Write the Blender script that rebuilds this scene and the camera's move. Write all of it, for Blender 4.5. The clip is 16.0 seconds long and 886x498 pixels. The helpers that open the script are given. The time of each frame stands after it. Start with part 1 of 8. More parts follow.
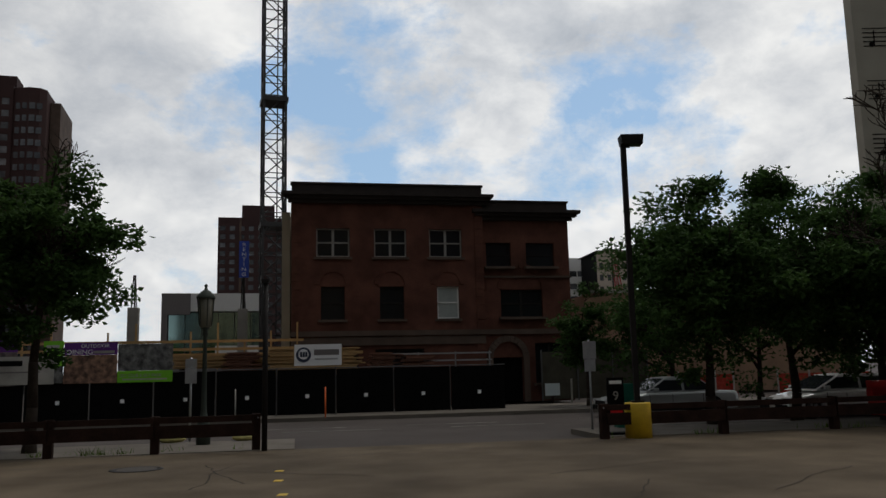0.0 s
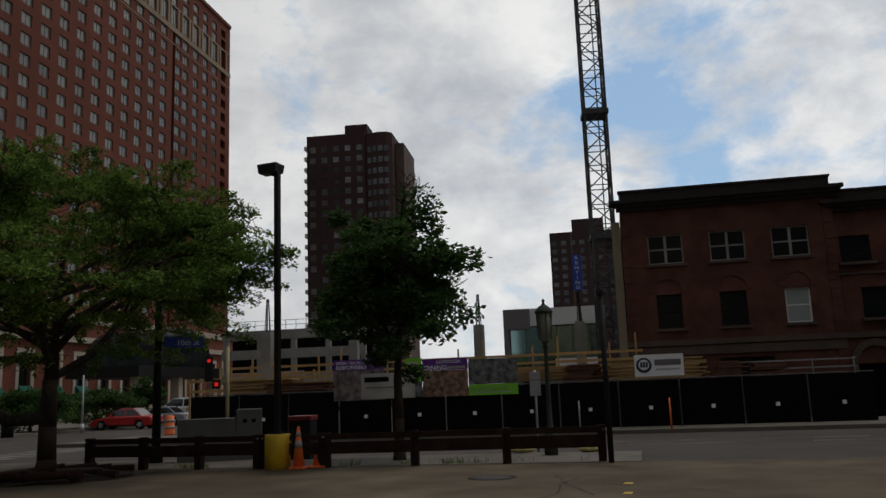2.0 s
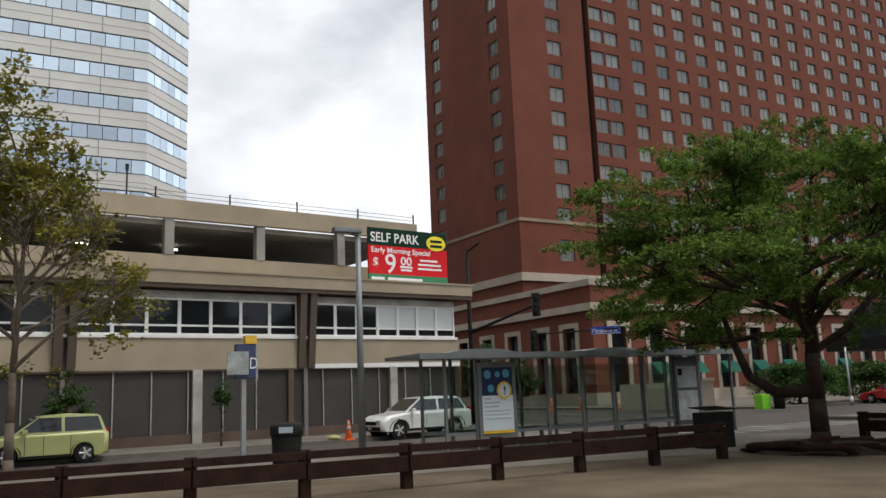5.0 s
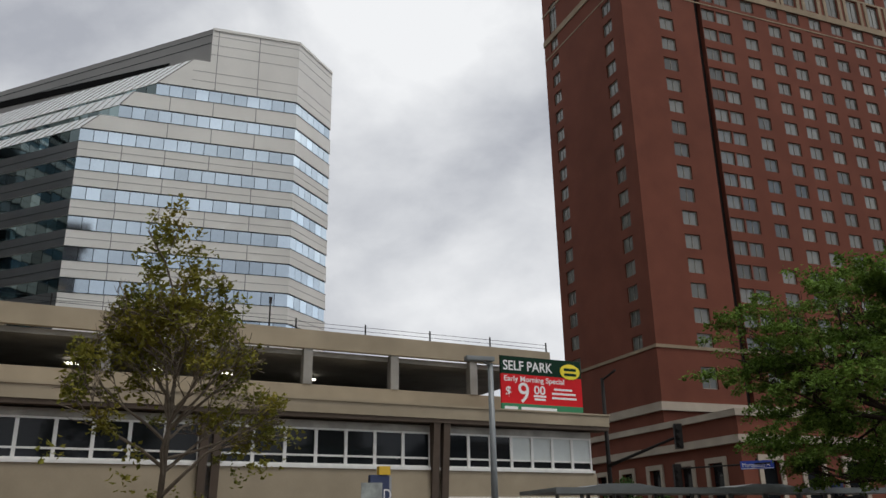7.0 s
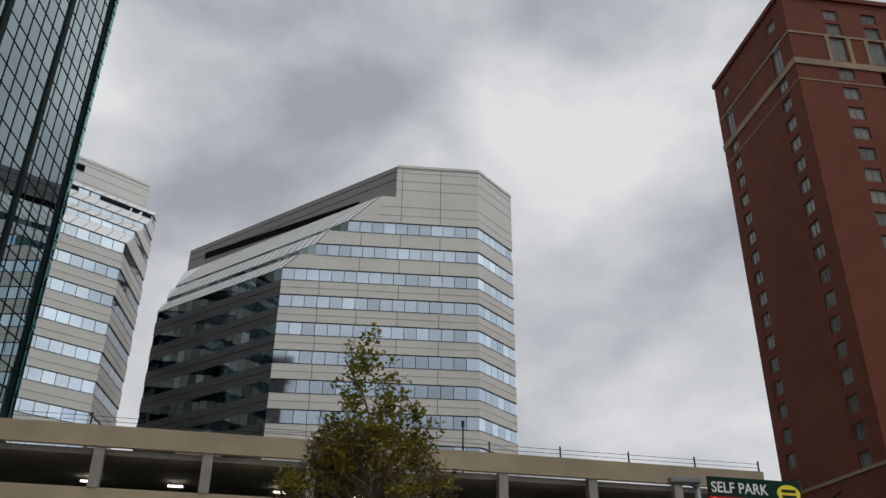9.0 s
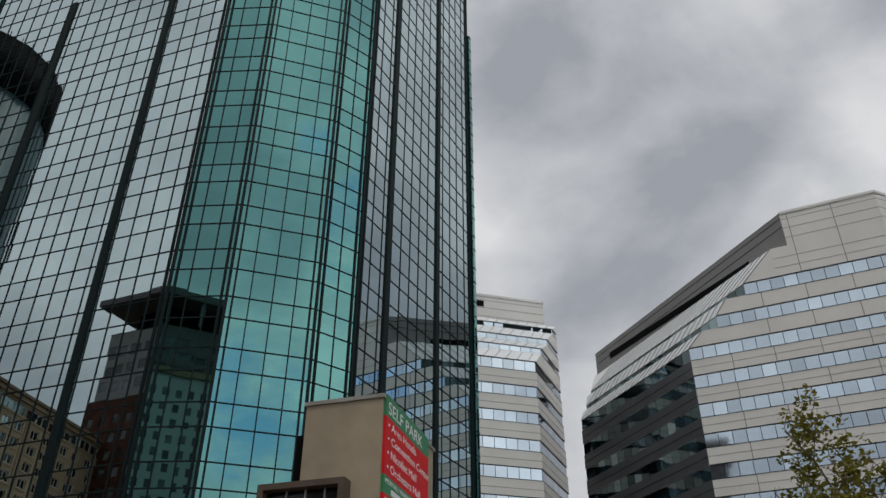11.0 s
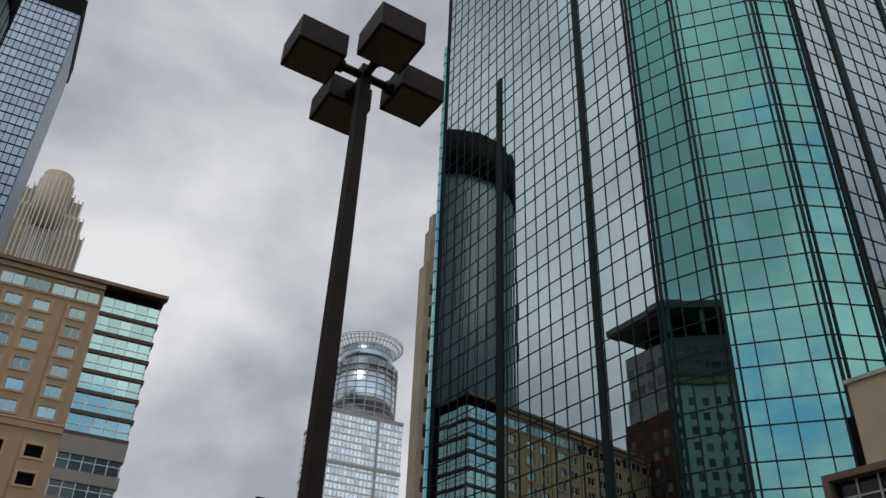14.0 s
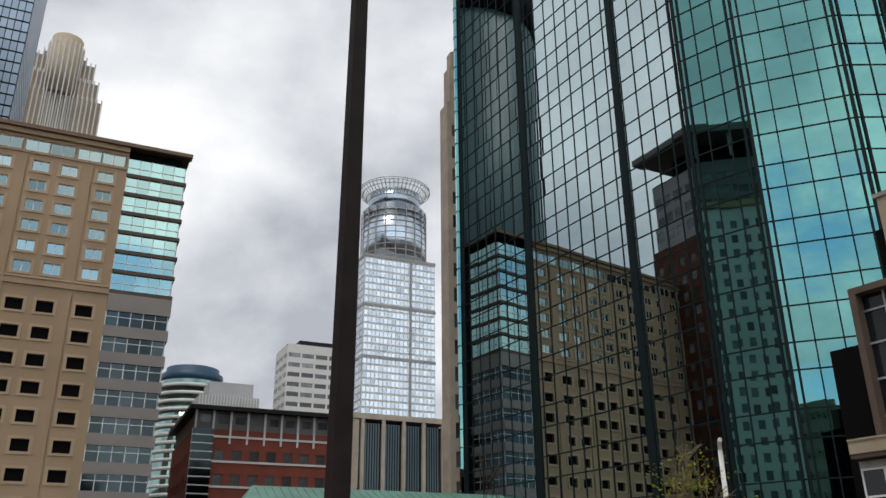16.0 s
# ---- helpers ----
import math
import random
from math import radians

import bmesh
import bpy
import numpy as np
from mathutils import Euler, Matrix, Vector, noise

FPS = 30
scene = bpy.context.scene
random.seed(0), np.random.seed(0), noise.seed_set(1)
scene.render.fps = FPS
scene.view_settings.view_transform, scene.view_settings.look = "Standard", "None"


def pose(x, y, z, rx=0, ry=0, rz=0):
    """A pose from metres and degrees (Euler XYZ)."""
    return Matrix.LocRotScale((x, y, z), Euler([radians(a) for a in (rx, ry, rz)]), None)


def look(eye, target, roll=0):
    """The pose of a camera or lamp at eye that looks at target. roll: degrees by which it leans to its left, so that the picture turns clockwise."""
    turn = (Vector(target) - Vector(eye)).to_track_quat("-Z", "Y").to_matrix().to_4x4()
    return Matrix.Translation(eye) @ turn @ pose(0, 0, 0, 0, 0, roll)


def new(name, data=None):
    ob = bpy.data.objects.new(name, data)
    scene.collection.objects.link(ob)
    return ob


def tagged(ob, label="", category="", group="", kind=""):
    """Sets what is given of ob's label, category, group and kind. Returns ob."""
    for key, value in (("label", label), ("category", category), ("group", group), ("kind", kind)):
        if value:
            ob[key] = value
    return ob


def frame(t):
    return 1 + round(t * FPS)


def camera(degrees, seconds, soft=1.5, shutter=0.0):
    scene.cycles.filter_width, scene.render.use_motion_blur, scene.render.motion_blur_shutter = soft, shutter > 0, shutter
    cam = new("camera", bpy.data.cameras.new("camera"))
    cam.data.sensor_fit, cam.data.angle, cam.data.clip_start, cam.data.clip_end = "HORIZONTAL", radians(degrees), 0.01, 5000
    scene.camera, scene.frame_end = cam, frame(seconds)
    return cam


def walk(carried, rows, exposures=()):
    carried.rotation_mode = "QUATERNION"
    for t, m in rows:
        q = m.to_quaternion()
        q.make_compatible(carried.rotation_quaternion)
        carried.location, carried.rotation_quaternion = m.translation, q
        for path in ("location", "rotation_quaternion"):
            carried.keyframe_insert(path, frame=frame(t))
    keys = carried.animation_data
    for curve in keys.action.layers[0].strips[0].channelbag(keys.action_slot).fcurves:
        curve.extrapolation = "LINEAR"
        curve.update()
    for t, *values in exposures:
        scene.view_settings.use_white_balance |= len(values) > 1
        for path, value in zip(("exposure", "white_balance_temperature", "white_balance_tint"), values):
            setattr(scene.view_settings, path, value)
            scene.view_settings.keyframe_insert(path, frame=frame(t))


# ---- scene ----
cam = camera(56.3, 16.0)
# seconds, place, yaw, pitch, roll
PATH = [
    (0, 0, 0, 1.6, 0.20, 8.38, 1.29),
    (0.5, 0, 0, 1.6, 5.29, 8.35, 1.66),
    (1, 0, 0, 1.6, 10.47, 8.44, 2.34),
    (1.5, 0, 0, 1.6, 16.71, 8.88, 2.57),
    (2, 0, 0, 1.6, 23.23, 9.83, 2.07),
    (2.5, 0, 0, 1.6, 31.78, 10.14, 1.68),
    (3, 0, 0, 1.6, 41.70, 10.37, 0.99),
    (3.5, 0, 0, 1.6, 50.38, 10.44, 1.43),
    (4, 0, 0, 1.6, 57.95, 10.38, 1.66),
    (4.5, 0, 0, 1.6, 64.91, 10.09, 1.90),
    (5, 0, 0, 1.6, 72.25, 9.95, 2.25),
    (7.5, 0, 0, 1.6, 83.01, 21.57, -0.14),
    (8, 0, 0, 1.6, 84.54, 24.79, -0.86),
    (8.5, 0, 0, 1.6, 86.74, 26.90, -1.28),
    (9, 0, 0, 1.6, 94.41, 27.30, -0.70),
    (9.5, 0, 0, 1.6, 103.48, 27.03, 0.35),
    (10, 0, 0, 1.6, 111.29, 28.22, 0.79),
    (12.5, 0.065, -0.06, 1.6, 143.95, 38.34, -3.27),
    (13, 0.075, -0.1, 1.6, 150.21, 37.72, -3.30),
    (13.5, 0.06, -0.12, 1.6, 155.86, 36.24, -2.75),
    (14, 0.03, -0.15, 1.6, 161.87, 33.10, -2.06),
    (14.5, 0, -0.17, 1.6, 166.02, 30.70, -0.74),
    (15, -0.01, -0.17, 1.6, 167.99, 28.13, 0.41),
    (15.5, -0.01, -0.16, 1.6, 166.88, 24.81, 0.59),
    (16, -0.03, -0.16, 1.6, 165.12, 22.09, 0.43),
]
EXPOSURES = [(0.0, -0.45), (1.5, -0.5), (2.5, -0.4), (3.5, 0.2), (4.2, 0.52), (5.0, 0.85), (7.5, 0.22), (9.0, 0.08), (10.0, 0.03), (12.5, 0.02), (14.0, 0.17), (16.0, 0.54)]
walk(cam, [(t, pose(x, y, z, 90 + pitch, roll, yaw)) for t, x, y, z, yaw, pitch, roll in PATH], EXPOSURES)

# ---- light: a broken overcast, the sun veiled, ahead of the first view ----
SUN_AZ, SUN_EL = -45.0, 66.0


def make_world():
    w = bpy.data.worlds.new("sky")
    scene.world = w
    w.use_nodes = True
    nt = w.node_tree
    nt.nodes.clear()
    N, L = nt.nodes.new, nt.links.new

    def math_node(op, a, b=None, c=None):
        n = N("ShaderNodeMath")
        n.operation = op
        for i, v in enumerate((a, b, c)):
            if v is None:
                continue
            if isinstance(v, (int, float)):
                n.inputs[i].default_value = v
            else:
                L(v, n.inputs[i])
        return n.outputs[0]

    def ramp(fac, stops):
        n = N("ShaderNodeValToRGB")
        L(fac, n.inputs[0])
        e = n.color_ramp.elements
        while len(e) < len(stops):
            e.new(0.5)
        for k, (p, c) in zip(e, stops):
            k.position, k.color = p, (*c, 1)
        return n.outputs[0]

    def mix(fac, a, b):
        n = N("ShaderNodeMix")
        n.data_type = "RGBA"
        if isinstance(fac, (int, float)):
            n.inputs["Factor"].default_value = fac
        else:
            L(fac, n.inputs["Factor"])
        for v, k in ((a, 6), (b, 7)):
            if isinstance(v, tuple):
                n.inputs[k].default_value = (*v, 1)
            else:
                L(v, n.inputs[k])
        return n.outputs[2]

    sky = N("ShaderNodeTexSky")
    sky.sky_type, sky.sun_disc = "NISHITA", False
    sky.sun_elevation, sky.sun_rotation = radians(SUN_EL), radians(-SUN_AZ)
    blue = N("ShaderNodeVectorMath")
    blue.operation = "SCALE"
    L(sky.outputs[0], blue.inputs[0])
    blue.inputs["Scale"].default_value = 0.14
    co = N("ShaderNodeTexCoord")
    sep = N("ShaderNodeSeparateXYZ")
    L(co.outputs["Generated"], sep.inputs[0])
    flat = N("ShaderNodeCombineXYZ")
    L(sep.outputs[0], flat.inputs[0])
    L(sep.outputs[1], flat.inputs[1])
    L(math_node("MULTIPLY", sep.outputs[2], 1.55), flat.inputs[2])

    def clouds(scale, detail, rough, shift, warp):
        m = N("ShaderNodeMapping")
        L(flat.outputs[0], m.inputs[0])
        m.inputs["Location"].default_value = shift
        n = N("ShaderNodeTexNoise")
        L(m.outputs[0], n.inputs["Vector"])
        n.inputs["Scale"].default_value = scale
        n.inputs["Detail"].default_value = detail
        n.inputs["Roughness"].default_value = rough
        n.inputs["Distortion"].default_value = warp
        return n.outputs["Fac"]

    cover = clouds(3.9, 10, 0.62, (3.1, 1.7, 0), 0.1)
    shade = clouds(2.9, 8, 0.46, (7.4, 2.2, 4), 0.25)
    fine = clouds(10.0, 9, 0.62, (1.2, 5.3, 2), 0.2)
    # towards the sun the clouds break and shine, away from it they close to grey
    sunward = N("ShaderNodeVectorMath")
    sunward.operation = "DOT_PRODUCT"
    L(co.outputs["Generated"], sunward.inputs[0])
    a = radians(SUN_AZ)
    sunward.inputs[1].default_value = (-math.sin(a * 0.1), math.cos(a * 0.1), 0.12)
    towards = math_node("MULTIPLY_ADD", sunward.outputs["Value"], 0.5, 0.5)
    body = math_node("ADD", math_node("MULTIPLY", shade, 0.62), math_node("MULTIPLY", fine, 0.38))
    calm = math_node("ADD", math_node("MULTIPLY", shade, 0.86), math_node("MULTIPLY", fine, 0.14))
    grey = ramp(calm, [(0.36, (0.32, 0.335, 0.375)), (0.47, (0.47, 0.485, 0.515)), (0.62, (0.69, 0.70, 0.715))])
    bright = ramp(body, [(0.37, (0.60, 0.65, 0.72)), (0.47, (0.86, 0.89, 0.93)), (0.60, (1.27, 1.27, 1.25))])
    cloud = mix(ramp(towards, [(0.77, (0, 0, 0)), (0.985, (1, 1, 1))]), grey, bright)
    edge = math_node("SUBTRACT", math_node("ADD", cover, 0.13), math_node("MULTIPLY", ramp(towards, [(0.70, (0, 0, 0)), (0.94, (1, 1, 1))]), 0.24))
    gap = ramp(edge, [(0.28, (0, 0, 0)), (0.40, (1, 1, 1))])
    thin = mix(0.45, blue.outputs[0], (0.55, 0.86, 1.2))
    out, bg = N("ShaderNodeOutputWorld"), N("ShaderNodeBackground")
    L(mix(gap, thin, cloud), bg.inputs[0])
    bg.inputs[1].default_value = 1.0
    L(bg.outputs[0], out.inputs[0])


make_world()
sun = new("sun", bpy.data.lights.new("sun", "SUN"))
sun.data.energy, sun.data.angle, sun.data.color = 1.0, radians(14), (1.0, 0.95, 0.88)
a, e = radians(SUN_AZ), radians(SUN_EL)
sun.matrix_world = look((-math.sin(a) * math.cos(e) * 300, math.cos(a) * math.cos(e) * 300, math.sin(e) * 300), (0, 0, 0))

# ---- materials ----


def material(name, base, rough=0.7, metal=0.0, vary=0.12, scale=3.0, grain=40.0, bump=0.1, other=None, island=0.0, each=0.0, stain=0.0, coat=0.0):
    """Base colour broken by two noises (patches and grain), relief, and wear; other: a second colour for the patches."""
    m = bpy.data.materials.new(name)
    m.use_nodes = True
    nt = m.node_tree
    N, L = nt.nodes.new, nt.links.new
    p = nt.nodes["Principled BSDF"]
    p.inputs["Roughness"].default_value, p.inputs["Metallic"].default_value = rough, metal
    p.inputs["Coat Weight"].default_value = coat
    if rough >= 0.65 and not metal:
        p.inputs["Specular IOR Level"].default_value = 0.15
    co = N("ShaderNodeTexCoord")

    def noise_at(s, detail=4):
        n = N("ShaderNodeTexNoise")
        n.inputs["Scale"].default_value, n.inputs["Detail"].default_value = s, detail
        L(co.outputs["Object"], n.inputs["Vector"])
        return n.outputs["Fac"]

    big, small = noise_at(scale), noise_at(grain, 2)
    r = N("ShaderNodeMapRange")
    L(big, r.inputs[0])
    r.inputs[1].default_value, r.inputs[2].default_value = 0.3, 0.7
    col = N("ShaderNodeMix")
    col.data_type = "RGBA"
    L(r.outputs[0], col.inputs["Factor"])
    col.inputs[6].default_value = (*[c * (1 - vary) for c in base], 1)
    col.inputs[7].default_value = (*(other or [min(1, c * (1 + vary)) for c in base]), 1)
    val = N("ShaderNodeMath")
    val.operation = "MULTIPLY_ADD"
    L(small, val.inputs[0])
    val.inputs[1].default_value, val.inputs[2].default_value = 2 * vary, 1 - vary
    v = val.outputs[0]
    for amount, socket in ((each, N("ShaderNodeObjectInfo").outputs["Random"]), (island, N("ShaderNodeNewGeometry").outputs["Random Per Island"])):
        if amount:
            k = N("ShaderNodeMath")
            k.operation = "MULTIPLY_ADD"
            L(socket, k.inputs[0])
            k.inputs[1].default_value, k.inputs[2].default_value = 2 * amount, 1 - amount
            t = N("ShaderNodeMath")
            t.operation = "MULTIPLY"
            L(v, t.inputs[0]), L(k.outputs[0], t.inputs[1])
            v = t.outputs[0]
    if stain:
        s = N("ShaderNodeMapRange")
        L(noise_at(scale * 0.31, 6), s.inputs[0])
        s.inputs[1].default_value, s.inputs[2].default_value = 0.42, 0.6
        s.inputs[3].default_value, s.inputs[4].default_value = 1 - stain, 1
        t = N("ShaderNodeMath")
        t.operation = "MULTIPLY"
        L(v, t.inputs[0]), L(s.outputs[0], t.inputs[1])
        v = t.outputs[0]
    hsv = N("ShaderNodeHueSaturation")
    L(col.outputs[2], hsv.inputs["Color"]), L(v, hsv.inputs["Value"])
    L(hsv.outputs[0], p.inputs["Base Color"])
    if bump:
        b = N("ShaderNodeBump")
        b.inputs["Strength"].default_value, b.inputs["Distance"].default_value = bump, 0.02
        L(small, b.inputs["Height"]), L(b.outputs[0], p.inputs["Normal"])
    return m


def glossy_glass(name, tint, rough=0.03, spread=0.15):
    """Coated facade glass: a tinted mirror, each pane a little different."""
    m = material(name, tint, rough, 1.0, 0.04, 0.2, 3.0, 0.0, island=spread, each=spread)
    return m


M = {}
M["asphalt"] = material("asphalt", (0.118, 0.090, 0.060), 0.9, 0, 0.2, 0.7, 60, 0.4, other=(0.165, 0.128, 0.088), stain=0.3)
M["road"] = material("road", (0.085, 0.072, 0.065), 0.85, 0, 0.12, 0.5, 50, 0.3, stain=0.15)
M["concrete"] = material("concrete", (0.30, 0.285, 0.26), 0.85, 0, 0.12, 1.2, 40, 0.15, stain=0.2)
M["pavement"] = material("pavement", (0.17, 0.15, 0.125), 0.9, 0, 0.1, 1.5, 50, 0.2, stain=0.2)
M["tan_concrete"] = material("tan_concrete", (0.36, 0.30, 0.215), 0.8, 0, 0.08, 0.8, 30, 0.1, stain=0.12)
M["brown_brick"] = material("brown_brick", (0.125, 0.052, 0.036), 0.85, 0, 0.2, 1.5, 14, 0.3, stain=0.3)
M["red_brick"] = material("red_brick", (0.165, 0.056, 0.036), 0.85, 0, 0.1, 0.3, 8, 0.2, stain=0.12)
M["dark_brick"] = material("dark_brick", (0.09, 0.045, 0.04), 0.85, 0, 0.15, 0.2, 6, 0.1)
M["limestone"] = material("limestone", (0.42, 0.36, 0.29), 0.8, 0, 0.1, 0.6, 20, 0.1, stain=0.15)
M["brown_stone"] = material("brown_stone", (0.115, 0.082, 0.064), 0.8, 0, 0.15, 1.0, 20, 0.2, stain=0.2)
M["pale_panel"] = material("pale_panel", (0.76, 0.74, 0.695), 0.55, 0, 0.05, 0.15, 6, 0.03, island=0.05, stain=0.08)
M["beige"] = material("beige", (0.365, 0.262, 0.165), 0.8, 0, 0.06, 0.2, 10, 0.1, stain=0.08)
M["beige_pale"] = material("beige_pale", (0.42, 0.312, 0.205), 0.8, 0, 0.06, 0.2, 10, 0.1)
M["grey_panel"] = material("grey_panel", (0.17, 0.155, 0.15), 0.7, 0, 0.06, 0.3, 10, 0.05)
M["white_stone"] = material("white_stone", (0.62, 0.61, 0.58), 0.7, 0, 0.05, 0.1, 5, 0.05)
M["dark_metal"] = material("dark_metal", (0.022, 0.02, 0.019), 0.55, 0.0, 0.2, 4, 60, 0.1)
M["pole_brown"] = material("pole_brown", (0.024, 0.019, 0.018), 0.5, 0.0, 0.2, 4, 60, 0.1)
M["galvanised"] = material("galvanised", (0.36, 0.37, 0.38), 0.5, 0.6, 0.12, 5, 60, 0.05)
M["white_paint"] = material("white_paint", (0.72, 0.71, 0.68), 0.6, 0, 0.06, 3, 40, 0.05)
M["worn_paint"] = material("worn_paint", (0.34, 0.33, 0.30), 0.85, 0, 0.25, 2.5, 30, 0.1, other=(0.22, 0.21, 0.19), stain=0.4)
M["dark_glass"] = material("dark_glass", (0.012, 0.014, 0.016), 0.06, 0.0, 0.1, 0.5, 5, 0.0)
M["dark_glass"].node_tree.nodes["Principled BSDF"].inputs["Specular IOR Level"].default_value = 0.3
M["mullion"] = material("mullion", (0.006, 0.014, 0.015), 0.7, 0.0, 0.1, 2, 30, 0.0)
M["tower_glass"] = glossy_glass("tower_glass", (0.125, 0.295, 0.285), 0.012, 0.05)
# grey copy of tower_glass: neutral reflections of the wide facets put into the tint
M["tower_glass_grey"] = glossy_glass("tower_glass_grey", (0.38, 0.47, 0.49), 0.012, 0.05)
M["band_glass"] = glossy_glass("band_glass", (0.46, 0.54, 0.61), 0.05, 0.16)
# darker copy of band_glass: a flank's dark reflections put into the tint
M["band_glass_shaded"] = glossy_glass("band_glass_shaded", (0.13, 0.17, 0.175), 0.05, 0.6)
M["green_glass"] = glossy_glass("green_glass", (0.30, 0.46, 0.44), 0.06, 0.15)
M["blue_glass"] = glossy_glass("blue_glass", (0.24, 0.29, 0.34), 0.4, 0.12)
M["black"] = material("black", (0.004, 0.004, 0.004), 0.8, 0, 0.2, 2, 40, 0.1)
M["wood_dark"] = material("wood_dark", (0.030, 0.016, 0.012), 0.85, 0, 0.3, 3, 30, 0.4)
M["lumber"] = material("lumber", (0.46, 0.29, 0.13), 0.75, 0, 0.15, 2, 30, 0.2, island=0.25)
M["bark"] = material("bark", (0.045, 0.034, 0.026), 0.9, 0, 0.3, 6, 40, 0.6)
M["bark_pale"] = material("bark_pale", (0.16, 0.13, 0.10), 0.9, 0, 0.2, 6, 40, 0.4)
M["yellow"] = material("yellow", (0.72, 0.47, 0.02), 0.55, 0, 0.12, 3, 30, 0.1, stain=0.2)
M["orange"] = material("orange", (0.80, 0.16, 0.03), 0.5, 0, 0.1, 3, 30, 0.05)
M["red"] = material("red", (0.62, 0.02, 0.025), 0.45, 0, 0.06, 2, 30, 0.0)
M["sign_green"] = material("sign_green", (0.008, 0.032, 0.018), 0.5, 0, 0.06, 2, 30, 0.0)
M["lime"] = material("lime", (0.20, 0.55, 0.04), 0.5, 0, 0.06, 2, 30, 0.0)
M["purple"] = material("purple", (0.13, 0.04, 0.22), 0.6, 0, 0.06, 2, 30, 0.0)
M["white"] = material("white", (0.8, 0.8, 0.8), 0.5, 0, 0.03, 2, 30, 0.0)
M["sign_blue"] = material("sign_blue", (0.02, 0.06, 0.38), 0.4, 0, 0.05, 2, 30, 0.0)
M["rubber"] = material("rubber", (0.015, 0.015, 0.015), 0.8, 0, 0.2, 8, 60, 0.1)
for k in ("black", "pole_brown", "dark_metal", "wood_dark", "rubber", "red", "sign_green", "purple", "lime"):
    M[k].node_tree.nodes["Principled BSDF"].inputs["Specular IOR Level"].default_value = 0.08
M["chrome"] = material("chrome", (0.6, 0.6, 0.62), 0.25, 1.0, 0.05, 3, 40, 0.0)


def leaf_material(name, base, other, spread=0.3):
    """Thin leaves: matt, letting some light through."""
    m = material(name, base, 0.8, 0, 0.15, 0.6, 5, 0, island=spread, other=other)
    nt = m.node_tree
    p, out = nt.nodes["Principled BSDF"], nt.nodes["Material Output"]
    p.inputs["Specular IOR Level"].default_value = 0.15
    t, mx = nt.nodes.new("ShaderNodeBsdfTranslucent"), nt.nodes.new("ShaderNodeMixShader")
    nt.links.new(p.inputs["Base Color"].links[0].from_socket, t.inputs["Color"])
    mx.inputs[0].default_value = 0.35
    nt.links.new(p.outputs[0], mx.inputs[1]), nt.links.new(t.outputs[0], mx.inputs[2])
    nt.links.new(mx.outputs[0], out.inputs["Surface"])
    return m


M["leaf_dark"] = leaf_material("leaf_dark", (0.044, 0.092, 0.024), (0.062, 0.12, 0.03))
M["leaf_locust"] = leaf_material("leaf_locust", (0.088, 0.155, 0.026), (0.15, 0.235, 0.044), 0.5)
M["leaf_yellow"] = leaf_material("leaf_yellow", (0.27, 0.22, 0.04), (0.15, 0.17, 0.03))
M["leaf_spring"] = leaf_material("leaf_spring", (0.32, 0.31, 0.03), (0.24, 0.27, 0.03))
# ---- builders ----


def part(name, bm, mat, parent=None, label=""):
    me = bpy.data.meshes.new(name)
    bm.to_mesh(me)
    bm.free()
    for k in (mat if isinstance(mat, (list, tuple)) else [mat]):
        me.materials.append(M[k])
    ob = new(name, me)
    ob.parent = parent
    if label:
        ob["label"] = label
    return ob


def thing(name, at, turn=0.0, label="", category="", group="", kind=""):
    ob = new(name)
    ob.empty_display_size = 0.2
    ob.matrix_world = pose(*at, 0, 0, turn)
    return tagged(ob, label, category, group, kind)


def box(bm, x0, x1, y0, y1, z0, z1, mi=0, bevel=0.0):
    vs = [bm.verts.new(p) for p in ((x0, y0, z0), (x1, y0, z0), (x1, y1, z0), (x0, y1, z0), (x0, y0, z1), (x1, y0, z1), (x1, y1, z1), (x0, y1, z1))]
    fs = [bm.faces.new([vs[i] for i in f]) for f in ((0, 3, 2, 1), (4, 5, 6, 7), (0, 1, 5, 4), (1, 2, 6, 5), (2, 3, 7, 6), (3, 0, 4, 7))]
    for f in fs:
        f.material_index = mi
    if bevel:
        es = list({e for f in fs for e in f.edges})
        bmesh.ops.bevel(bm, geom=es, offset=bevel, segments=2, affect="EDGES", profile=0.7)
    return vs


def boxes(*lots, bevel=0.0):
    bm = bmesh.new()
    for b in lots:
        box(bm, *b, bevel=bevel)
    return bm


def prism(bm, outline, z0, z1, mi=0):
    lo = [bm.verts.new((x, y, z0)) for x, y in outline]
    hi = [bm.verts.new((x, y, z1)) for x, y in outline]
    n = len(lo)
    fs = [bm.faces.new(lo[::-1]), bm.faces.new(hi)]
    fs += [bm.faces.new((lo[i], lo[(i + 1) % n], hi[(i + 1) % n], hi[i])) for i in range(n)]
    for f in fs:
        f.material_index = mi
    return fs


def rod(bm, a, b, r0, r1=None, sides=8, mi=0, cap=True):
    a, b = Vector(a), Vector(b)
    r1 = r0 if r1 is None else r1
    q = (b - a).to_track_quat("Z", "Y")
    ring = [Vector((math.cos(2 * math.pi * i / sides), math.sin(2 * math.pi * i / sides), 0)) for i in range(sides)]
    lo, hi = [bm.verts.new(a + q @ (v * r0)) for v in ring], [bm.verts.new(b + q @ (v * r1)) for v in ring]
    fs = [bm.faces.new((lo[i], lo[(i + 1) % sides], hi[(i + 1) % sides], hi[i])) for i in range(sides)]
    if cap:
        fs += [bm.faces.new(lo[::-1]), bm.faces.new(hi)]
    for f in fs:
        f.material_index = mi
        f.smooth = sides > 6 and len(f.verts) == 4


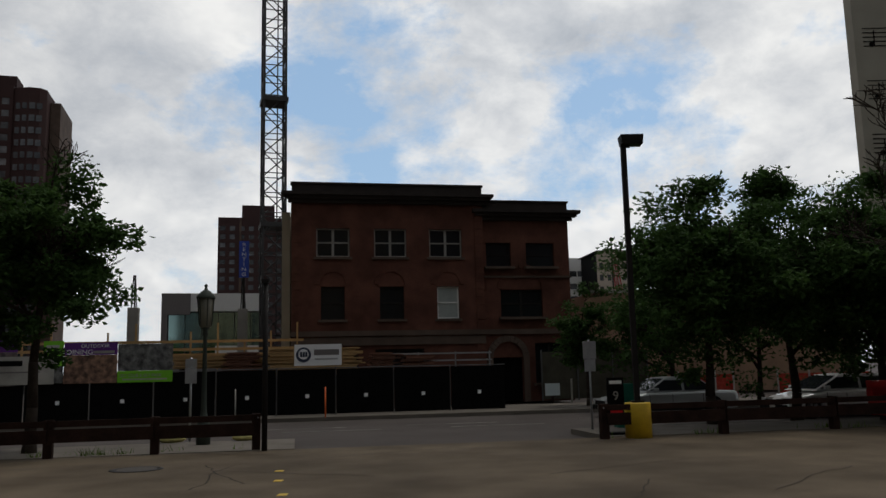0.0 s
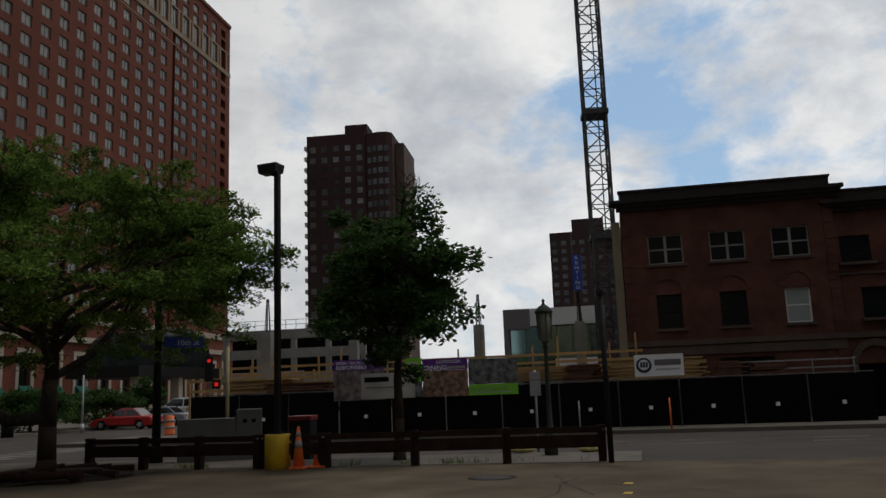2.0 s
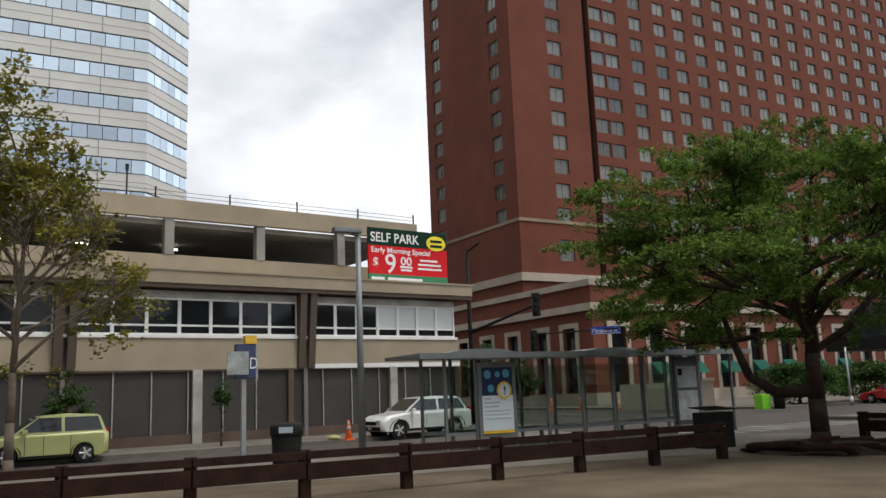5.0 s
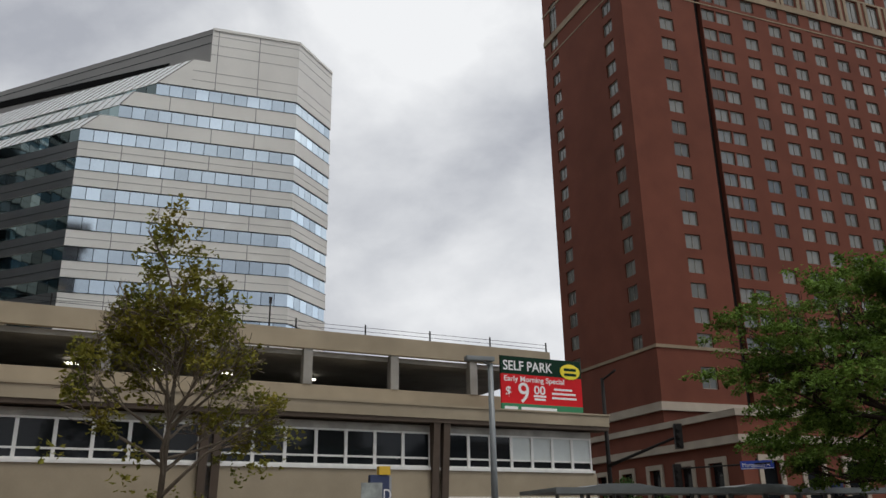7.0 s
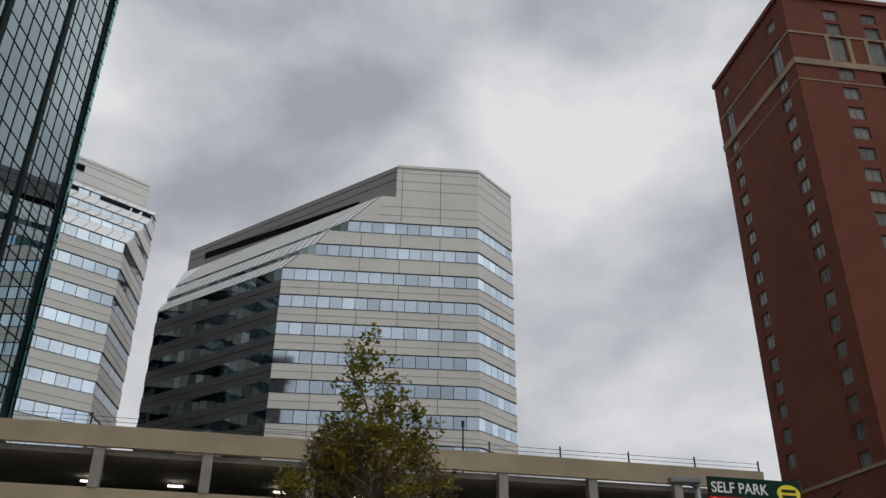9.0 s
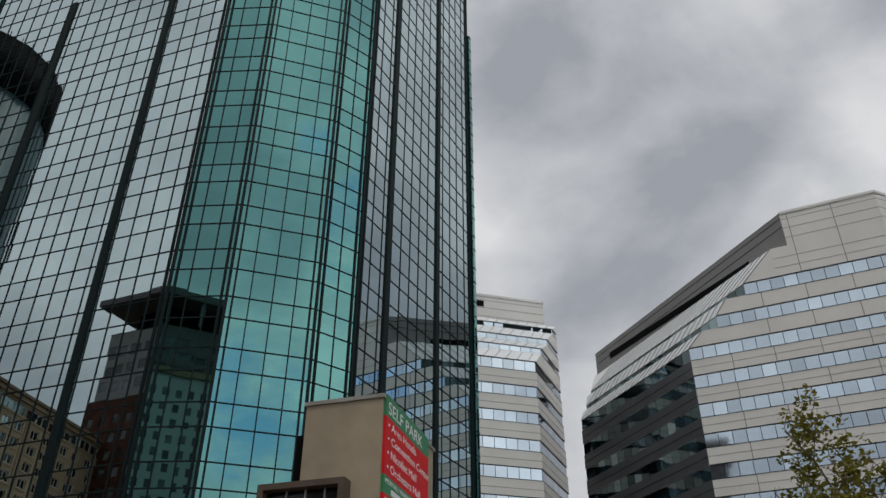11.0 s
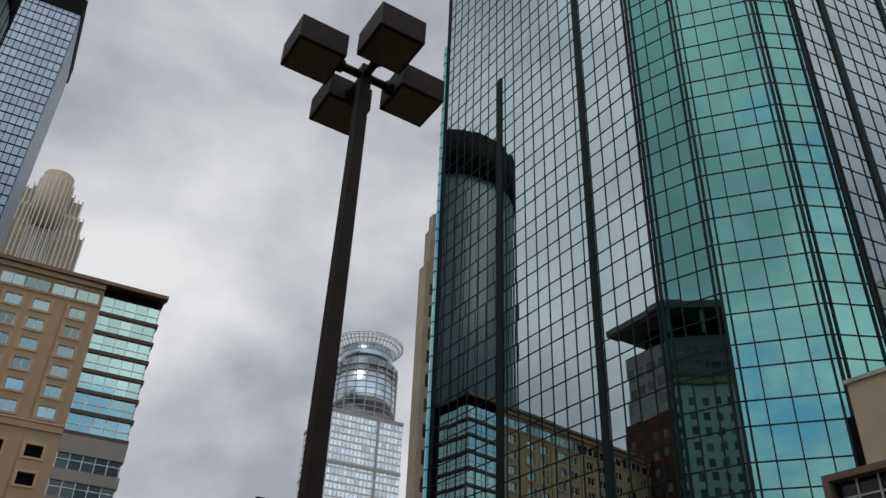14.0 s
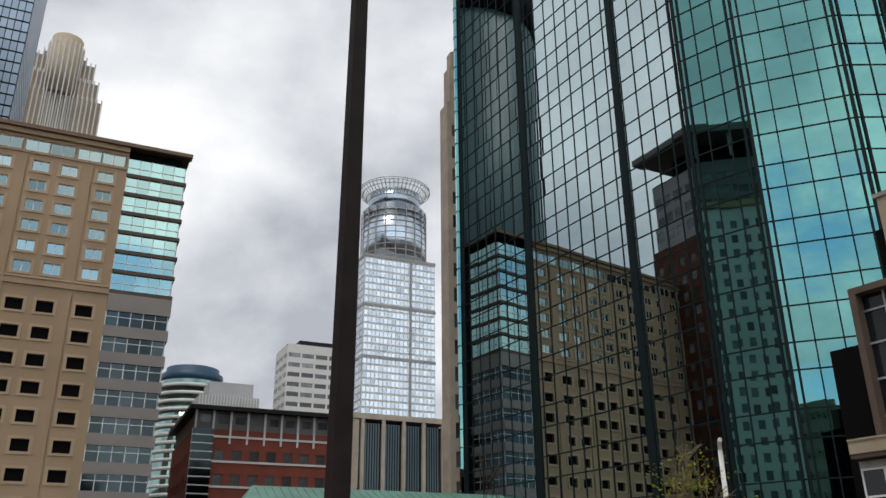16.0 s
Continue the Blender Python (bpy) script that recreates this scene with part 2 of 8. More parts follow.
def lathe(bm, profile, sides=16, mi=0, centre=(0, 0)):
    rings = [[bm.verts.new((centre[0] + r * math.cos(2 * math.pi * i / sides), centre[1] + r * math.sin(2 * math.pi * i / sides), z)) for i in range(sides)] for r, z in profile]
    for a, b in zip(rings, rings[1:]):
        for i in range(sides):
            f = bm.faces.new((a[i], a[(i + 1) % sides], b[(i + 1) % sides], b[i]))
            f.material_index, f.smooth = mi, True
    for ring, flip in ((rings[0], True), (rings[-1], False)):
        bm.faces.new(ring[::-1] if flip else ring).material_index = mi


def panel_with_holes(bm, x0, x1, z0, z1, y0, y1, holes, mi=0):
    """A wall from x0 to x1 and z0 to z1, thickness y0 to y1, with rectangular openings (x0, x1, z0, z1) right through it."""
    xs = sorted({x0, x1, *[v for h in holes for v in h[:2]]})
    zs = sorted({z0, z1, *[v for h in holes for v in h[2:]]})
    solid = [[not any(h[0] < (a + b) / 2 < h[1] and h[2] < (c + d) / 2 < h[3] for h in holes) for c, d in zip(zs, zs[1:])] for a, b in zip(xs, xs[1:])]
    grid = {}

    def v(i, k, y):
        if (i, k, y) not in grid:
            grid[i, k, y] = bm.verts.new((xs[i], y, zs[k]))
        return grid[i, k, y]

    def quad(*c):
        bm.faces.new(c).material_index = mi

    nx, nz = len(xs) - 1, len(zs) - 1
    for i in range(nx):
        for k in range(nz):
            if not solid[i][k]:
                continue
            quad(v(i, k, y0), v(i + 1, k, y0), v(i + 1, k + 1, y0), v(i, k + 1, y0))
            quad(v(i, k, y1), v(i, k + 1, y1), v(i + 1, k + 1, y1), v(i + 1, k, y1))
            if i == 0 or not solid[i - 1][k]:
                quad(v(i, k, y0), v(i, k + 1, y0), v(i, k + 1, y1), v(i, k, y1))
            if i == nx - 1 or not solid[i + 1][k]:
                quad(v(i + 1, k, y0), v(i + 1, k, y1), v(i + 1, k + 1, y1), v(i + 1, k + 1, y0))
            if k == 0 or not solid[i][k - 1]:
                quad(v(i, k, y0), v(i, k, y1), v(i + 1, k, y1), v(i + 1, k, y0))
            if k == nz - 1 or not solid[i][k + 1]:
                quad(v(i, k + 1, y0), v(i + 1, k + 1, y0), v(i + 1, k + 1, y1), v(i, k + 1, y1))


def framed_window(w, h, thick, holes, mats, y0=-0.05, y1=0.0):
    """One window as one mesh: a frame with its panes set at the back of it."""
    bm = bmesh.new()
    panel_with_holes(bm, 0, w, 0, h, y0, y1, holes)
    at = {tuple(round(c, 5) for c in v.co): v for v in bm.verts}
    for a, b, c, d in holes:
        xs = sorted({v.co.x for v in bm.verts if a - 1e-6 <= v.co.x <= b + 1e-6})
        zs = sorted({v.co.z for v in bm.verts if c - 1e-6 <= v.co.z <= d + 1e-6})
        loop = [(x, zs[0]) for x in xs] + [(xs[-1], z) for z in zs[1:]] + [(x, zs[-1]) for x in xs[-2::-1]] + [(xs[0], z) for z in zs[-2:0:-1]]
        f = bm.faces.new([at[round(x, 5), round(y1, 5), round(z, 5)] for x, z in loop])
        f.material_index = 1
    return mesh_of("window", bm, mats)


def repeat(name, mesh, places, parent, limit=300):
    """Alike pieces that share one mesh: the first ones objects of their own, the rest joined."""
    for m in places[:limit]:
        ob = new(name, mesh)
        ob.parent = parent
        ob.matrix_local = m
    rest = places[limit:]
    if not rest:
        return
    co = np.array([v.co[:] for v in mesh.vertices])
    faces = [tuple(p.vertices) for p in mesh.polygons]
    mi = [p.material_index for p in mesh.polygons]
    verts, polys = [], []
    for m in rest:
        k = len(verts)
        a = np.array(m)
        verts.extend((co @ a[:3, :3].T + a[:3, 3]).tolist())
        polys.extend([tuple(i + k for i in f) for f in faces])
    me = bpy.data.meshes.new(name + "_field")
    me.from_pydata(verts, [], polys)
    for mat in mesh.materials:
        me.materials.append(mat)
    me.polygons.foreach_set("material_index", mi * len(rest))
    ob = new(name + "_field", me)
    ob.parent = parent
    tagged(ob, kind="stuff")


def mesh_of(name, bm, mats):
    me = bpy.data.meshes.new(name)
    bm.to_mesh(me)
    bm.free()
    for k in mats:
        me.materials.append(M[k])
    return me


def polar(az, d, z=0.0):
    return (-math.sin(radians(az)) * d, math.cos(radians(az)) * d, z)


def text_mesh(body, size, mat, parent, at, rot, name="lettering", align="LEFT", depth=0.004, squeeze=1.0, label="", bold=0.0):
    c = bpy.data.curves.new(name, "FONT")
    c.body, c.size, c.align_x, c.extrude, c.offset = body, size, align, depth, bold
    tmp = bpy.data.objects.new("tmp", c)
    scene.collection.objects.link(tmp)
    bpy.context.view_layer.update()
    me = bpy.data.meshes.new_from_object(tmp.evaluated_get(bpy.context.evaluated_depsgraph_get()))
    bpy.data.objects.remove(tmp)
    me.name = name
    me.materials.clear()
    me.materials.append(M[mat])
    ob = new(name, me)
    ob.parent = parent
    ob.matrix_local = pose(*at, *rot) @ Matrix.Diagonal((squeeze, 1, 1, 1))
    if label:
        ob["label"] = label
    return ob


# ---- ground, road, pavements ----
def unit_pane(name, mats, thick=0.06):
    bm = bmesh.new()
    box(bm, 0, 1, 0, thick, 0, 1)
    return mesh_of(name, bm, mats)


def sheet(name, outline, z0, z1, mat, label, category, at=(0, 0, 0), turn=0.0):
    bm = bmesh.new()
    prism(bm, outline, z0, z1)
    ob = part(name, bm, mat)
    ob.matrix_world = pose(*at, 0, 0, turn)
    return tagged(ob, label, category, kind="structure")


STREET = 10.0       # the cross street runs at this angle, the avenue nearly square to it
AVENUE = 105.0
ROAD_Z = -0.13
bm = bmesh.new()
prism(bm, [(-2500, -2500), (2500, -2500), (2500, 2500), (-2500, 2500)], ROAD_Z - 1, ROAD_Z)
tagged(part("ground", bm, "road"), "grey worn asphalt of the streets and the ground beyond", "ground", kind="structure")

S = pose(-3, 20, 0, 0, 0, STREET)
Sx, Sy = (S.to_3x3() @ Vector((1, 0, 0))).xy, (S.to_3x3() @ Vector((0, 1, 0))).xy


def on_street(u, v):
    return (-3 + Sx[0] * u + Sy[0] * v, 20 + Sx[1] * u + Sy[1] * v)


# the car park that the camera stands in, its edge along both streets
lot = [on_street(-14.2, -1.6), on_street(60, -1.6), (60, -60), (-8.6, -60), (-17.2, -2.2)]
sheet("car_park_ground", lot, -0.3, 0.0, "asphalt", "patched brown-grey asphalt of the car park, cracked and stained", "ground")
# pavement strips and the corner along the streets
sheet("pavement", [on_street(-19.5, -1.6), on_street(-0.6, -1.6), on_street(-0.6, 1.3), on_street(-18.6, 1.3), on_street(-20.3, 0.4)], -0.3, 0.012, "pavement", "pale concrete pavement along the cross street", "pavement")
sheet("pavement", [on_street(6.6, -1.6), on_street(60, -1.6), on_street(60, 1.3), on_street(6.6, 1.3)], -0.3, 0.012, "pavement", "pale concrete pavement along the cross street", "pavement")
sheet("pavement", [(-17.2, -2.2), (-8.6, -60), (-14.4, -60), (-23.6, -2.2), (-25.4, 8.5), (-25.6, 14.6), on_street(-20.3, -0.2), on_street(-14.2, -1.62)], -0.3, 0.01, "pavement", "pale concrete pavement with the bus stop along the avenue", "pavement")
sheet("pavement", [on_street(-25, 11.2), on_street(60, 11.2), on_street(60, 17), on_street(-25, 17)], -0.3, 0.02, "pavement", "pale concrete pavement under the building site fence", "pavement")
sheet("pavement", [(-30.0, -4), (-16, -56), (-20, -58), (-34.6, -4), (-40.4, 13.8), (-36.5, 17.5), (-35.0, 14.5)], -0.3, 0.02, "pavement", "pale concrete pavement before the low parking building", "pavement")
sheet("pavement", [(-44, 36), (-110, 24), (-130, 120), (-63, 140), (-50, 70)], -0.3, 0.02, "pavement", "pale concrete pavement round the brick hotel", "pavement")


def road_marks():
    for u, v, length, wide in ((-2, 7.1, 3, 0.12), (3, 7.2, 3, 0.12), (-1, 5.6, 3, 0.12), (4.2, 5.7, 3, 0.12), (9.2, 5.8, 3, 0.12), (9, 7.6, 12, 0.14), (12, 4.6, 14, 0.14), (-7, 7.0, 3, 0.12)):
        bm = boxes((u, u + length, v, v + wide, ROAD_Z - 0.01, ROAD_Z + 0.006))
        ob = part("lane_mark", bm, "worn_paint")
        ob.matrix_world = S
        tagged(ob, "worn white lane line painted on the asphalt", "road marking", "lane lines")
    for k in range(9):
        bm = boxes((-24.6 - k * 0.0, -21.8, 1.6 + k * 1.05, 2.1 + k * 1.05, ROAD_Z - 0.01, ROAD_Z + 0.006))
        ob = part("crossing_bar", bm, "worn_paint")
        ob.matrix_world = S
        tagged(ob, "white bar of the zebra crossing, worn", "road marking", "zebra crossing")
    for k in range(9):
        bm = boxes((-36 + k * 1.05, -35.5 + k * 1.05, -2.5, 0.5, ROAD_Z - 0.01, ROAD_Z + 0.006))
        ob = part("crossing_bar", bm, "worn_paint")
        ob.matrix_world = S
        tagged(ob, "white bar of the zebra crossing, worn", "road marking", "zebra crossing")
    for x, y, w, d in ((-2.9, 14.2, 0.14, 0.16), (-2.66, 12.9, 0.13, 0.2), (-2.3, 11.4, 0.13, 0.2), (-2.12, 10.7, 0.15, 0.22), (-13.2, 2.6, 0.9, 0.1)):
        bm = boxes((x, x + w, y, y + d, -0.01, 0.005))
        tagged(part("survey_mark", bm, "yellow"), "small yellow paint mark on the asphalt", "paint mark", "yellow paint marks")


road_marks()

# ---- the brick hotel across the crossing ----
def hotel():
    H, W, Dp = 80.0, 102.0, 19.4
    h = thing("brick_hotel", polar(66.4, 89.6), 102.7, "tall red brick hotel tower with rows of pale-framed windows", "building")
    wall = bmesh.new()
    FL, Z0 = 2.9, 20.25
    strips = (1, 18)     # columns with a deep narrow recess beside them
    cols = [5.45, 10.7, 14.6, 18.9, 23.2, 26.8, 30.7, 34.7, 38.6] + [42.55 + 3.97 * i for i in range(9)] + [77.9] + [82.2 + 4.0 * i for i in range(5)]
    holes, wins = [], []
    for c, x in enumerate(cols):
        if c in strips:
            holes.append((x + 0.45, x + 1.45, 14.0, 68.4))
            # dark back panel: the recess's deep shade is put into its colour
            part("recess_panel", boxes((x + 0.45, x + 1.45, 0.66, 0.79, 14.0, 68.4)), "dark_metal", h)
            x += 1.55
        for k in range(17):
            z = Z0 + k * FL
            holes.append((x, x + 2.1, z, z + 1.75))
            wins.append((x, 0.22, z, 2.1, 1.75))
    # top storeys: tall paired lights in buff surrounds
    for c, x in enumerate(cols):
        for z, hh in ((69.6, 3.6), (73.6, 2.0), (76.2, 1.6)):
            holes.append((x - 0.1, x + 1.9, z, z + hh))
            wins.append((x - 0.1, 0.22, z, 2.0, hh))
    for c, x in enumerate(cols[:-1]):
        if c in strips:
            continue
        holes.append((x, x + 2.1, 15.9, 18.3))
        wins.append((x, 0.22, 15.9, 2.1, 2.4))
    panel_with_holes(wall, 0, W, 0, H, 0, 0.8, holes)
    part("front_wall", wall, "red_brick", h)
    left, lw = bmesh.new(), []
    holes = []
    for y in (2.4, 15.6):
        for k in range(17):
            z = Z0 + k * FL
            holes.append((y, y + 2.0, z, z + 1.75))
            lw.append((y, z, 2.0, 1.75))
        for z, hh in ((69.6, 4.6), (76.2, 1.6)):
            holes.append((y, y + 2.0, z, z + hh))
            lw.append((y, z, 2.0, hh))
    panel_with_holes(left, 0.8, Dp, 0, H, 0, 0.8, holes)
    ob = part("side_wall", left, "red_brick", h)
    ob.matrix_local = pose(0, 0, 0, 0, 0, 90) @ Matrix.Diagonal((1, -1, 1, 1))
    core = boxes((0.95, W - 0.1, 1.0, Dp - 0.05, 0, H - 0.5))
    part("core", core, "black", h)
    part("end_wall", boxes((W - 0.05, W + 0.3, 0, Dp, 0, H)), "red_brick", h)
    part("roof", boxes((0.2, W, 0.2, Dp, H - 0.45, H + 0.05)), "dark_metal", h)
    # courses
    for z, d, t, mat in ((20.1, 0.12, 0.35, "hotel_buff"), (13.4, 0.35, 0.9, "limestone"), (68.4, 0.15, 0.9, "hotel_buff"), (73.3, 0.1, 0.3, "hotel_buff"), (66.0, 0.06, 0.18, "hotel_buff"), (79.4, 0.3, 0.7, "red_brick")):
        bm = boxes((-d, W + 0.3, -d, 0.0, z, z + t), (-d, 0.0, 0.0, Dp, z, z + t))
        part("string_course", bm, mat, h)
    for x in cols:
        for q in (x - 0.75, x + 2.1):
            part("buff_pilaster", boxes((q, q + 0.55, -0.1, 0.0, 69.3, 73.3)), "hotel_buff", h)
    # windows
    me = framed_window(1, 1, 0.05, [(0.05, 0.49, 0.05, 0.95), (0.53, 0.95, 0.05, 0.95)], ["hotel_frame", "hotel_glass"])
    places = [pose(x, y, z) @ Matrix.Diagonal((w, 1, hh, 1)) for x, y, z, w, hh in wins if x < 97]
    places.sort(key=lambda m: m.translation.x)
    repeat("window", me, places, h, 280)
    repeat("window", me, [pose(0.22, y + w, z, 0, 0, -90) @ Matrix.Diagonal((w, 1, hh, 1)) for y, z, w, hh in lw], h, 60)
    # podium with tall openings, standing out before the tower
    pod = bmesh.new()
    px = [1.2 + 4.9 * i for i in range(18)]
    holes = [(x, x + 1.9, 1.2, 7.4) for x in px]
    panel_with_holes(pod, -1.0, 88, 0, 11.6, -12.0, -11.4, holes)
    part("podium_wall", pod, "red_brick", h)
    side = bmesh.new()
    panel_with_holes(side, -11.4, 14, 0, 11.6, 0, 0.6, [(y, y + 1.9, 1.2, 7.4) for y in (-9.5, -5, 0, 5, 10)])
    ob = part("podium_wall", side, "red_brick", h)
    ob.matrix_local = pose(-1.0, 0, 0, 0, 0, 90) @ Matrix.Diagonal((1, -1, 1, 1))
    part("podium_core", boxes((-0.35, 88, -11.0, 0.0, 0, 11.4)), "black", h)
    part("cornice", boxes((-1.5, 88.2, -12.5, -12.0, 8.9, 9.6), (-1.5, -1.0, -12.0, 14, 8.9, 9.6), (-1.3, 88.2, -12.25, -12.0, 11.3, 11.9), (-1.3, -1.0, -12.0, 14, 11.3, 11.9)), "limestone", h)
    part("stone_base", boxes((-1.2, 88.1, -12.2, -12.0, 0, 1.15), (-1.2, -1.0, -12.0, 14, 0, 1.15)), "limestone", h)
    for x in px:
        part("window_surround", boxes((x - 0.5, x - 0.02, -12.14, -12.0, 1.16, 7.9), (x + 1.92, x + 2.4, -12.14, -12.0, 1.16, 7.9), (x - 0.02, x + 1.92, -12.14, -12.0, 7.42, 7.9)), "limestone", h)
        part("podium_window", boxes((x, x + 1.9, -11.6, -11.52, 1.2, 7.4)), "dark_glass", h)
        if x > 4 and x < 40:
            bm = bmesh.new()
            vs = [bm.verts.new(p) for p in ((x - 0.1, -12.2, 3.9), (x + 2.0, -12.2, 3.9), (x + 2.0, -13.3, 2.7), (x - 0.1, -13.3, 2.7), (x - 0.1, -12.2, 2.7), (x + 2.0, -12.2, 2.7))]
            for f in ((0, 3, 2, 1), (0, 4, 3), (1, 2, 5), (3, 4, 5, 2)):
                bm.faces.new([vs[i] for i in f])
            part("awning", bm, "awning_green", h, "dark green canvas awning")
    for y in (-9.5, -5, 0, 5, 10):
        part("window_surround", boxes((-1.14, -1.0, y - 0.5, y - 0.02, 1.16, 7.9), (-1.14, -1.0, y + 1.92, y + 2.4, 1.16, 7.9), (-1.14, -1.0, y - 0.02, y + 1.92, 7.42, 7.9)), "limestone", h)
        part("podium_window", boxes((-0.6, -0.52, y, y + 1.9, 1.2, 7.4)), "dark_glass", h)
    return h


M["hotel_frame"] = material("hotel_frame", (0.22, 0.205, 0.17), 0.6, 0, 0.05, 1, 10, 0)
M["hotel_buff"] = material("hotel_buff", (0.30, 0.235, 0.16), 0.8, 0, 0.1, 0.6, 20, 0.1, stain=0.15)
M["hotel_glass"] = material("hotel_glass", (0.13, 0.13, 0.115), 0.12, 0, 0.1, 0.5, 6, 0.0, island=0.35, each=0.6)
M["awning_green"] = material("awning_green", (0.01, 0.09, 0.06), 0.7, 0, 0.1, 2, 30, 0.05)
hotel()

# ---- banded office towers ----
def line_hit(p, ang, az):
    """Where the line from p at the angle ang crosses the bearing az."""
    d = Vector((math.cos(radians(ang)), math.sin(radians(ang))))
    u = Vector(polar(az, 1)[:2])
    det = -d.x * u.y + d.y * u.x
    s = (p[0] * u.y - p[1] * u.x) / det
    return (p[0] + d.x * s, p[1] + d.y * s)


# dark copy of the pale stone: the flank's shade put into its colour
M["shaded_flank_stone"] = material("shaded_flank_stone", (0.075, 0.077, 0.08), 0.3, 0, 0.12, 0.4, 12, 0.0)


def along(p, ang, s):
    return (p[0] + math.cos(radians(ang)) * s, p[1] + math.sin(radians(ang)) * s)


def frustum(bm, lo, hi, z0, z1, mats):
    """A storey whose outline changes from lo to hi; mats: a material index for each side."""
    a, b = [bm.verts.new((*p, z0)) for p in lo], [bm.verts.new((*p, z1)) for p in hi]
    n = len(lo)
    bm.faces.new(a[::-1]), bm.faces.new(b)
    for i in range(n):
        bm.faces.new((a[i], a[(i + 1) % n], b[(i + 1) % n], b[i])).material_index = mats[i]


def ribbon(places, a, b, z0, z1, width, wobble=0.15):
    """Panes side by side from a to b, their outer face to the right of that way."""
    a, b = Vector(a), Vector(b)
    d = b - a
    n = max(1, round(d.length / width))
    nx = Vector((d.y, -d.x)).normalized()
    ang = math.degrees(math.atan2(d.y, d.x))
    for j in range(n):
        p = a + d * (j / n) - nx * 0.1
        places.append(pose(p.x, p.y, z0, random.uniform(-wobble, wobble), 0, ang + random.uniform(-wobble, wobble) * 2) @ Matrix.Diagonal((d.length / n * 0.955, 1, z1 - z0, 1)))


def seam(o, a, b, z0, z1, out=0.02, mat="grey_stone", name="panel_joint"):
    """A thin raised or dark line on a wall from a to b."""
    a, b = Vector(a), Vector(b)
    t = (b - a).normalized()
    q = Vector((t.y, -t.x)) * out
    bm = bmesh.new()
    prism(bm, [tuple(a), tuple(a + q), tuple(b + q), tuple(b)], z0, z1)
    bmesh.ops.recalc_face_normals(bm, faces=bm.faces)
    part(name, bm, mat, o)


def stepped_office():
    o = thing("stepped_office_tower", (0, 0, 0), 0, "pale stone office tower with ribbon windows and a stepped sloping roof", "building")
    c1, ch = polar(92.0, 102.2)[:2], polar(89.4, 109.6)[:2]
    back = (ch[0] - 40, ch[1] - 14)
    PER, HI, WIN = 3.87, 57.7, 1.75

    def outline(u):
        lf = along(c1, 280, u)
        far = along(lf, 238, 27 + (26.45 - u) * 1.33)
        return [c1, ch, back, far, lf]

    def tops(k):
        return HI - PER * k

    # every band of stone: its left edge u below and above
    lights, darks = [], []
    bm = bmesh.new()
    # side 3, the flank, gets darker materials with its shade in their colour
    frustum(bm, outline(11.75), outline(11.75), 61.95, 67.1, (0, 0, 0, 2, 0))
    part("crown", bm, ["pale_panel", "roof_glazing", "grey_stone"], o)
    rise = {0: (18.15, 13.9, 61.95), 1: (22.3, 20.75, HI - WIN), 2: (26.45, 24.4, tops(1) - WIN)}
    for k in range(15):
        zt = tops(k)
        zw = zt - WIN
        u0, u1, z1 = rise.get(k, (26.45, 26.45, tops(k - 1) - WIN))
        lo, hi = outline(u0), outline(u1)
        bm = bmesh.new()
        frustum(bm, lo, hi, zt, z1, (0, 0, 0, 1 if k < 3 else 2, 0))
        part("storey", bm, ["pale_panel", "roof_glazing", "shaded_flank_stone"], o)
        cx, cy = sum(p[0] for p in lo) / 5, sum(p[1] for p in lo) / 5
        bm = bmesh.new()
        prism(bm, [(cx + (x - cx) * 0.985, cy + (y - cy) * 0.985) for x, y in lo], zw, zt)
        part("storey_core", bm, "mullion", o)
        ribbon(lights, lo[4], lo[0], zw, zt, 1.62)
        ribbon(lights, lo[0], lo[1], zw, zt, 1.45)
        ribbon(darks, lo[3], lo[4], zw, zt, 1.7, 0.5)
        # head and sill lines of the ribbon, and the joints of the stone panels
        for z in (zw - 0.05, zt - 0.03):
            seam(o, lo[4], lo[0], z, z + 0.08, 0.03, "mullion", "window_line")
            seam(o, lo[0], lo[1], z, z + 0.08, 0.03, "mullion", "window_line")
        if k > 2:
            seam(o, lo[4], lo[0], zt + 1.02, zt + 1.08)
            seam(o, lo[0], lo[1], zt + 1.02, zt + 1.08)
            seam(o, lo[3], lo[4], zt + 1.02, zt + 1.08, 0.03, "mullion")
        # bars of the sloped glazing
        if k < 3:
            A, B = Vector(lo[4]), Vector(hi[4])
            d = Vector((math.cos(radians(238)), math.sin(radians(238))))
            n = int((Vector(lo[3]) - A).length / 1.5)
            for j in range(n + 1):
                p, q = A + d * (1.5 * j), B + d * (1.5 * j)
                bm = bmesh.new()
                rod(bm, (p.x, p.y, zt + 0.03), (q.x, q.y, z1 + 0.03), 0.07, sides=4)
                part("glazing_bar", bm, "grey_stone", o)
    for z in (58.9, 60.3, 63.1, 64.6, 66.0):
        a = along(c1, 280, 11.75 if z > 62 else 13.9)
        seam(o, a, c1, z, z + 0.06)
        seam(o, c1, ch, z, z + 0.06)
    seam(o, along(c1, 280, 11.75), c1, 66.85, 67.25, 0.12, "pale_panel", "coping")
    seam(o, c1, ch, 66.85, 67.25, 0.12, "pale_panel", "coping")
    for u in (5.4, 10.9, 16.3, 21.4):
        a, b = along(c1, 280, u + 0.05), along(c1, 280, u - 0.05)
        zt = 66.8 if u < 11.75 else 60.5 if u < 14 else 56 if u < 18 else 51
        for k in range(15):
            z0 = tops(k) + 0.06
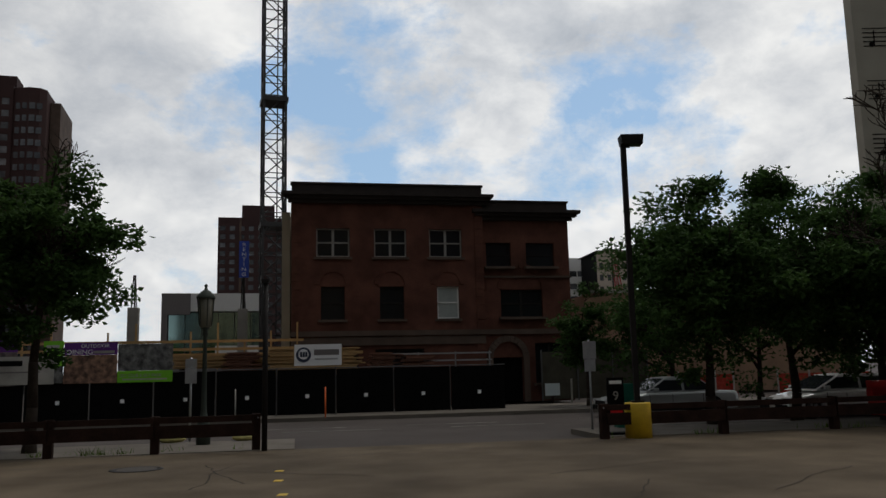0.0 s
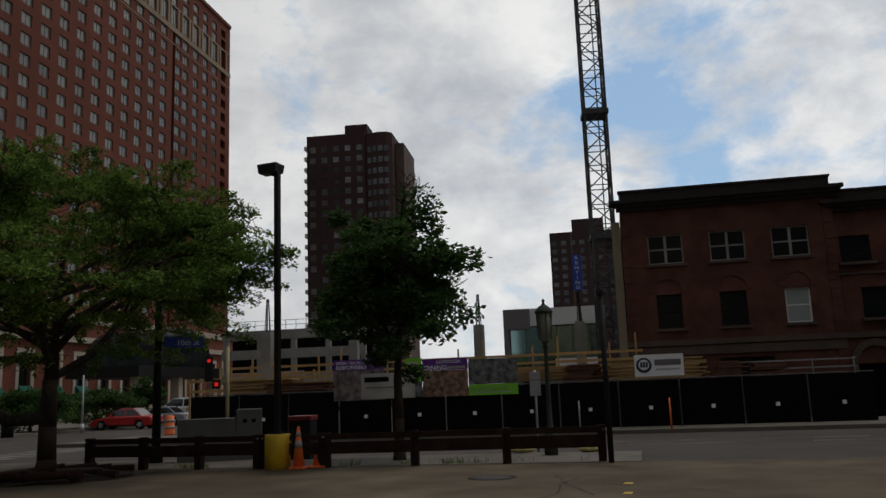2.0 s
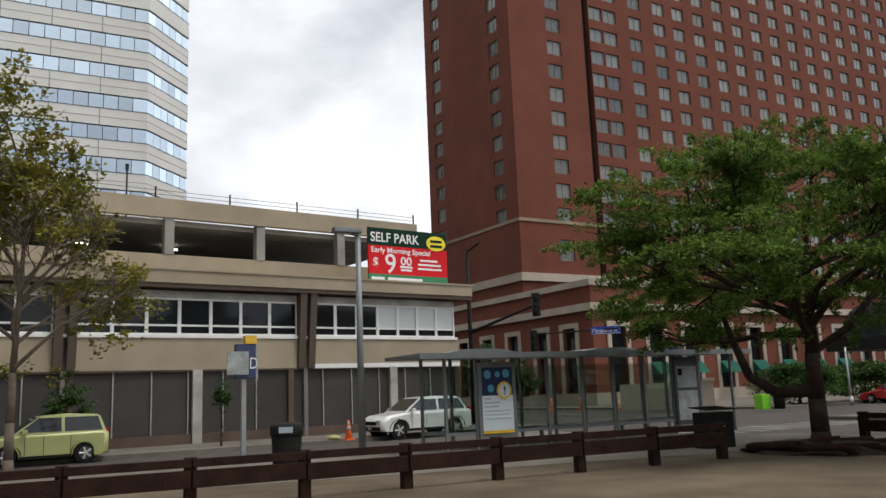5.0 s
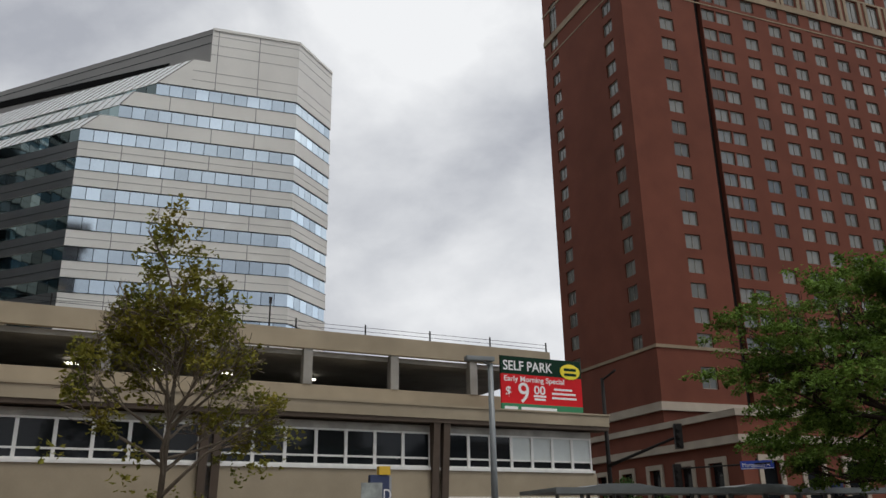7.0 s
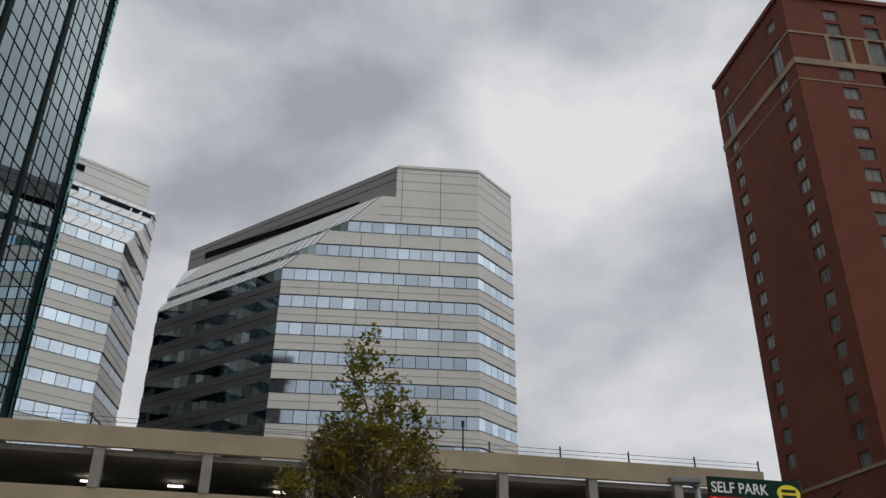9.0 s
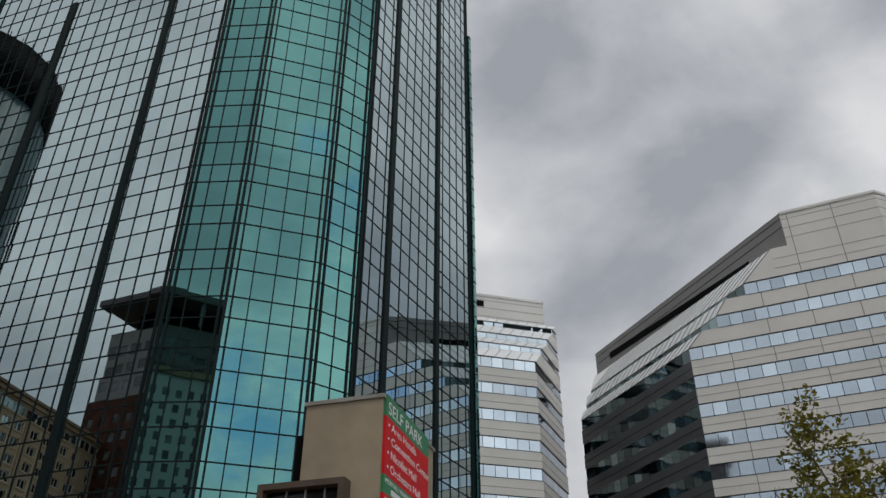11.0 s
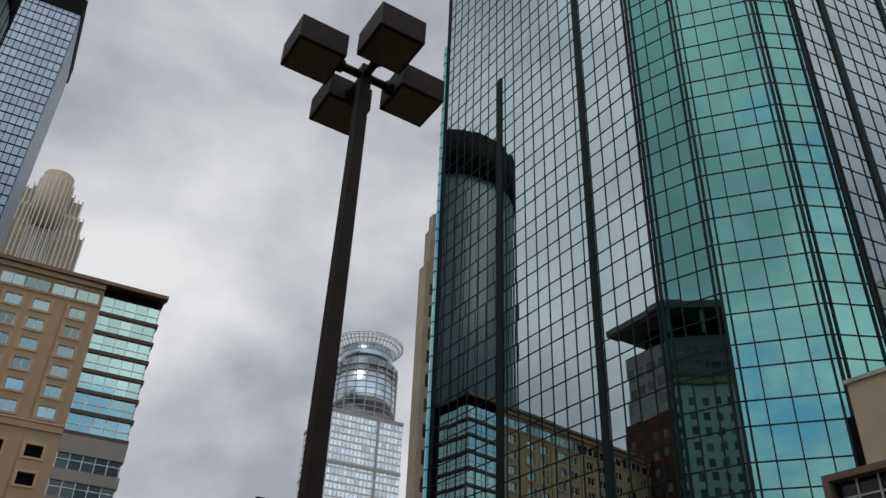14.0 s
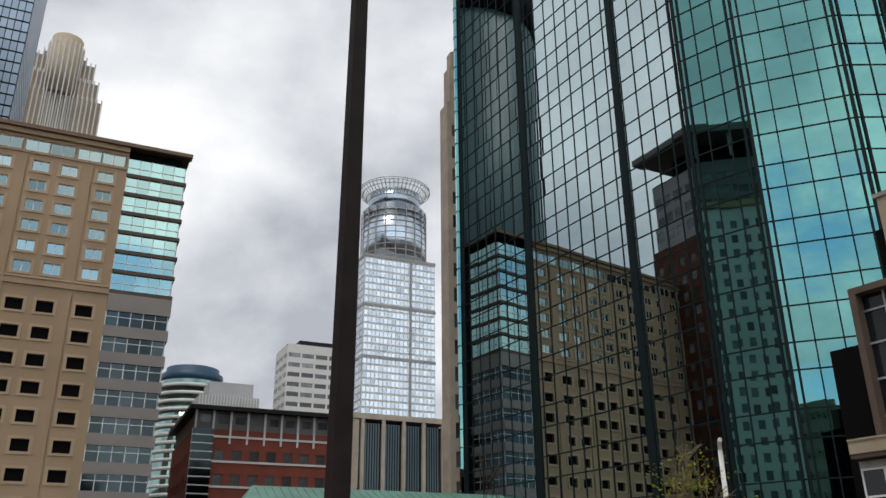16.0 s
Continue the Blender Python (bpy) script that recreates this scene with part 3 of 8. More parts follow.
            if z0 < zt - 1:
                seam(o, a, b, z0, min(zt, tops(k - 1) - WIN - 0.06) if k else zt, 0.03)
    # small lights high on the chamfer
    ribbon(lights, along(c1, 148, 4.4), ch, 59.7, 61.4, 1.45)
    bm = bmesh.new()
    seamed = Vector(along(c1, 280, 11.75))
    # long vent slot in the penthouse flank
    d = Vector((math.cos(radians(238)), math.sin(radians(238))))
    nx = Vector((-d.y, d.x)) * -1
    a, b = seamed + d * 7.0, seamed + d * 42.0
    vs = []
    for off in (-0.15, 0.15):
        vs += [bm.verts.new((p.x + nx.x * off, p.y + nx.y * off, z)) for p, z in ((a, 62.6), (b, 64.2), (b, 65.3), (a, 63.5))]
    for f in ((0, 1, 2, 3), (7, 6, 5, 4), (0, 4, 5, 1), (1, 5, 6, 2), (2, 6, 7, 3), (3, 7, 4, 0)):
        bm.faces.new([vs[i] for i in f])
    bmesh.ops.recalc_face_normals(bm, faces=bm.faces)
    part("vent_slot", bm, "black", o)
    for z in (64.9, 66.2):
        seam(o, along(seamed, 238, 46), tuple(seamed), z, z + 0.08, 0.03, "mullion")
    random.shuffle(lights), random.shuffle(darks)
    repeat("window_pane", unit_pane("window_pane", ["band_glass"]), lights, o, 150)
    repeat("window_pane", unit_pane("window_pane", ["band_glass_shaded"]), darks, o, 150)
    part("roof_plant", boxes((-0.8, 0.8, -0.5, 0.5, 66.9, 67.8)), "dark_metal", o).matrix_local = pose(*along(c1, 250, 7), 0, 0, 0, 10)
    return o


M["roof_glazing"] = material("roof_glazing", (0.74, 0.76, 0.77), 0.3, 0, 0.05, 0.3, 5, 0.0)
M["grey_stone"] = material("grey_stone", (0.27, 0.26, 0.25), 0.6, 0, 0.06, 0.2, 8, 0.05)
stepped_office()


def second_office():
    o = thing("banded_office_tower", (0, 0, 0), 0, "pale stone office tower with ribbon windows and sloped glazed setbacks", "building")
    c = polar(118.1, 114.0)[:2]
    FR, SD = 319.5, 191.0
    PER, HI, WIN = 4.1, 55.8, 1.7

    def outline(v):
        """v: how far this storey is set back along the flank."""
        a = along(c, SD, v)
        b = along(c, SD, 12.6)
        return [a, b, along(b, 265, 16), along(along(a, FR, 24.0), 200, 10), along(a, FR, 24.0)]

    lights, sides = [], []
    rows = [(65.4, 66.4, 10.6, 12.0, 67.6), (61.8, 62.9, 7.2, 10.2, 65.4), (58.5, 59.6, 3.5, 6.8, 61.8), (HI - WIN, HI, 0.0, 3.1, 58.5)]
    rows += [(HI - WIN - PER * k, HI - PER * k, 0.0, 0.0, HI - WIN - PER * (k - 1)) for k in range(1, 15)]
    for k, (zw, zt, v0, v1, z1) in enumerate(rows):
        lo, hi = outline(v0), outline(v1)
        bm = bmesh.new()
        frustum(bm, lo, hi, zt, z1, (0, 0, 0, 0, 1 if k < 4 else 0))
        part("storey", bm, ["pale_panel", "roof_glazing"], o)
        cx, cy = sum(p[0] for p in lo) / 5, sum(p[1] for p in lo) / 5
        bm = bmesh.new()
        prism(bm, [(cx + (x - cx) * 0.98, cy + (y - cy) * 0.98) for x, y in lo], zw, zt)
        part("storey_core", bm, "mullion", o)
        ribbon(lights, lo[4], lo[0], zw, zt, 1.75)
        ribbon(sides, lo[0], lo[1], zw, zt, 0.9)
        for z in (zw - 0.05, zt - 0.03):
            seam(o, lo[4], lo[0], z, z + 0.08, 0.03, "mullion", "window_line")
            seam(o, lo[0], lo[1], z, z + 0.08, 0.03, "mullion", "window_line")
        if k > 3:
            seam(o, lo[4], lo[0], zt + 1.05, zt + 1.12)
            seam(o, lo[0], lo[1], zt + 1.05, zt + 1.12)
        elif v1 > v0:
            for j in range(14):
                p, q = along(lo[4], FR - 180, 1.75 * j), along(hi[4], FR - 180, 1.75 * j)
                bm = bmesh.new()
                rod(bm, (*p, zt + 0.03), (*q, z1 + 0.03), 0.06, sides=4)
                part("glazing_bar", bm, "grey_stone", o)
    a = along(along(c, SD, 12.2), FR, 1.9)
    b = along(a, 210, 14)
    bm = bmesh.new()
    prism(bm, [along(a, FR, 24), a, along(a, 225, 10), along(b, FR, 14)], 66.5, 72.0)
    bmesh.ops.recalc_face_normals(bm, faces=bm.faces)
    part("crown", bm, "pale_panel", o)
    for z in (68.0, 69.6, 71.0):
        seam(o, along(a, FR, 24), a, z, z + 0.07)
    seam(o, along(a, FR, 13.2), along(a, FR, 10.6), 69.8, 70.9, 0.05, "black", "vent")
    seam(o, along(a, FR, 24), a, 71.8, 72.2, 0.12, "pale_panel", "coping")
    random.shuffle(lights), random.shuffle(sides)
    repeat("window_pane", unit_pane("window_pane", ["band_glass"]), lights, o, 150)
    repeat("window_pane", unit_pane("window_pane", ["band_glass_grey"]), sides, o, 150)


M["band_glass_grey"] = glossy_glass("band_glass_grey", (0.34, 0.38, 0.42), 0.08, 0.16)
second_office()

# ---- the green glass tower ----
def glass_tower():
    o = thing("glass_tower", (0, 0, 0), 0, "tall teal mirror-glass office tower with faceted sides and a dark grid", "building")
    ml = Vector(polar(141.9, 56)[:2])
    mr = Vector(line_hit(ml, 143, 135.1))
    rb = Vector(line_hit(mr, 165, 132.0))
    re = Vector(line_hit(rb, 187, 122.9))
    lb = Vector(line_hit(ml, 122, 146.2))
    le = Vector(line_hit(lb, 106, 163.6))
    H = 118.0
    rows = []
    z = -1.11
    while z < H:
        rows += [(z, z + 2.43), (z + 2.43, z + 4.22)]
        z += 4.22
    back = [re, re + Vector((4, -46)), le + Vector((-16, -30)), le]
    core = bmesh.new()
    ring = [le, lb, ml, mr, rb, re]
    inside = Vector((-55, -75))
    prism(core, [tuple(p + (inside - p).normalized() * 0.35) for p in (*ring[::-1], back[2], back[1])][::-1], 0, H + 4)
    part("core", core, "tower_glass_grey", o)
    me = {g: unit_pane("glass_pane", [g], 0.03) for g in ("tower_glass", "tower_glass_grey")}
    me["tower_glass"].name = "glass_pane"
    places = {"tower_glass": [], "tower_glass_grey": []}
    bars = bmesh.new()
    for a, b, glass, slots in ((le, lb, "tower_glass_grey", (32.23 - 20.32, 32.23 - 7.05)), (lb, ml, "tower_glass", ()), (ml, mr, "tower_glass", ()), (mr, rb, "tower_glass", ()), (rb, re, "tower_glass_grey", (4.37, 13.47))):
        d = b - a
        n = max(2, round(d.length / 1.6))
        w = d.length / n
        t = d.normalized()
        nx = Vector((t.y, -t.x))
        if nx.dot(a) > 0:
            nx = -nx
        ang = math.degrees(math.atan2(d.y, d.x))
        inward = -nx
        flip = Vector((-t.y, t.x)).dot(inward) > 0
        for j in range(n):
            p = a + d * (j / n)
            for z0, z1 in rows:
                tilt, twist = random.gauss(0, 0.05), random.gauss(0, 0.05)
                if flip:
                    m = pose(p.x + t.x * 0.03, p.y + t.y * 0.03, z0 + 0.03, tilt, 0, ang + twist)
                else:
                    m = pose(p.x + t.x * (w - 0.03), p.y + t.y * (w - 0.03), z0 + 0.03, tilt, 0, ang + 180 + twist)
                places[glass].append(m @ Matrix.Diagonal((w - 0.06, 1, z1 - z0 - 0.06, 1)))
        # mullions, transoms and the dark upright slots
        def bar(s0, s1, z0, z1, out):
            c = [a + t * s0 + nx * out, a + t * s1 + nx * out, a + t * s1 + inward * 0.4, a + t * s0 + inward * 0.4]
            prism(bars, [tuple(v) for v in (c if not flip else c[::-1])][::-1], z0, z1)
        for j in range(n + 1):
            bar(j * w - 0.045, j * w + 0.045, 0, H, 0.05)
        for z0, z1 in rows:
            bar(0, d.length, z0 - 0.045, z0 + 0.045, 0.045)
        for s in slots:
            bar(s - 0.33, s + 0.33, 0, H * (0.62 if s < 12 and d.length > 25 else 1.0), 0.16)
        for q in (-0.05, 0.36, d.length - 0.5, d.length - 0.1):
            bar(q, q + 0.15, 0, H, 0.12)
    bmesh.ops.recalc_face_normals(bars, faces=bars.faces)
    part("mullion_grid", bars, "mullion", o)
    for g in places:
        places[g].sort(key=lambda m: abs(m.translation.z - 30))
        repeat("glass_pane", me[g], places[g], o, 150)
    # narrow teal edge bays beyond the outer corners, ending lower than the shaft
    for p, az, top in ((le, 163.68, 89.0), (re, 122.75, 86.0)):
        q = Vector(polar(az, p.length + 0.5)[:2])
        t = (q - p).normalized()
        w = Vector((-t.y, t.x)) * 0.4
        bm = bmesh.new()
        prism(bm, [tuple(p - w), tuple(q - w), tuple(q + w), tuple(p + w)], 0, top)
        bmesh.ops.recalc_face_normals(bm, faces=bm.faces)
        bay = part("edge_bay", bm, "tower_glass", o)
        bm = bmesh.new()
        for z0, z1 in rows:
            if z0 < top:
                box(bm, -0.05, (q - p).length + 0.04, -0.44, 0.44, z0 - 0.04, z0 + 0.04)
        ob = part("transom", bm, "mullion", bay)
        ob.matrix_local = pose(p.x, p.y, 0, 0, 0, math.degrees(math.atan2(t.y, t.x)))
    return le, lb, re


GT_LE, GT_LB, GT_RE = glass_tower()

# ---- the old three-storey brick building ----
def window_unit(parent, x0, x1, z0, z1, y=0.12, frame="white_paint", split="cross", glass="dark_glass", sill="brown_stone"):
    """A sash window set into an opening: frame, bars, panes and a stone sill."""
    w, t = x1 - x0, 0.07
    fr = boxes((x0, x1, y, y + 0.08, z0, z0 + t), (x0, x1, y, y + 0.08, z1 - t, z1), (x0, x0 + t, y, y + 0.08, z0 + t, z1 - t), (x1 - t, x1, y, y + 0.08, z0 + t, z1 - t))
    win = part("window", fr, frame, parent)
    zm = (z0 + z1) / 2
    cuts = [(x0 + t, x1 - t)]
    if split == "pair":
        xm = (x0 + x1) / 2
        part("mullion", boxes((xm - 0.06, xm + 0.06, y - 0.01, y + 0.07, z0 + t, z1 - t)), frame, win)
        cuts = [(x0 + t, xm - 0.06), (xm + 0.06, x1 - t)]
    for a, b in cuts:
        part("meeting_rail", boxes((a, b, y - 0.005, y + 0.06, zm - 0.035, zm + 0.035)), frame, win)
        for c, d, o in ((z0 + t, zm - 0.035, 0.03), (zm + 0.035, z1 - t, 0.045)):
            part("pane", boxes((a, b, y + o, y + o + 0.01, c, d)), glass, win)
    if sill:
        part("sill", boxes((x0 - 0.12, x1 + 0.12, -0.1, y, z0 - 0.12, z0)), sill, win)
    return win


def arch_band(parent, xc, z0, r, thick=0.22, y0=-0.05, y1=0.0, mat="brown_brick", name="arch", n=13):
    for i in range(n):
        a0, a1 = math.pi * i / n, math.pi * (i + 0.93) / n
        bm = bmesh.new()
        pts = [(xc + rr * math.cos(a), z0 + rr * math.sin(a)) for a, rr in ((a0, r), (a0, r + thick), (a1, r + thick), (a1, r))]
        lo, hi = [bm.verts.new((x, y0, z)) for x, z in pts], [bm.verts.new((x, y1, z)) for x, z in pts]
        bm.faces.new(lo), bm.faces.new(hi[::-1])
        for k in range(4):
            bm.faces.new((lo[k], hi[k], hi[(k + 1) % 4], lo[(k + 1) % 4]))
        bmesh.ops.recalc_face_normals(bm, faces=bm.faces)
        part("voussoir", bm, mat, parent)


def old_brick_building():
    b = thing("old_brick_building", line_hit((3.2, 41.5), 11, 10.5) + (0,), 11, "old three-storey brown brick building with a heavy dark cornice", "building")
    W1, W2, D = 9.5, 14.1, 22
    x3 = [(1.18, 2.8), (4.0, 5.6), (6.75, 8.4)]
    x2 = [(1.4, 2.55), (4.25, 5.45), (7.1, 8.2)]
    holes = [(a, c, 7.2, 8.62) for a, c in x3] + [(a, c, 4.15, 5.75) for a, c in x2] + [(0.6, 3.2, 0.9, 2.7), (4.0, 6.4, 0.9, 2.7)]
    bm = bmesh.new()
    panel_with_holes(bm, 0, W1, 0, 10.1, 0, 0.4, holes)
    part("front_wall", bm, "brown_brick", b)
    for a, c in x3:
        window_unit(b, a, c, 7.2, 8.62, split="pair", frame="concrete")
    for k, (a, c) in enumerate(x2):
        window_unit(b, a, c, 4.15, 5.75, frame="dark_metal" if k < 2 else "white_paint", glass="dark_glass" if k < 2 else "pale_blind")
        arch_band(b, (a + c) / 2, 5.85, 0.62)
    for a, c in ((0.6, 3.2), (4.0, 6.4)):
        window_unit(b, a, c, 0.9, 2.7, split="pair", frame="dark_metal")
    holes = [(W1 + 0.2, W1 + 1.5, 6.75, 8.0), (W1 + 2.3, W1 + 3.8, 6.75, 8.0), (W1 + 0.9, W1 + 3.1, 4.2, 5.6), (W1 + 2.6, W1 + 4.2, 0.9, 2.9)]
    bm = bmesh.new()
    panel_with_holes(bm, W1, W2, 0, 9.4, 0.25, 0.6, [*holes, (W1 + 0.4, W1 + 1.95, 0, 2.2)])
    part("front_wall", bm, "brown_brick", b)
    for i, h in enumerate(holes):
        w = window_unit(b, h[0], h[1], h[2], h[3], y=0.42, frame="dark_metal", split="pair" if i > 1 else "cross")
    arch_band(b, W1 + 2.0, 5.65, 1.05, y0=0.2, y1=0.25)
    # round-headed doorway
    arch_band(b, W1 + 1.17, 2.2, 0.78, 0.3, 0.1, 0.25, "brown_stone")
    part("door", boxes((W1 + 0.4, W1 + 1.95, 0.5, 0.56, 0.05, 2.2)), "black", b, "dark recessed arched doorway")
    for x in (W1 + 0.1, W1 + 1.97):
        part("door_pier", boxes((x, x + 0.28, 0.08, 0.25, 0, 2.18)), "brown_stone", b)
    part("party_wall", boxes((-0.45, -0.05, 0.6, D, 0, 9.5)), "tan_concrete", b, "buff plastered party wall")
    # stone dressings
    part("belt_course", boxes((-0.06, W1 + 0.05, -0.14, 0.0, 3.35, 3.6), (W1 + 0.05, W2 + 0.05, 0.12, 0.25, 3.35, 3.6)), "brown_stone", b)
    part("belt_course", boxes((0, W1, -0.08, 0.0, 2.9, 3.3)), "brown_stone", b)
    part("belt_course", boxes((W1 + 0.05, W2 + 0.03, 0.14, 0.25, 6.2, 6.3), ), "brown_stone", b)
    for z in [0.3 + 0.38 * i for i in range(25)]:
        for x in (0.0, W1 - 0.42):
            part("quoin", boxes((x, x + (0.42 if round(z / 0.38) % 2 else 0.3), -0.04, 0.0, z, z + 0.34)), "brown_brick", b)
    # cornices
    def cornice(x0, x1, y, z, over):
        part("bed_moulding", boxes((x0 - over * 0.35, x1 + over * 0.35, y - over * 0.35, y, z, z + 0.18)), "cornice_dark", b)
        part("corona", boxes((x0 - over * 0.7, x1 + over * 0.7, y - over * 0.7, y, z + 0.18, z + 0.34)), "cornice_dark", b)
        part("cornice", boxes((x0 - over, x1 + over, y - over, y + 0.3, z + 0.34, z + 0.5)), "cornice_dark", b, "dark sheet-metal cornice")
        part("parapet", boxes((x0, x1, y, y + 0.35, z + 0.5, z + 0.95), (x0 - 0.06, x1 + 0.06, y - 0.06, y + 0.41, z + 0.95, z + 1.05)), "cornice_dark", b)
    cornice(0, W1, 0, 10.1 - 0.25, 0.5)
    cornice(W1 + 0.02, W2, 0.25, 9.4 - 0.25, 0.55)
    part("side_wall", boxes((0.0, 0.35, 0.4, D, 0, 10.4)), "tan_concrete", b, "bare buff party wall")
    part("side_wall", boxes((W2 - 0.35, W2, 0.6, D, 0, 9.8)), "brown_brick", b)
    part("rear_block", boxes((0.6, W2 - 0.4, 1.2, D, 0, 9.3)), "black", b)
    part("roof", boxes((0.35, W2 - 0.35, 0.45, D, 9.32, 9.5)), "dark_metal", b)


M["cornice_dark"] = material("cornice_dark", (0.035, 0.028, 0.025), 0.75, 0, 0.2, 2, 30, 0.2)
M["pale_blind"] = material("pale_blind", (0.33, 0.36, 0.34), 0.4, 0, 0.1, 2, 30, 0.0)
old_brick_building()

# ---- the low parking building along the avenue ----
def parking_building():
    g = thing("parking_building", (-40.2, 13.8, 0), 108, "tan concrete parking building with window ribbon and open upper deck", "building")
    L = -46.0
    # ground floor: grey screened bays between pale posts
    bm = bmesh.new()
    panel_with_holes(bm, L, 0, 0, 3.0, 0, 0.3, [(-46 + 0.2 + i * 9.15, -46 + 9.1 + i * 9.15, 0.42, 2.92) for i in range(5)])
    part("base_wall", bm, "brown_stone", g)
    for i in range(5):
        x0, w = -45.8 + 9.15 * i, 8.9 / 6
        for k in range(6):
            part("screen", boxes((x0 + k * w + 0.03, x0 + (k + 1) * w - 0.03, 0.12, 0.16, 0.43, 2.91)), "screen_grey", g)
            if k:
                part("mullion", boxes((x0 + k * w - 0.025, x0 + k * w + 0.025, 0.06, 0.16, 0.42, 2.92)), "galvanised", g)
    for x in (-13.75, -4.2, -23.2, -32.5):
        part("post", boxes((x, x + 0.4, -0.08, 0.1, 0, 3.0)), "white_worn", g)
    # solid band, windows, eaves
    part("band", boxes((L, 0, -0.02, 0.3, 3.0, 4.3)), "tan_concrete", g)
    part("white_strip", boxes((-8.2, 0, -0.06, -0.02, 2.98, 3.18)), "white_paint", g)
    part("sill", boxes((L, -0.1, -0.08, 0.25, 4.3, 4.42)), "white_paint", g)
    x = -0.1
    bays = [(-8.2, -0.2), (-18.3, -9.0), (-28.2, -19.1), (-38.0, -28.9), (-46, -38.7)]
    for i, (a, b) in enumerate(bays):
        n = 7
        w = (b - a) / n
        for k in range(n):
            x0 = a + k * w
            blind = i == 0 and k >= 3
            fr = part("window", boxes((x0, x0 + 0.07, 0.02, 0.14, 4.42, 5.95), (x0 + w - 0.07, x0 + w, 0.02, 0.14, 4.42, 5.95), (x0 + 0.07, x0 + w - 0.07, 0.02, 0.14, 5.87, 5.95), (x0 + 0.07, x0 + w - 0.07, 0.03, 0.13, 4.42, 4.5), (x0 + 0.07, x0 + w - 0.07, 0.03, 0.13, 4.78, 4.86)), "white_paint", g)
            part("pane", boxes((x0 + 0.07, x0 + w - 0.07, 0.08, 0.1, 4.86, 5.87)), "pale_blind_white" if blind else "dark_glass", fr)
            part("pane", boxes((x0 + 0.07, x0 + w - 0.07, 0.08, 0.1, 4.5, 4.78)), "dark_glass", fr)
        part("head", boxes((a, b, 0.0, 0.2, 5.95, 6.25)), "white_worn", g)
    for x in (-9.0, -19.1, -28.9, -38.7):
        for dx in (0.0, 0.5):
            bm = bmesh.new()
            prism(bm, [(x + dx - 0.02, -0.12), (x + dx + 0.3, -0.12), (x + dx + 0.3, 0.1), (x + dx - 0.02, 0.1)], 3.0, 6.45)
            for v in bm.verts:
                if v.co.z > 5 and v.co.y < 0:
                    v.co.y -= 0.35
            part("pier", bm, "brown_panel", g)
        part("pier_back", boxes((x + 0.3, x + 0.48, -0.02, 0.1, 0, 6.4)), "grey_panel", g)
    part("fascia", boxes((L, 0.6, -0.55, 0.6, 6.5, 7.02)), "tan_concrete", g)
    part("soffit_board", boxes((L, 0.6, -0.5, 0.5, 6.32, 6.5)), "brown_panel", g)
    part("roof_edge", boxes((L, 0.65, -0.6, 4.0, 7.02, 7.1)), "tan_concrete", g)
    part("end_wall", boxes((-0.3, 0.0, 0.3, 30, 0, 6.5)), "tan_concrete", g)
    # black block that stands in for the shade inside
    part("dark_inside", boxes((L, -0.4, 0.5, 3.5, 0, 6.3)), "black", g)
    # upper deck, set back
    Y = 4.0
    part("deck_wall", boxes((L + 8, -2.0, Y, Y + 0.25, 7.1, 8.48)), "tan_concrete", g)
    part("deck_parapet", boxes((L + 8, 0.35, Y - 0.1, Y + 0.2, 10.2, 11.1)), "tan_concrete", g)
    part("deck_parapet", boxes((0.05, 0.35, Y + 0.2, 34, 10.2, 11.1)), "tan_concrete", g)
    part("deck_slab", boxes((L + 8, 0.3, Y + 0.25, 34, 9.9, 10.15)), "concrete", g)
    part("deck_floor", boxes((L + 8, 0.3, Y + 0.25, 34, 7.2, 7.4)), "concrete", g)
    # added black back wall: darkness of the deck's depth as colour
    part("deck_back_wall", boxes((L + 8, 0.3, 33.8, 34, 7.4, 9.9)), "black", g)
    for i in range(9):
        x = -4.5 - 4.52 * i
        part("deck_column", boxes((x - 0.22, x + 0.22, Y - 0.05, Y + 0.4, 8.48, 10.2)), "concrete", g)
    for i in range(6):
        part("deck_column", boxes((-4.6 - 7 * i, -4.2 - 7 * i, Y + 14, Y + 14.4, 7.4, 9.9)), "concrete", g)
    # wire rail on posts along the top
    for i in range(11):
        x = 0.2 - 3.6 * i
        part("rail_post", boxes((x - 0.03, x + 0.03, Y, Y + 0.06, 11.1, 11.65)), "dark_metal", g)
    for z in (11.3, 11.5):
        bm = bmesh.new()
        rod(bm, (-37.5, Y + 0.03, z), (0.2, Y + 0.03, z), 0.012, sides=5)
        part("rail_wire", bm, "dark_metal", g)
    for x in (-12.2, -16.5, -33.0, -29.0, -24, -20):
        ob = part("strip_light", boxes((x, x + 0.7, Y + 5, Y + 5.15, 9.62, 9.7)), "lamp_glow", g)
    return g


M["screen_grey"] = material("screen_grey", (0.055, 0.05, 0.045), 0.7, 0, 0.1, 1, 60, 0.1, each=0.1)
M["pale_blind_white"] = material("pale_blind_white", (0.55, 0.58, 0.56), 0.5, 0, 0.04, 2, 30, 0.0)
M["white_worn"] = material("white_worn", (0.42, 0.40, 0.36), 0.7, 0, 0.15, 2, 30, 0.1, stain=0.25)
M["brown_panel"] = material("brown_panel", (0.10, 0.075, 0.058), 0.7, 0, 0.1, 2, 30, 0.1)
glow = bpy.data.materials.new("lamp_glow")
glow.use_nodes = True
glow.node_tree.nodes["Principled BSDF"].inputs["Emission Color"].default_value = (1, 0.93, 0.8, 1)
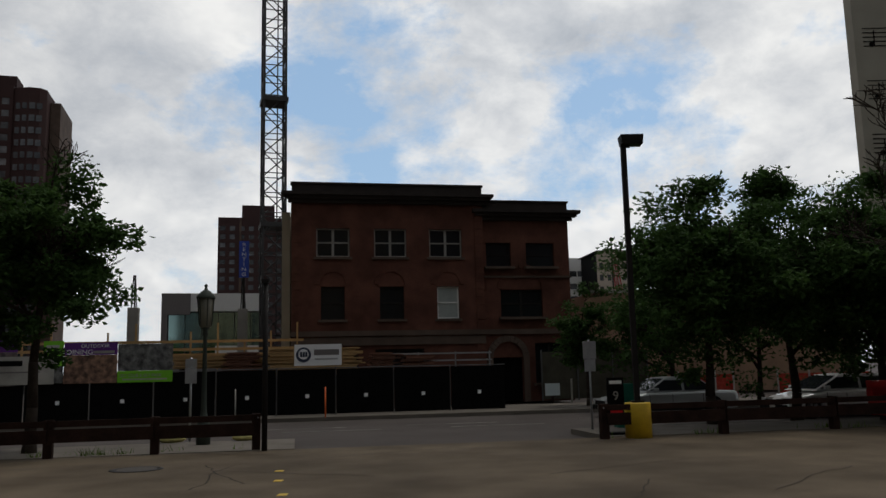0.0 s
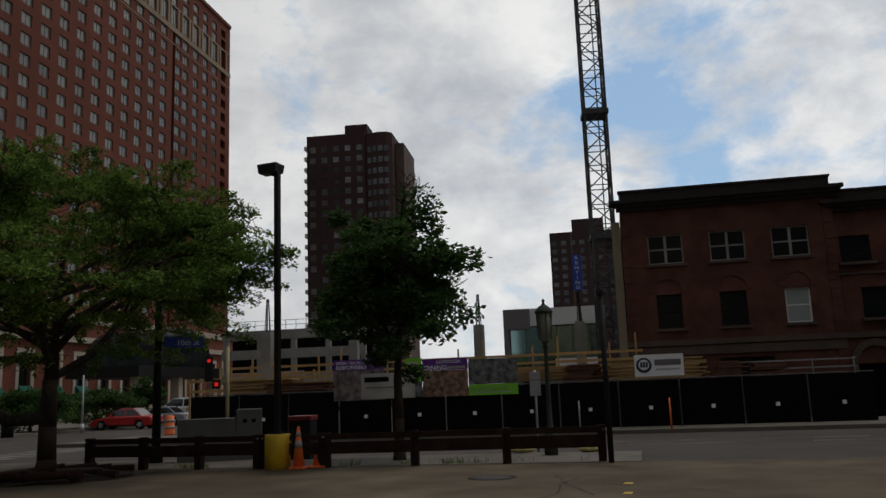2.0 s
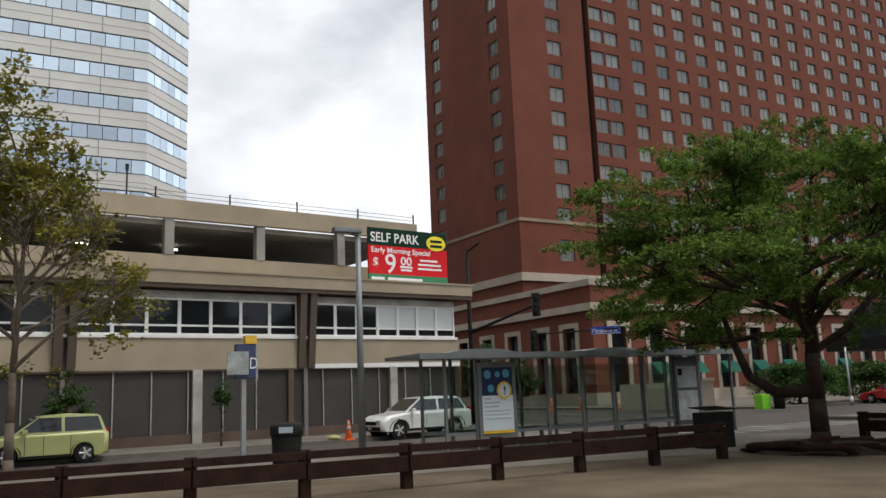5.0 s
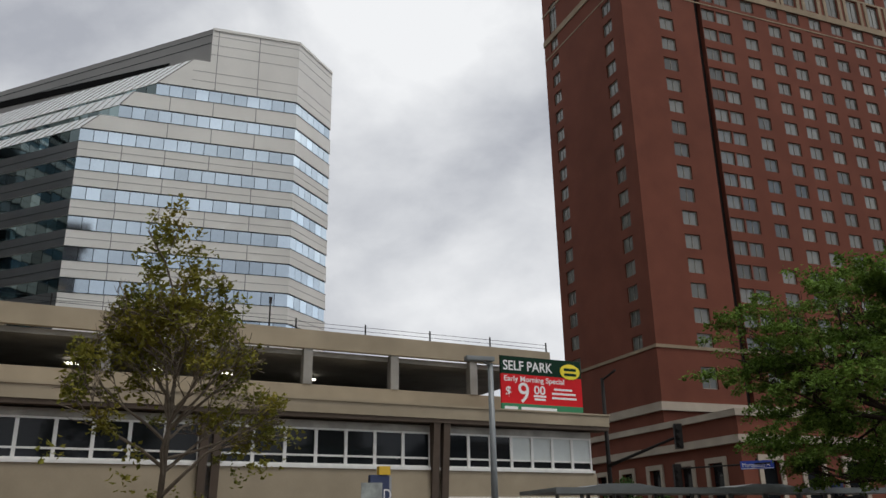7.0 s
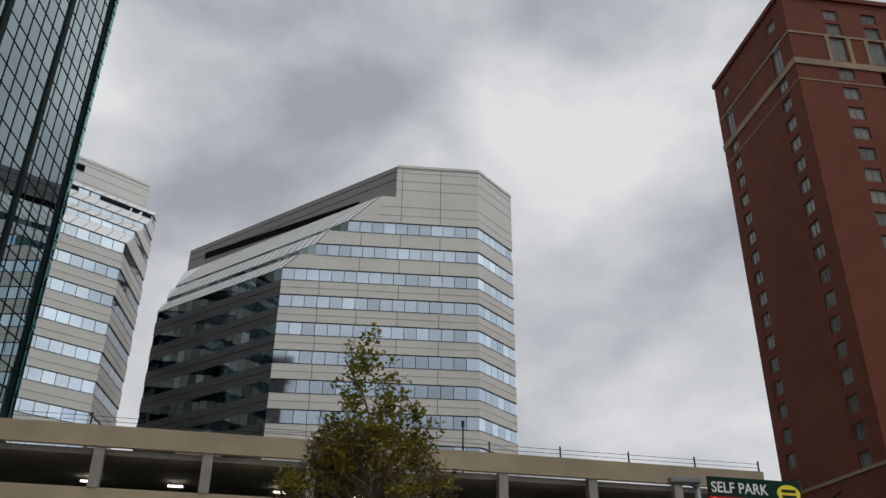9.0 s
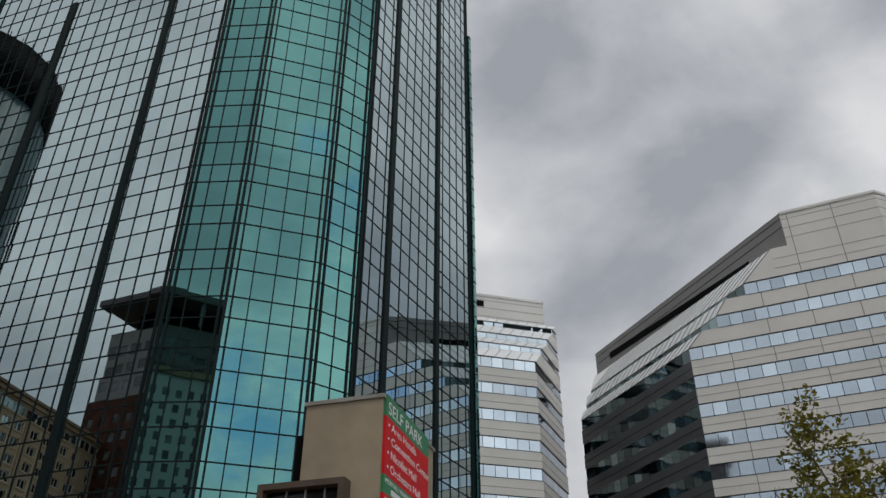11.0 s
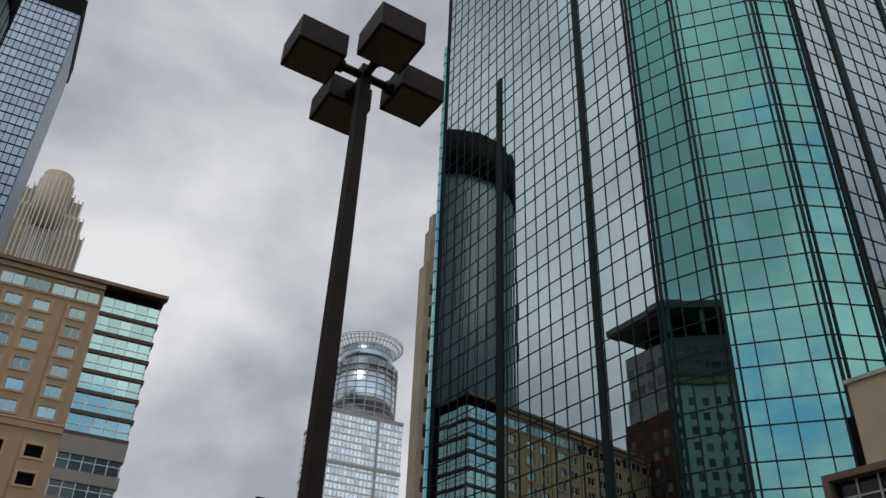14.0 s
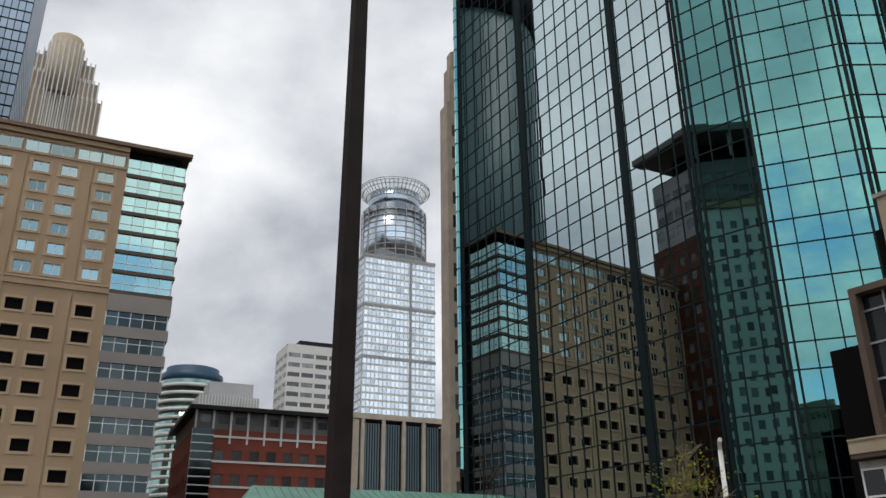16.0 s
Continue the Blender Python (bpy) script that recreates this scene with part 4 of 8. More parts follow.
glow.node_tree.nodes["Principled BSDF"].inputs["Emission Strength"].default_value = 3.0
M["lamp_glow"] = glow
parking_building()


def price_board():
    """Roadside advertising board on the eaves: green head, red field, green foot."""
    s = thing("price_board", (-40.2, 13.8, 0), 108, "red and green parking price board with white lettering on steel legs", "sign")
    x0, x1, y, z0, z1 = -4.6, 0.22, 1.0, 7.2, 10.0
    part("board", boxes((x0, x1, y, y + 0.12, 7.65, 9.1)), "red", s)
    part("head_panel", boxes((x0, x1, y, y + 0.12, 9.1, z1)), "sign_green", s, "dark green head panel")
    part("foot_panel", boxes((x0, x1, y, y + 0.12, z0, 7.65)), "foot_green", s, "green foot panel with white bar of writing")
    for x in (x0 + 0.4, x1 - 0.5):
        part("leg", boxes((x, x + 0.1, y + 0.12, y + 0.22, 7.1, 9.6)), "dark_metal", s)
    R = (90, 0, 0)
    text_mesh("SELF PARK", 0.68, "white", s, (x0 + 0.12, y - 0.006, 9.30), R, squeeze=0.93, bold=0.008)
    text_mesh("Early Morning Special", 0.38, "white", s, (x0 + 0.14, y - 0.006, 8.75), R, squeeze=1.1, bold=0.005)
    text_mesh("$", 0.66, "white", s, (x0 + 0.22, y - 0.006, 8.02), R, bold=0.008)
    text_mesh("9", 1.42, "white", s, (x0 + 0.92, y - 0.006, 7.72), R, depth=0.012, squeeze=1.0, bold=0.006)
    text_mesh("00", 0.6, "white", s, (x0 + 1.88, y - 0.006, 8.17), R, squeeze=1.15, bold=0.009)
    for k, (a, b, z) in enumerate(((3.1, 4.2, 8.42), (2.95, 4.4, 8.2), (2.95, 4.45, 7.98), (1.85, 2.6, 8.02), (1.9, 2.55, 7.86))):
        part("writing_bar", boxes((x0 + a, x0 + b, y - 0.006, y, z, z + 0.1)), "white", s)
    for a, b in ((0.15, 0.9), (1.1, 3.2)):
        part("writing_bar", boxes((x0 + a, x0 + b, y - 0.006, y, 7.34, 7.5)), "white", s)
    bm = bmesh.new()
    rod(bm, (4.12, 0, 0), (4.12, 0.03, 0), 0.36, sides=24)
    ob = part("starburst", bm, "board_yellow", s, "yellow oval flash with dark writing")
    ob.matrix_local = Matrix.Translation((x0 + 4.12 - 4.12 * 1.7, y - 0.035, 9.42)) @ Matrix.Diagonal((1.7, 1, 1.1, 1))
    for k in range(2):
        part("writing_bar", boxes((x0 + 3.75, x0 + 4.5, y - 0.045, y - 0.036, 9.46 - 0.26 * k, 9.6 - 0.26 * k)), "sign_green", s)


M["foot_green"] = material("foot_green", (0.02, 0.20, 0.08), 0.5, 0, 0.06, 2, 30, 0.0)
M["board_yellow"] = material("board_yellow", (0.85, 0.70, 0.02), 0.5, 0, 0.05, 2, 30, 0.0)
price_board()


def stair_tower():
    """Concrete stair tower at the end of the parking building, with a tall sign on its flank and a framed glass bay."""
    s = thing("stair_tower", (-40.2, 13.8, 0), 108, "tan concrete stair tower with a framed window bay", "building")
    x0, x1 = -43.9, -39.75
    part("shaft", boxes((x0, x1, 2.0, 10.2, 0, 18.1)), "tan_concrete", s)
    part("cap", boxes((x0 - 0.1, x1 + 0.1, 1.9, 10.3, 18.1, 18.3)), "concrete", s)
    bay = part("window_bay", boxes((-45.7, -41.2, 1.2, 1.99, 13.7, 14.0), (-45.7, -45.4, 1.2, 1.99, 3, 13.7), (-41.5, -41.2, 1.2, 1.99, 3, 13.7)), "brown_panel", s)
    part("pane", boxes((-45.4, -41.5, 1.75, 1.8, 3, 13.7)), "dark_glass", bay)
    for z in (5, 6.6, 8.2, 9.8, 11.4, 12.9):
        part("glazing_bar", boxes((-45.4, -41.5, 1.66, 1.75, z, z + 0.09)), "galvanised", bay)
    for x in (-44.4, -43.4, -42.4):
        part("glazing_bar", boxes((x, x + 0.09, 1.64, 1.73, 3, 13.7)), "galvanised", bay)
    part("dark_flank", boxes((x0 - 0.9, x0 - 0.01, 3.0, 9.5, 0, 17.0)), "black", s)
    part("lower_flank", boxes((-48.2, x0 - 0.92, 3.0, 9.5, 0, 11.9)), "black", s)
    sg = thing("parking_sign", (-40.2, 13.8, 0), 108, "tall red and green parking sign with white lettering", "sign")
    sg.matrix_world = sg.matrix_world @ Matrix.Translation((0, -0.76, 3.77)) @ Matrix.Diagonal((1, 1.12, 0.81, 1))
    y0, y1 = 2.6, 8.6
    xs = x1 + 0.01
    part("head_panel", boxes((xs, xs + 0.15, y0, y1, 16.6, 18.0)), "foot_green", sg, "green head panel")
    part("board", boxes((xs, xs + 0.15, y0, y1, 13.0, 16.6)), "red", sg)
    part("foot_panel", boxes((xs, xs + 0.15, y0, y1, 11.9, 13.0)), "foot_green", sg, "green foot panel with bars of writing")
    part("base_panel", boxes((xs, xs + 0.15, y0, y1, 11.2, 11.9)), "red", sg)
    R = (90, 0, 90)
    X = xs + 0.158
    text_mesh("SELF PARK", 1.15, "white", sg, (X, y0 + 0.2, 16.85), R, squeeze=0.9)
    for k, line in enumerate(("Area Hotels", "Convention Center", "Nicollet Mall", "Orchestra Hall")):
        text_mesh("• " + line, 0.72, "white", sg, (X, y0 + 0.25, 15.9 - 0.86 * k), R, squeeze=0.95)
    text_mesh("MONTHLY PARKING AVAILABLE", 0.42, "white", sg, (X, y0 + 0.15, 12.55), R, squeeze=0.88)
    part("writing_bar", boxes((xs + 0.15, xs + 0.158, y0 + 0.9, y0 + 4.9, 12.05, 12.4)), "white", sg)
    part("writing_bar", boxes((xs + 0.15, xs + 0.158, y0 + 0.2, y0 + 5.4, 11.35, 11.7)), "white", sg)


stair_tower()


def roof_lamp(az, d, z0, h, arm):
    o = thing("deck_lamp", polar(az, d, z0), az + 90, "thin dark lamp post with one arm on the parking deck", "lamp", "deck lamps")
    bm = bmesh.new()
    rod(bm, (0, 0, 0), (0, 0, h), 0.06, 0.05)
    part("post", bm, "dark_metal", o)
    part("head", boxes((min(0, arm), max(0, arm), -0.1, 0.1, h - 0.04, h + 0.06)), "dark_metal", o)


roof_lamp(93.2, 52, 10.15, 5.9, 1.2)
roof_lamp(112.2, 52, 10.15, 6.2, 1.2)
o = thing("roof_hut", polar(111, 50, 10.15), 108, "small pale roof hut on the parking deck", "hut")
part("hut", boxes((-1.2, 1.2, -1, 1, 0, 2.6)), "tan_concrete", o)
part("lid", boxes((-1.3, 1.3, -1.1, 1.1, 2.6, 2.75)), "concrete", o)

# ---- the beige hotel with corner bays ----
def beige_hotel():
    SCALE = 1.06
    C = polar(-175.87, 93 * SCALE)
    W, D, H = 46.0, 44.0, 48.6
    ux = Vector((math.cos(radians(10)), math.sin(radians(10)), 0))
    b = thing("beige_hotel", tuple(Vector(C) + ux * W * SCALE), 190, "beige concrete hotel with small square windows and a glazed corner bay", "building")
    b.scale = (SCALE,) * 3
    up, low, zb = 2.35, 2.85, 31.5
    bay = 6.4

    def face(length, turn, at, tag):
        f = bmesh.new()
        holes, wins, opens = [], [], []
        xs = []
        x = length - 9.4
        k = 0
        while x > 1:
            xs.append(x)
            x -= (3.8, 2.9)[k % 2]
            k += 1
        for x in xs:
            for i in range(6):
                z = zb + 0.9 + i * up
                holes.append((x, x + 1.7, z, z + 1.25))
                wins.append((x, z, 1.7, 1.25))
            for i in range(9):
                z = zb - 3.3 - i * low
                holes.append((x, x + 1.65, z, z + 1.22))
                opens.append((x, z, 1.65, 1.22))
        for i in range(int((length - bay) / 5.4)):
            holes.append((length - bay - 5.4 * (i + 1), length - bay - 5.4 * i - 0.25, zb + 14.85, zb + 16.4))
            wins.append((length - bay - 5.4 * (i + 1), zb + 14.85, 2.5, 1.55)), wins.append((length - bay - 5.4 * (i + 1) + 2.6, zb + 14.85, 2.5, 1.55))
        panel_with_holes(f, 0, length - bay, 0, H - 0.3, 0, 0.5, holes)
        wl = part("wall", f, "beige", b)
        wl.matrix_local = at @ pose(0, 0, 0, 0, 0, turn)
        base = at @ pose(0, 0, 0, 0, 0, turn)
        me = framed_window(1, 1, 0.08, [(0.04, 0.48, 0.06, 0.94), (0.52, 0.96, 0.06, 0.94)], ["white_paint", "green_window"], 0.14, 0.2)
        repeat("window", me, [base @ pose(x, 0, z) @ Matrix.Diagonal((w, 1, h, 1)) for x, z, w, h in wins], b, 150)
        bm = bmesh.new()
        # black sheet stands in for the shade behind each opening
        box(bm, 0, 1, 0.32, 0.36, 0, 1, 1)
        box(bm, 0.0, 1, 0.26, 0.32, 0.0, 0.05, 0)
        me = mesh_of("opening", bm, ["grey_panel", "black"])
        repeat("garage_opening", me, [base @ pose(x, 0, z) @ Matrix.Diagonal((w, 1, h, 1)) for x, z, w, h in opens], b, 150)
        # raised vertical piers and pale spandrels between the openings
        for j, x in enumerate(xs):
            for i in range(9):
                z = zb - 3.3 - i * low
                ob = part("spandrel", boxes((x - 0.3, x - 0.02, -0.08, 0.0, z - 0.25, z + 1.5), (x + 1.67, x + 1.95, -0.08, 0.0, z - 0.25, z + 1.5), (x - 0.02, x + 1.67, -0.08, 0.0, z - 0.25, z - 0.02), (x - 0.02, x + 1.67, -0.08, 0.0, z + 1.24, z + 1.5)), "beige_pale", b)
                ob.matrix_local = base
            for i in range(6):
                z = zb + 0.9 + i * up
                ob = part("window_surround", boxes((x - 0.3, x - 0.02, -0.07, 0.0, z - 0.3, z + 1.45), (x + 1.72, x + 2.0, -0.07, 0.0, z - 0.3, z + 1.45), (x - 0.02, x + 1.72, -0.1, 0.0, z - 0.3, z - 0.05)), "beige_pale", b)
                ob.matrix_local = base
            if j % 2 == 0:
                ob = part("pier", boxes((x - 0.85, x - 0.6, -0.14, 0.0, 0, zb + 14.5)), "beige", b)
                ob.matrix_local = base
        for z, t, o_, m in ((zb - 0.5, 0.5, 0.18, "beige"), (zb + 0.25, 0.2, 0.12, "beige_pale"), (zb + 14.6, 0.3, 0.12, "beige"), (H - 0.3, 0.6, 0.35, "beige")):
            ob = part("string_course", boxes((0, length - bay, -o_, 0, z, z + t)), m, b)
            ob.matrix_local = base
        ob = part("roof_edge", boxes((-0.3, length + 0.6, -0.7, 0.4, H + 0.3, H + 0.75)), "roof_brown", b)
        ob.matrix_local = base

    face(W, 0, Matrix.Identity(4), "front")
    # the flank that shows in the mirror glass: mirrored layout, bay at the shared corner
    face(D, -90, Matrix.Translation((W, 0, 0)) @ pose(0, 0, 0, 0, 0, 180) @ Matrix.Translation((0, -D, 0)), "flank")
    # corner bay, storey by storey
    for i in range(17):
        z, h, mat, gl = (31.15 + i * up, up, "grey_panel", "green_glass") if i < 7 else (29.2 - (i - 6) * low, low, "grey_panel", "bay_glass")
        z0, z1 = W - bay, W + 0.0
        part("bay_slab", boxes((W - bay, W + 0.25, -0.25, bay, z, z + (0.42 if i < 7 else 1.2))), "brown_panel" if i < 7 else "bay_grey", b)
        g0 = z + (0.42 if i < 7 else 1.2)
        n = 5
        for k in range(n):
            x = W - bay + 0.05 + k * (bay - 0.05) / n
            w = (bay - 0.05) / n
            part("bay_pane", boxes((x + 0.04, x + w - 0.04, -0.02, 0.03, g0, z + h)), gl, b)
            part("bay_pane", boxes((W - 0.03, W + 0.02, 0.1 + k * w + 0.04, 0.1 + (k + 1) * w - 0.04, g0, z + h)), gl, b)
            part("bay_mullion", boxes((x - 0.04, x + 0.04, -0.08, 0.06, g0, z + h)), "white_paint", b)
            part("bay_mullion", boxes((W - 0.06, W + 0.08, 0.1 + k * w - 0.04, 0.1 + k * w + 0.04, g0, z + h)), "white_paint", b)
        part("bay_rail", boxes((W - bay, W + 0.07, -0.09, -0.03, g0 + (h - 0.5) * 0.42, g0 + (h - 0.5) * 0.42 + 0.07), (W + 0.03, W + 0.07, -0.03, bay, g0 + (h - 0.5) * 0.42, g0 + (h - 0.5) * 0.42 + 0.07)), "white_paint", b)
    part("bay_slab", boxes((W - bay, W + 0.25, -0.25, bay, 29.2, 31.14)), "bay_grey", b)
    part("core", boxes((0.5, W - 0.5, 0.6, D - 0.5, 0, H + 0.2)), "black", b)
    part("roof", boxes((-0.2, W + 0.4, -0.4, D, H + 0.28, H + 0.5)), "brown_panel", b)
    part("penthouse", boxes((0, W - 12, 4, D - 8, H + 0.5, H + 2.0)), "beige", b)
    part("roof_plant", boxes((14, 20, 18, 24, H + 2.0, H + 4.2), (15, 19, 17, 25, H + 4.2, H + 5)), "black", b)


M["bay_grey"] = material("bay_grey", (0.25, 0.225, 0.205), 0.7, 0, 0.06, 0.3, 10, 0.05)
M["roof_brown"] = material("roof_brown", (0.19, 0.125, 0.085), 0.7, 0, 0.1, 0.5, 20, 0.1)
M["green_window"] = glossy_glass("green_window", (0.30, 0.37, 0.34), 0.12, 0.5)
M["bay_glass"] = glossy_glass("bay_glass", (0.04, 0.055, 0.06), 0.06, 0.35)
beige_hotel()

# ---- distant towers ----
def slab_tower(name, label, at, turn, w, d, h, wall, glass, cols, rows, z0=3.0, frac=(0.55, 0.55), sides=("front", "side"), recess=0.15, side_cols=None, keep=150, left=False):
    """A tower as a wall with an even grid of openings, each with its pane."""
    o = thing(name, at, turn, label, "building")
    bm = bmesh.new()
    cw, rh = w / cols, (h - z0 - 1.5) / rows
    hs = [(c * cw + cw * (1 - frac[0]) / 2, c * cw + cw * (1 + frac[0]) / 2, z0 + r * rh, z0 + r * rh + rh * frac[1]) for c in range(cols) for r in range(rows)]
    panel_with_holes(bm, 0, w, 0, h, 0, 0.5, hs)
    part("front_wall", bm, wall, o)
    pane = unit_pane("window_pane", [glass])
    ps = [pose(a, recess, c) @ Matrix.Diagonal((b - a, 1, e - c, 1)) for a, b, c, e in hs]
    n = side_cols or max(1, round(d / cw))
    sw = d / n
    ss = [(c * sw + sw * (1 - frac[0]) / 2, c * sw + sw * (1 + frac[0]) / 2, z0 + r * rh, z0 + r * rh + rh * frac[1]) for c in range(n) for r in range(rows)]
    bm = bmesh.new()
    panel_with_holes(bm, 0, d, 0, h, 0, 0.5, ss)
    side = part("side_wall", bm, wall, o)
    base = pose(w, 0.5, 0, 0, 0, 90) if not left else pose(0, d + 0.5, 0, 0, 0, -90)
    side.matrix_local = base
    ps += [base @ pose(a, recess, c) @ Matrix.Diagonal((b - a, 1, e - c, 1)) for a, b, c, e in ss]
    part("core", boxes((0.55, w - 0.55, 0.55, d, 0, h - 0.3)), "black", o)
    random.shuffle(ps)
    repeat("window_pane", pane, ps, o, keep)
    part("roof", boxes((0, w, 0.5, d, h - 0.25, h + 0.02)), "dark_metal", o)
    return o


M["tan_brick"] = material("tan_brick", (0.26, 0.17, 0.11), 0.85, 0, 0.12, 0.8, 14, 0.2)
M["far_glass"] = material("far_glass", (0.05, 0.055, 0.06), 0.15, 0, 0.3, 0.3, 4, 0, each=0.6, island=0.6, other=(0.16, 0.165, 0.17))
M["far_dark"] = material("far_dark", (0.055, 0.032, 0.03), 0.85, 0, 0.12, 0.15, 4, 0.05)
M["pale_glass"] = glossy_glass("pale_glass", (0.44, 0.51, 0.58), 0.22, 0.2)
M["ids_glass"] = material("ids_glass", (0.035, 0.075, 0.08), 0.5, 0, 0.12, 0.1, 2, 0.0)

# dark brick flats, with a rounded bay and a lift house
t = slab_tower("dark_brick_flats", "dark brown brick tower of flats with pale windows, rounded corner", polar(32.3, 190), 15, 14.0, 20, 62.0, "far_dark", "far_glass", 5, 22, 4, (0.5, 0.55), left=True)
bm = bmesh.new()
prism(bm, [(14.0, 0.3), (17.2, -0.9), (19.2, -0.6), (20.3, 0.6), (20.4, 18), (14.0, 18)], 0, 61.6)
part("corner_bay", bm, "far_dark", t)
part("lift_house", boxes((8.2, 13.6, 4, 10, 62, 65.4)), "far_dark", t)
part("end_wing", boxes((20.4, 22.4, 4, 18, 0, 60.0)), "brown_stone", t)
pane = unit_pane("window_pane", ["far_glass"])
repeat("window_pane", pane, [pose(14.6 + 1.35 * c, (-0.25, -0.75, -1.0, -0.78)[c], 5 + 2.6 * r) @ Matrix.Diagonal((1.1, 1, 1.3, 1)) for c in range(4) for r in range(21)], t, 84)
for i in range(22):
    part("balcony", boxes((-0.9, 0.0, 0.8, 5.0, 4 + 2.62 * i, 4.9 + 2.62 * i)), "white_stone", t)

t = slab_tower("far_brick_tower", "far brown tower block with dark windows", polar(15.4, 260), 12, 20, 18, 50, "far_dark", "far_glass", 7, 17, 4, (0.55, 0.55))
part("lift_house", boxes((7, 17.0, 3, 12, 50, 54.5)), "far_dark", t)
for x in (6.4, 13.1):
    part("pilaster", boxes((x, x + 0.6, -0.3, 0, 0, 50)), "brown_stone", t)
# tall upright sign on the site mast
s = thing("letting_sign", polar(13.66, 62), 12, "narrow upright blue sign with white capital letters on a mast", "sign")
part("board", boxes((-0.35, 0.35, 0, 0.1, 8.7, 11.4)), "sign_blue", s)
for k, ch in enumerate("RENTING"):
    text_mesh(ch, 0.36, "white", s, (0, -0.01, 11.03 - 0.37 * k), (90, 0, 0), align="CENTER", squeeze=1.3)
bm = bmesh.new()
rod(bm, (0, 0.05, 0), (0, 0.05, 8.7), 0.1)
part("mast", bm, "dark_metal", s)

# low grey hall behind the site
o = thing("glazed_hall", polar(18.9, 75), 14, "low grey building with a glazed front and flat roof", "building")
part("fascia", boxes((0, 9.0, 0, 0.5, 7.2, 8.75)), "white_stone", o)
part("fascia_block", boxes((0, 2.4, -0.05, 0.0, 6.9, 8.75)), "grey_panel", o)
part("end_pier", boxes((0, 0.5, 0, 14, 0, 7.2)), "grey_panel", o)
part("body", boxes((0.5, 9.0, 0.7, 14, 0, 8.6)), "grey_panel", o)
for i in range(6):
    part("pane", boxes((0.6 + 1.38 * i, 1.92 + 1.38 * i, 0.4, 0.45, 3.6, 7.1)), "green_glass", o)
part("pale_band", boxes((4.5, 9.0, 0.2, 0.38, 3.0, 4.2)), "white_stone", o)

# open concrete parking deck beyond the crossing
o = thing("concrete_deck", polar(38.0, 104), 12, "grey open concrete parking deck with rails on the roof", "building")
for z in (0.4, 3.4, 6.3, 8.6):
    part("slab_edge", boxes((0, 18, 0, 0.4, z, z + 1.1)), "concrete", o)
for i in range(5):
    part("column", boxes((0.2 + 4.3 * i, 0.8 + 4.3 * i, 0.05, 0.6, 0, 8.6)), "concrete", o)
# black block, the shade between the slabs put into its colour
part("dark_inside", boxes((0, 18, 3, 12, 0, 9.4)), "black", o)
for i in range(14):
    bm = bmesh.new()
    rod(bm, (0.3 + 1.3 * i, 0.2, 9.7), (0.3 + 1.3 * i, 0.2, 10.9), 0.04, sides=5)
    part("rail_post", bm, "galvanised", o)
for z in (10.3, 10.85):
    bm = bmesh.new()
    rod(bm, (0.3, 0.2, z), (17.2, 0.2, z), 0.035, sides=5)
    part("rail", bm, "galvanised", o)

# far pale blocks beyond the old building
slab_tower("pale_far_block", "far white office slab with ribbon windows", polar(-7.6, 205), 8, 10, 14, 28.6, "white_stone", "far_glass", 5, 8, 2, (0.9, 0.45), keep=60)
slab_tower("buff_far_block", "far buff block of flats", polar(-10.6, 190), 8, 9, 14, 28.0, "limestone", "far_glass", 5, 9, 2, (0.5, 0.5), keep=60)
o = thing("buff_wall_building", polar(-9.6, 50), 11, "low buff brick building behind the trees", "building")
part("wall", boxes((0, 18, 0, 0.4, 0, 6.0)), "tan_brick", o)
part("body", boxes((0.1, 18, 0.42, 12, 0, 5.9)), "tan_brick", o)
part("coping", boxes((-0.1, 18.1, -0.1, 0.5, 6.0, 6.2)), "concrete", o)


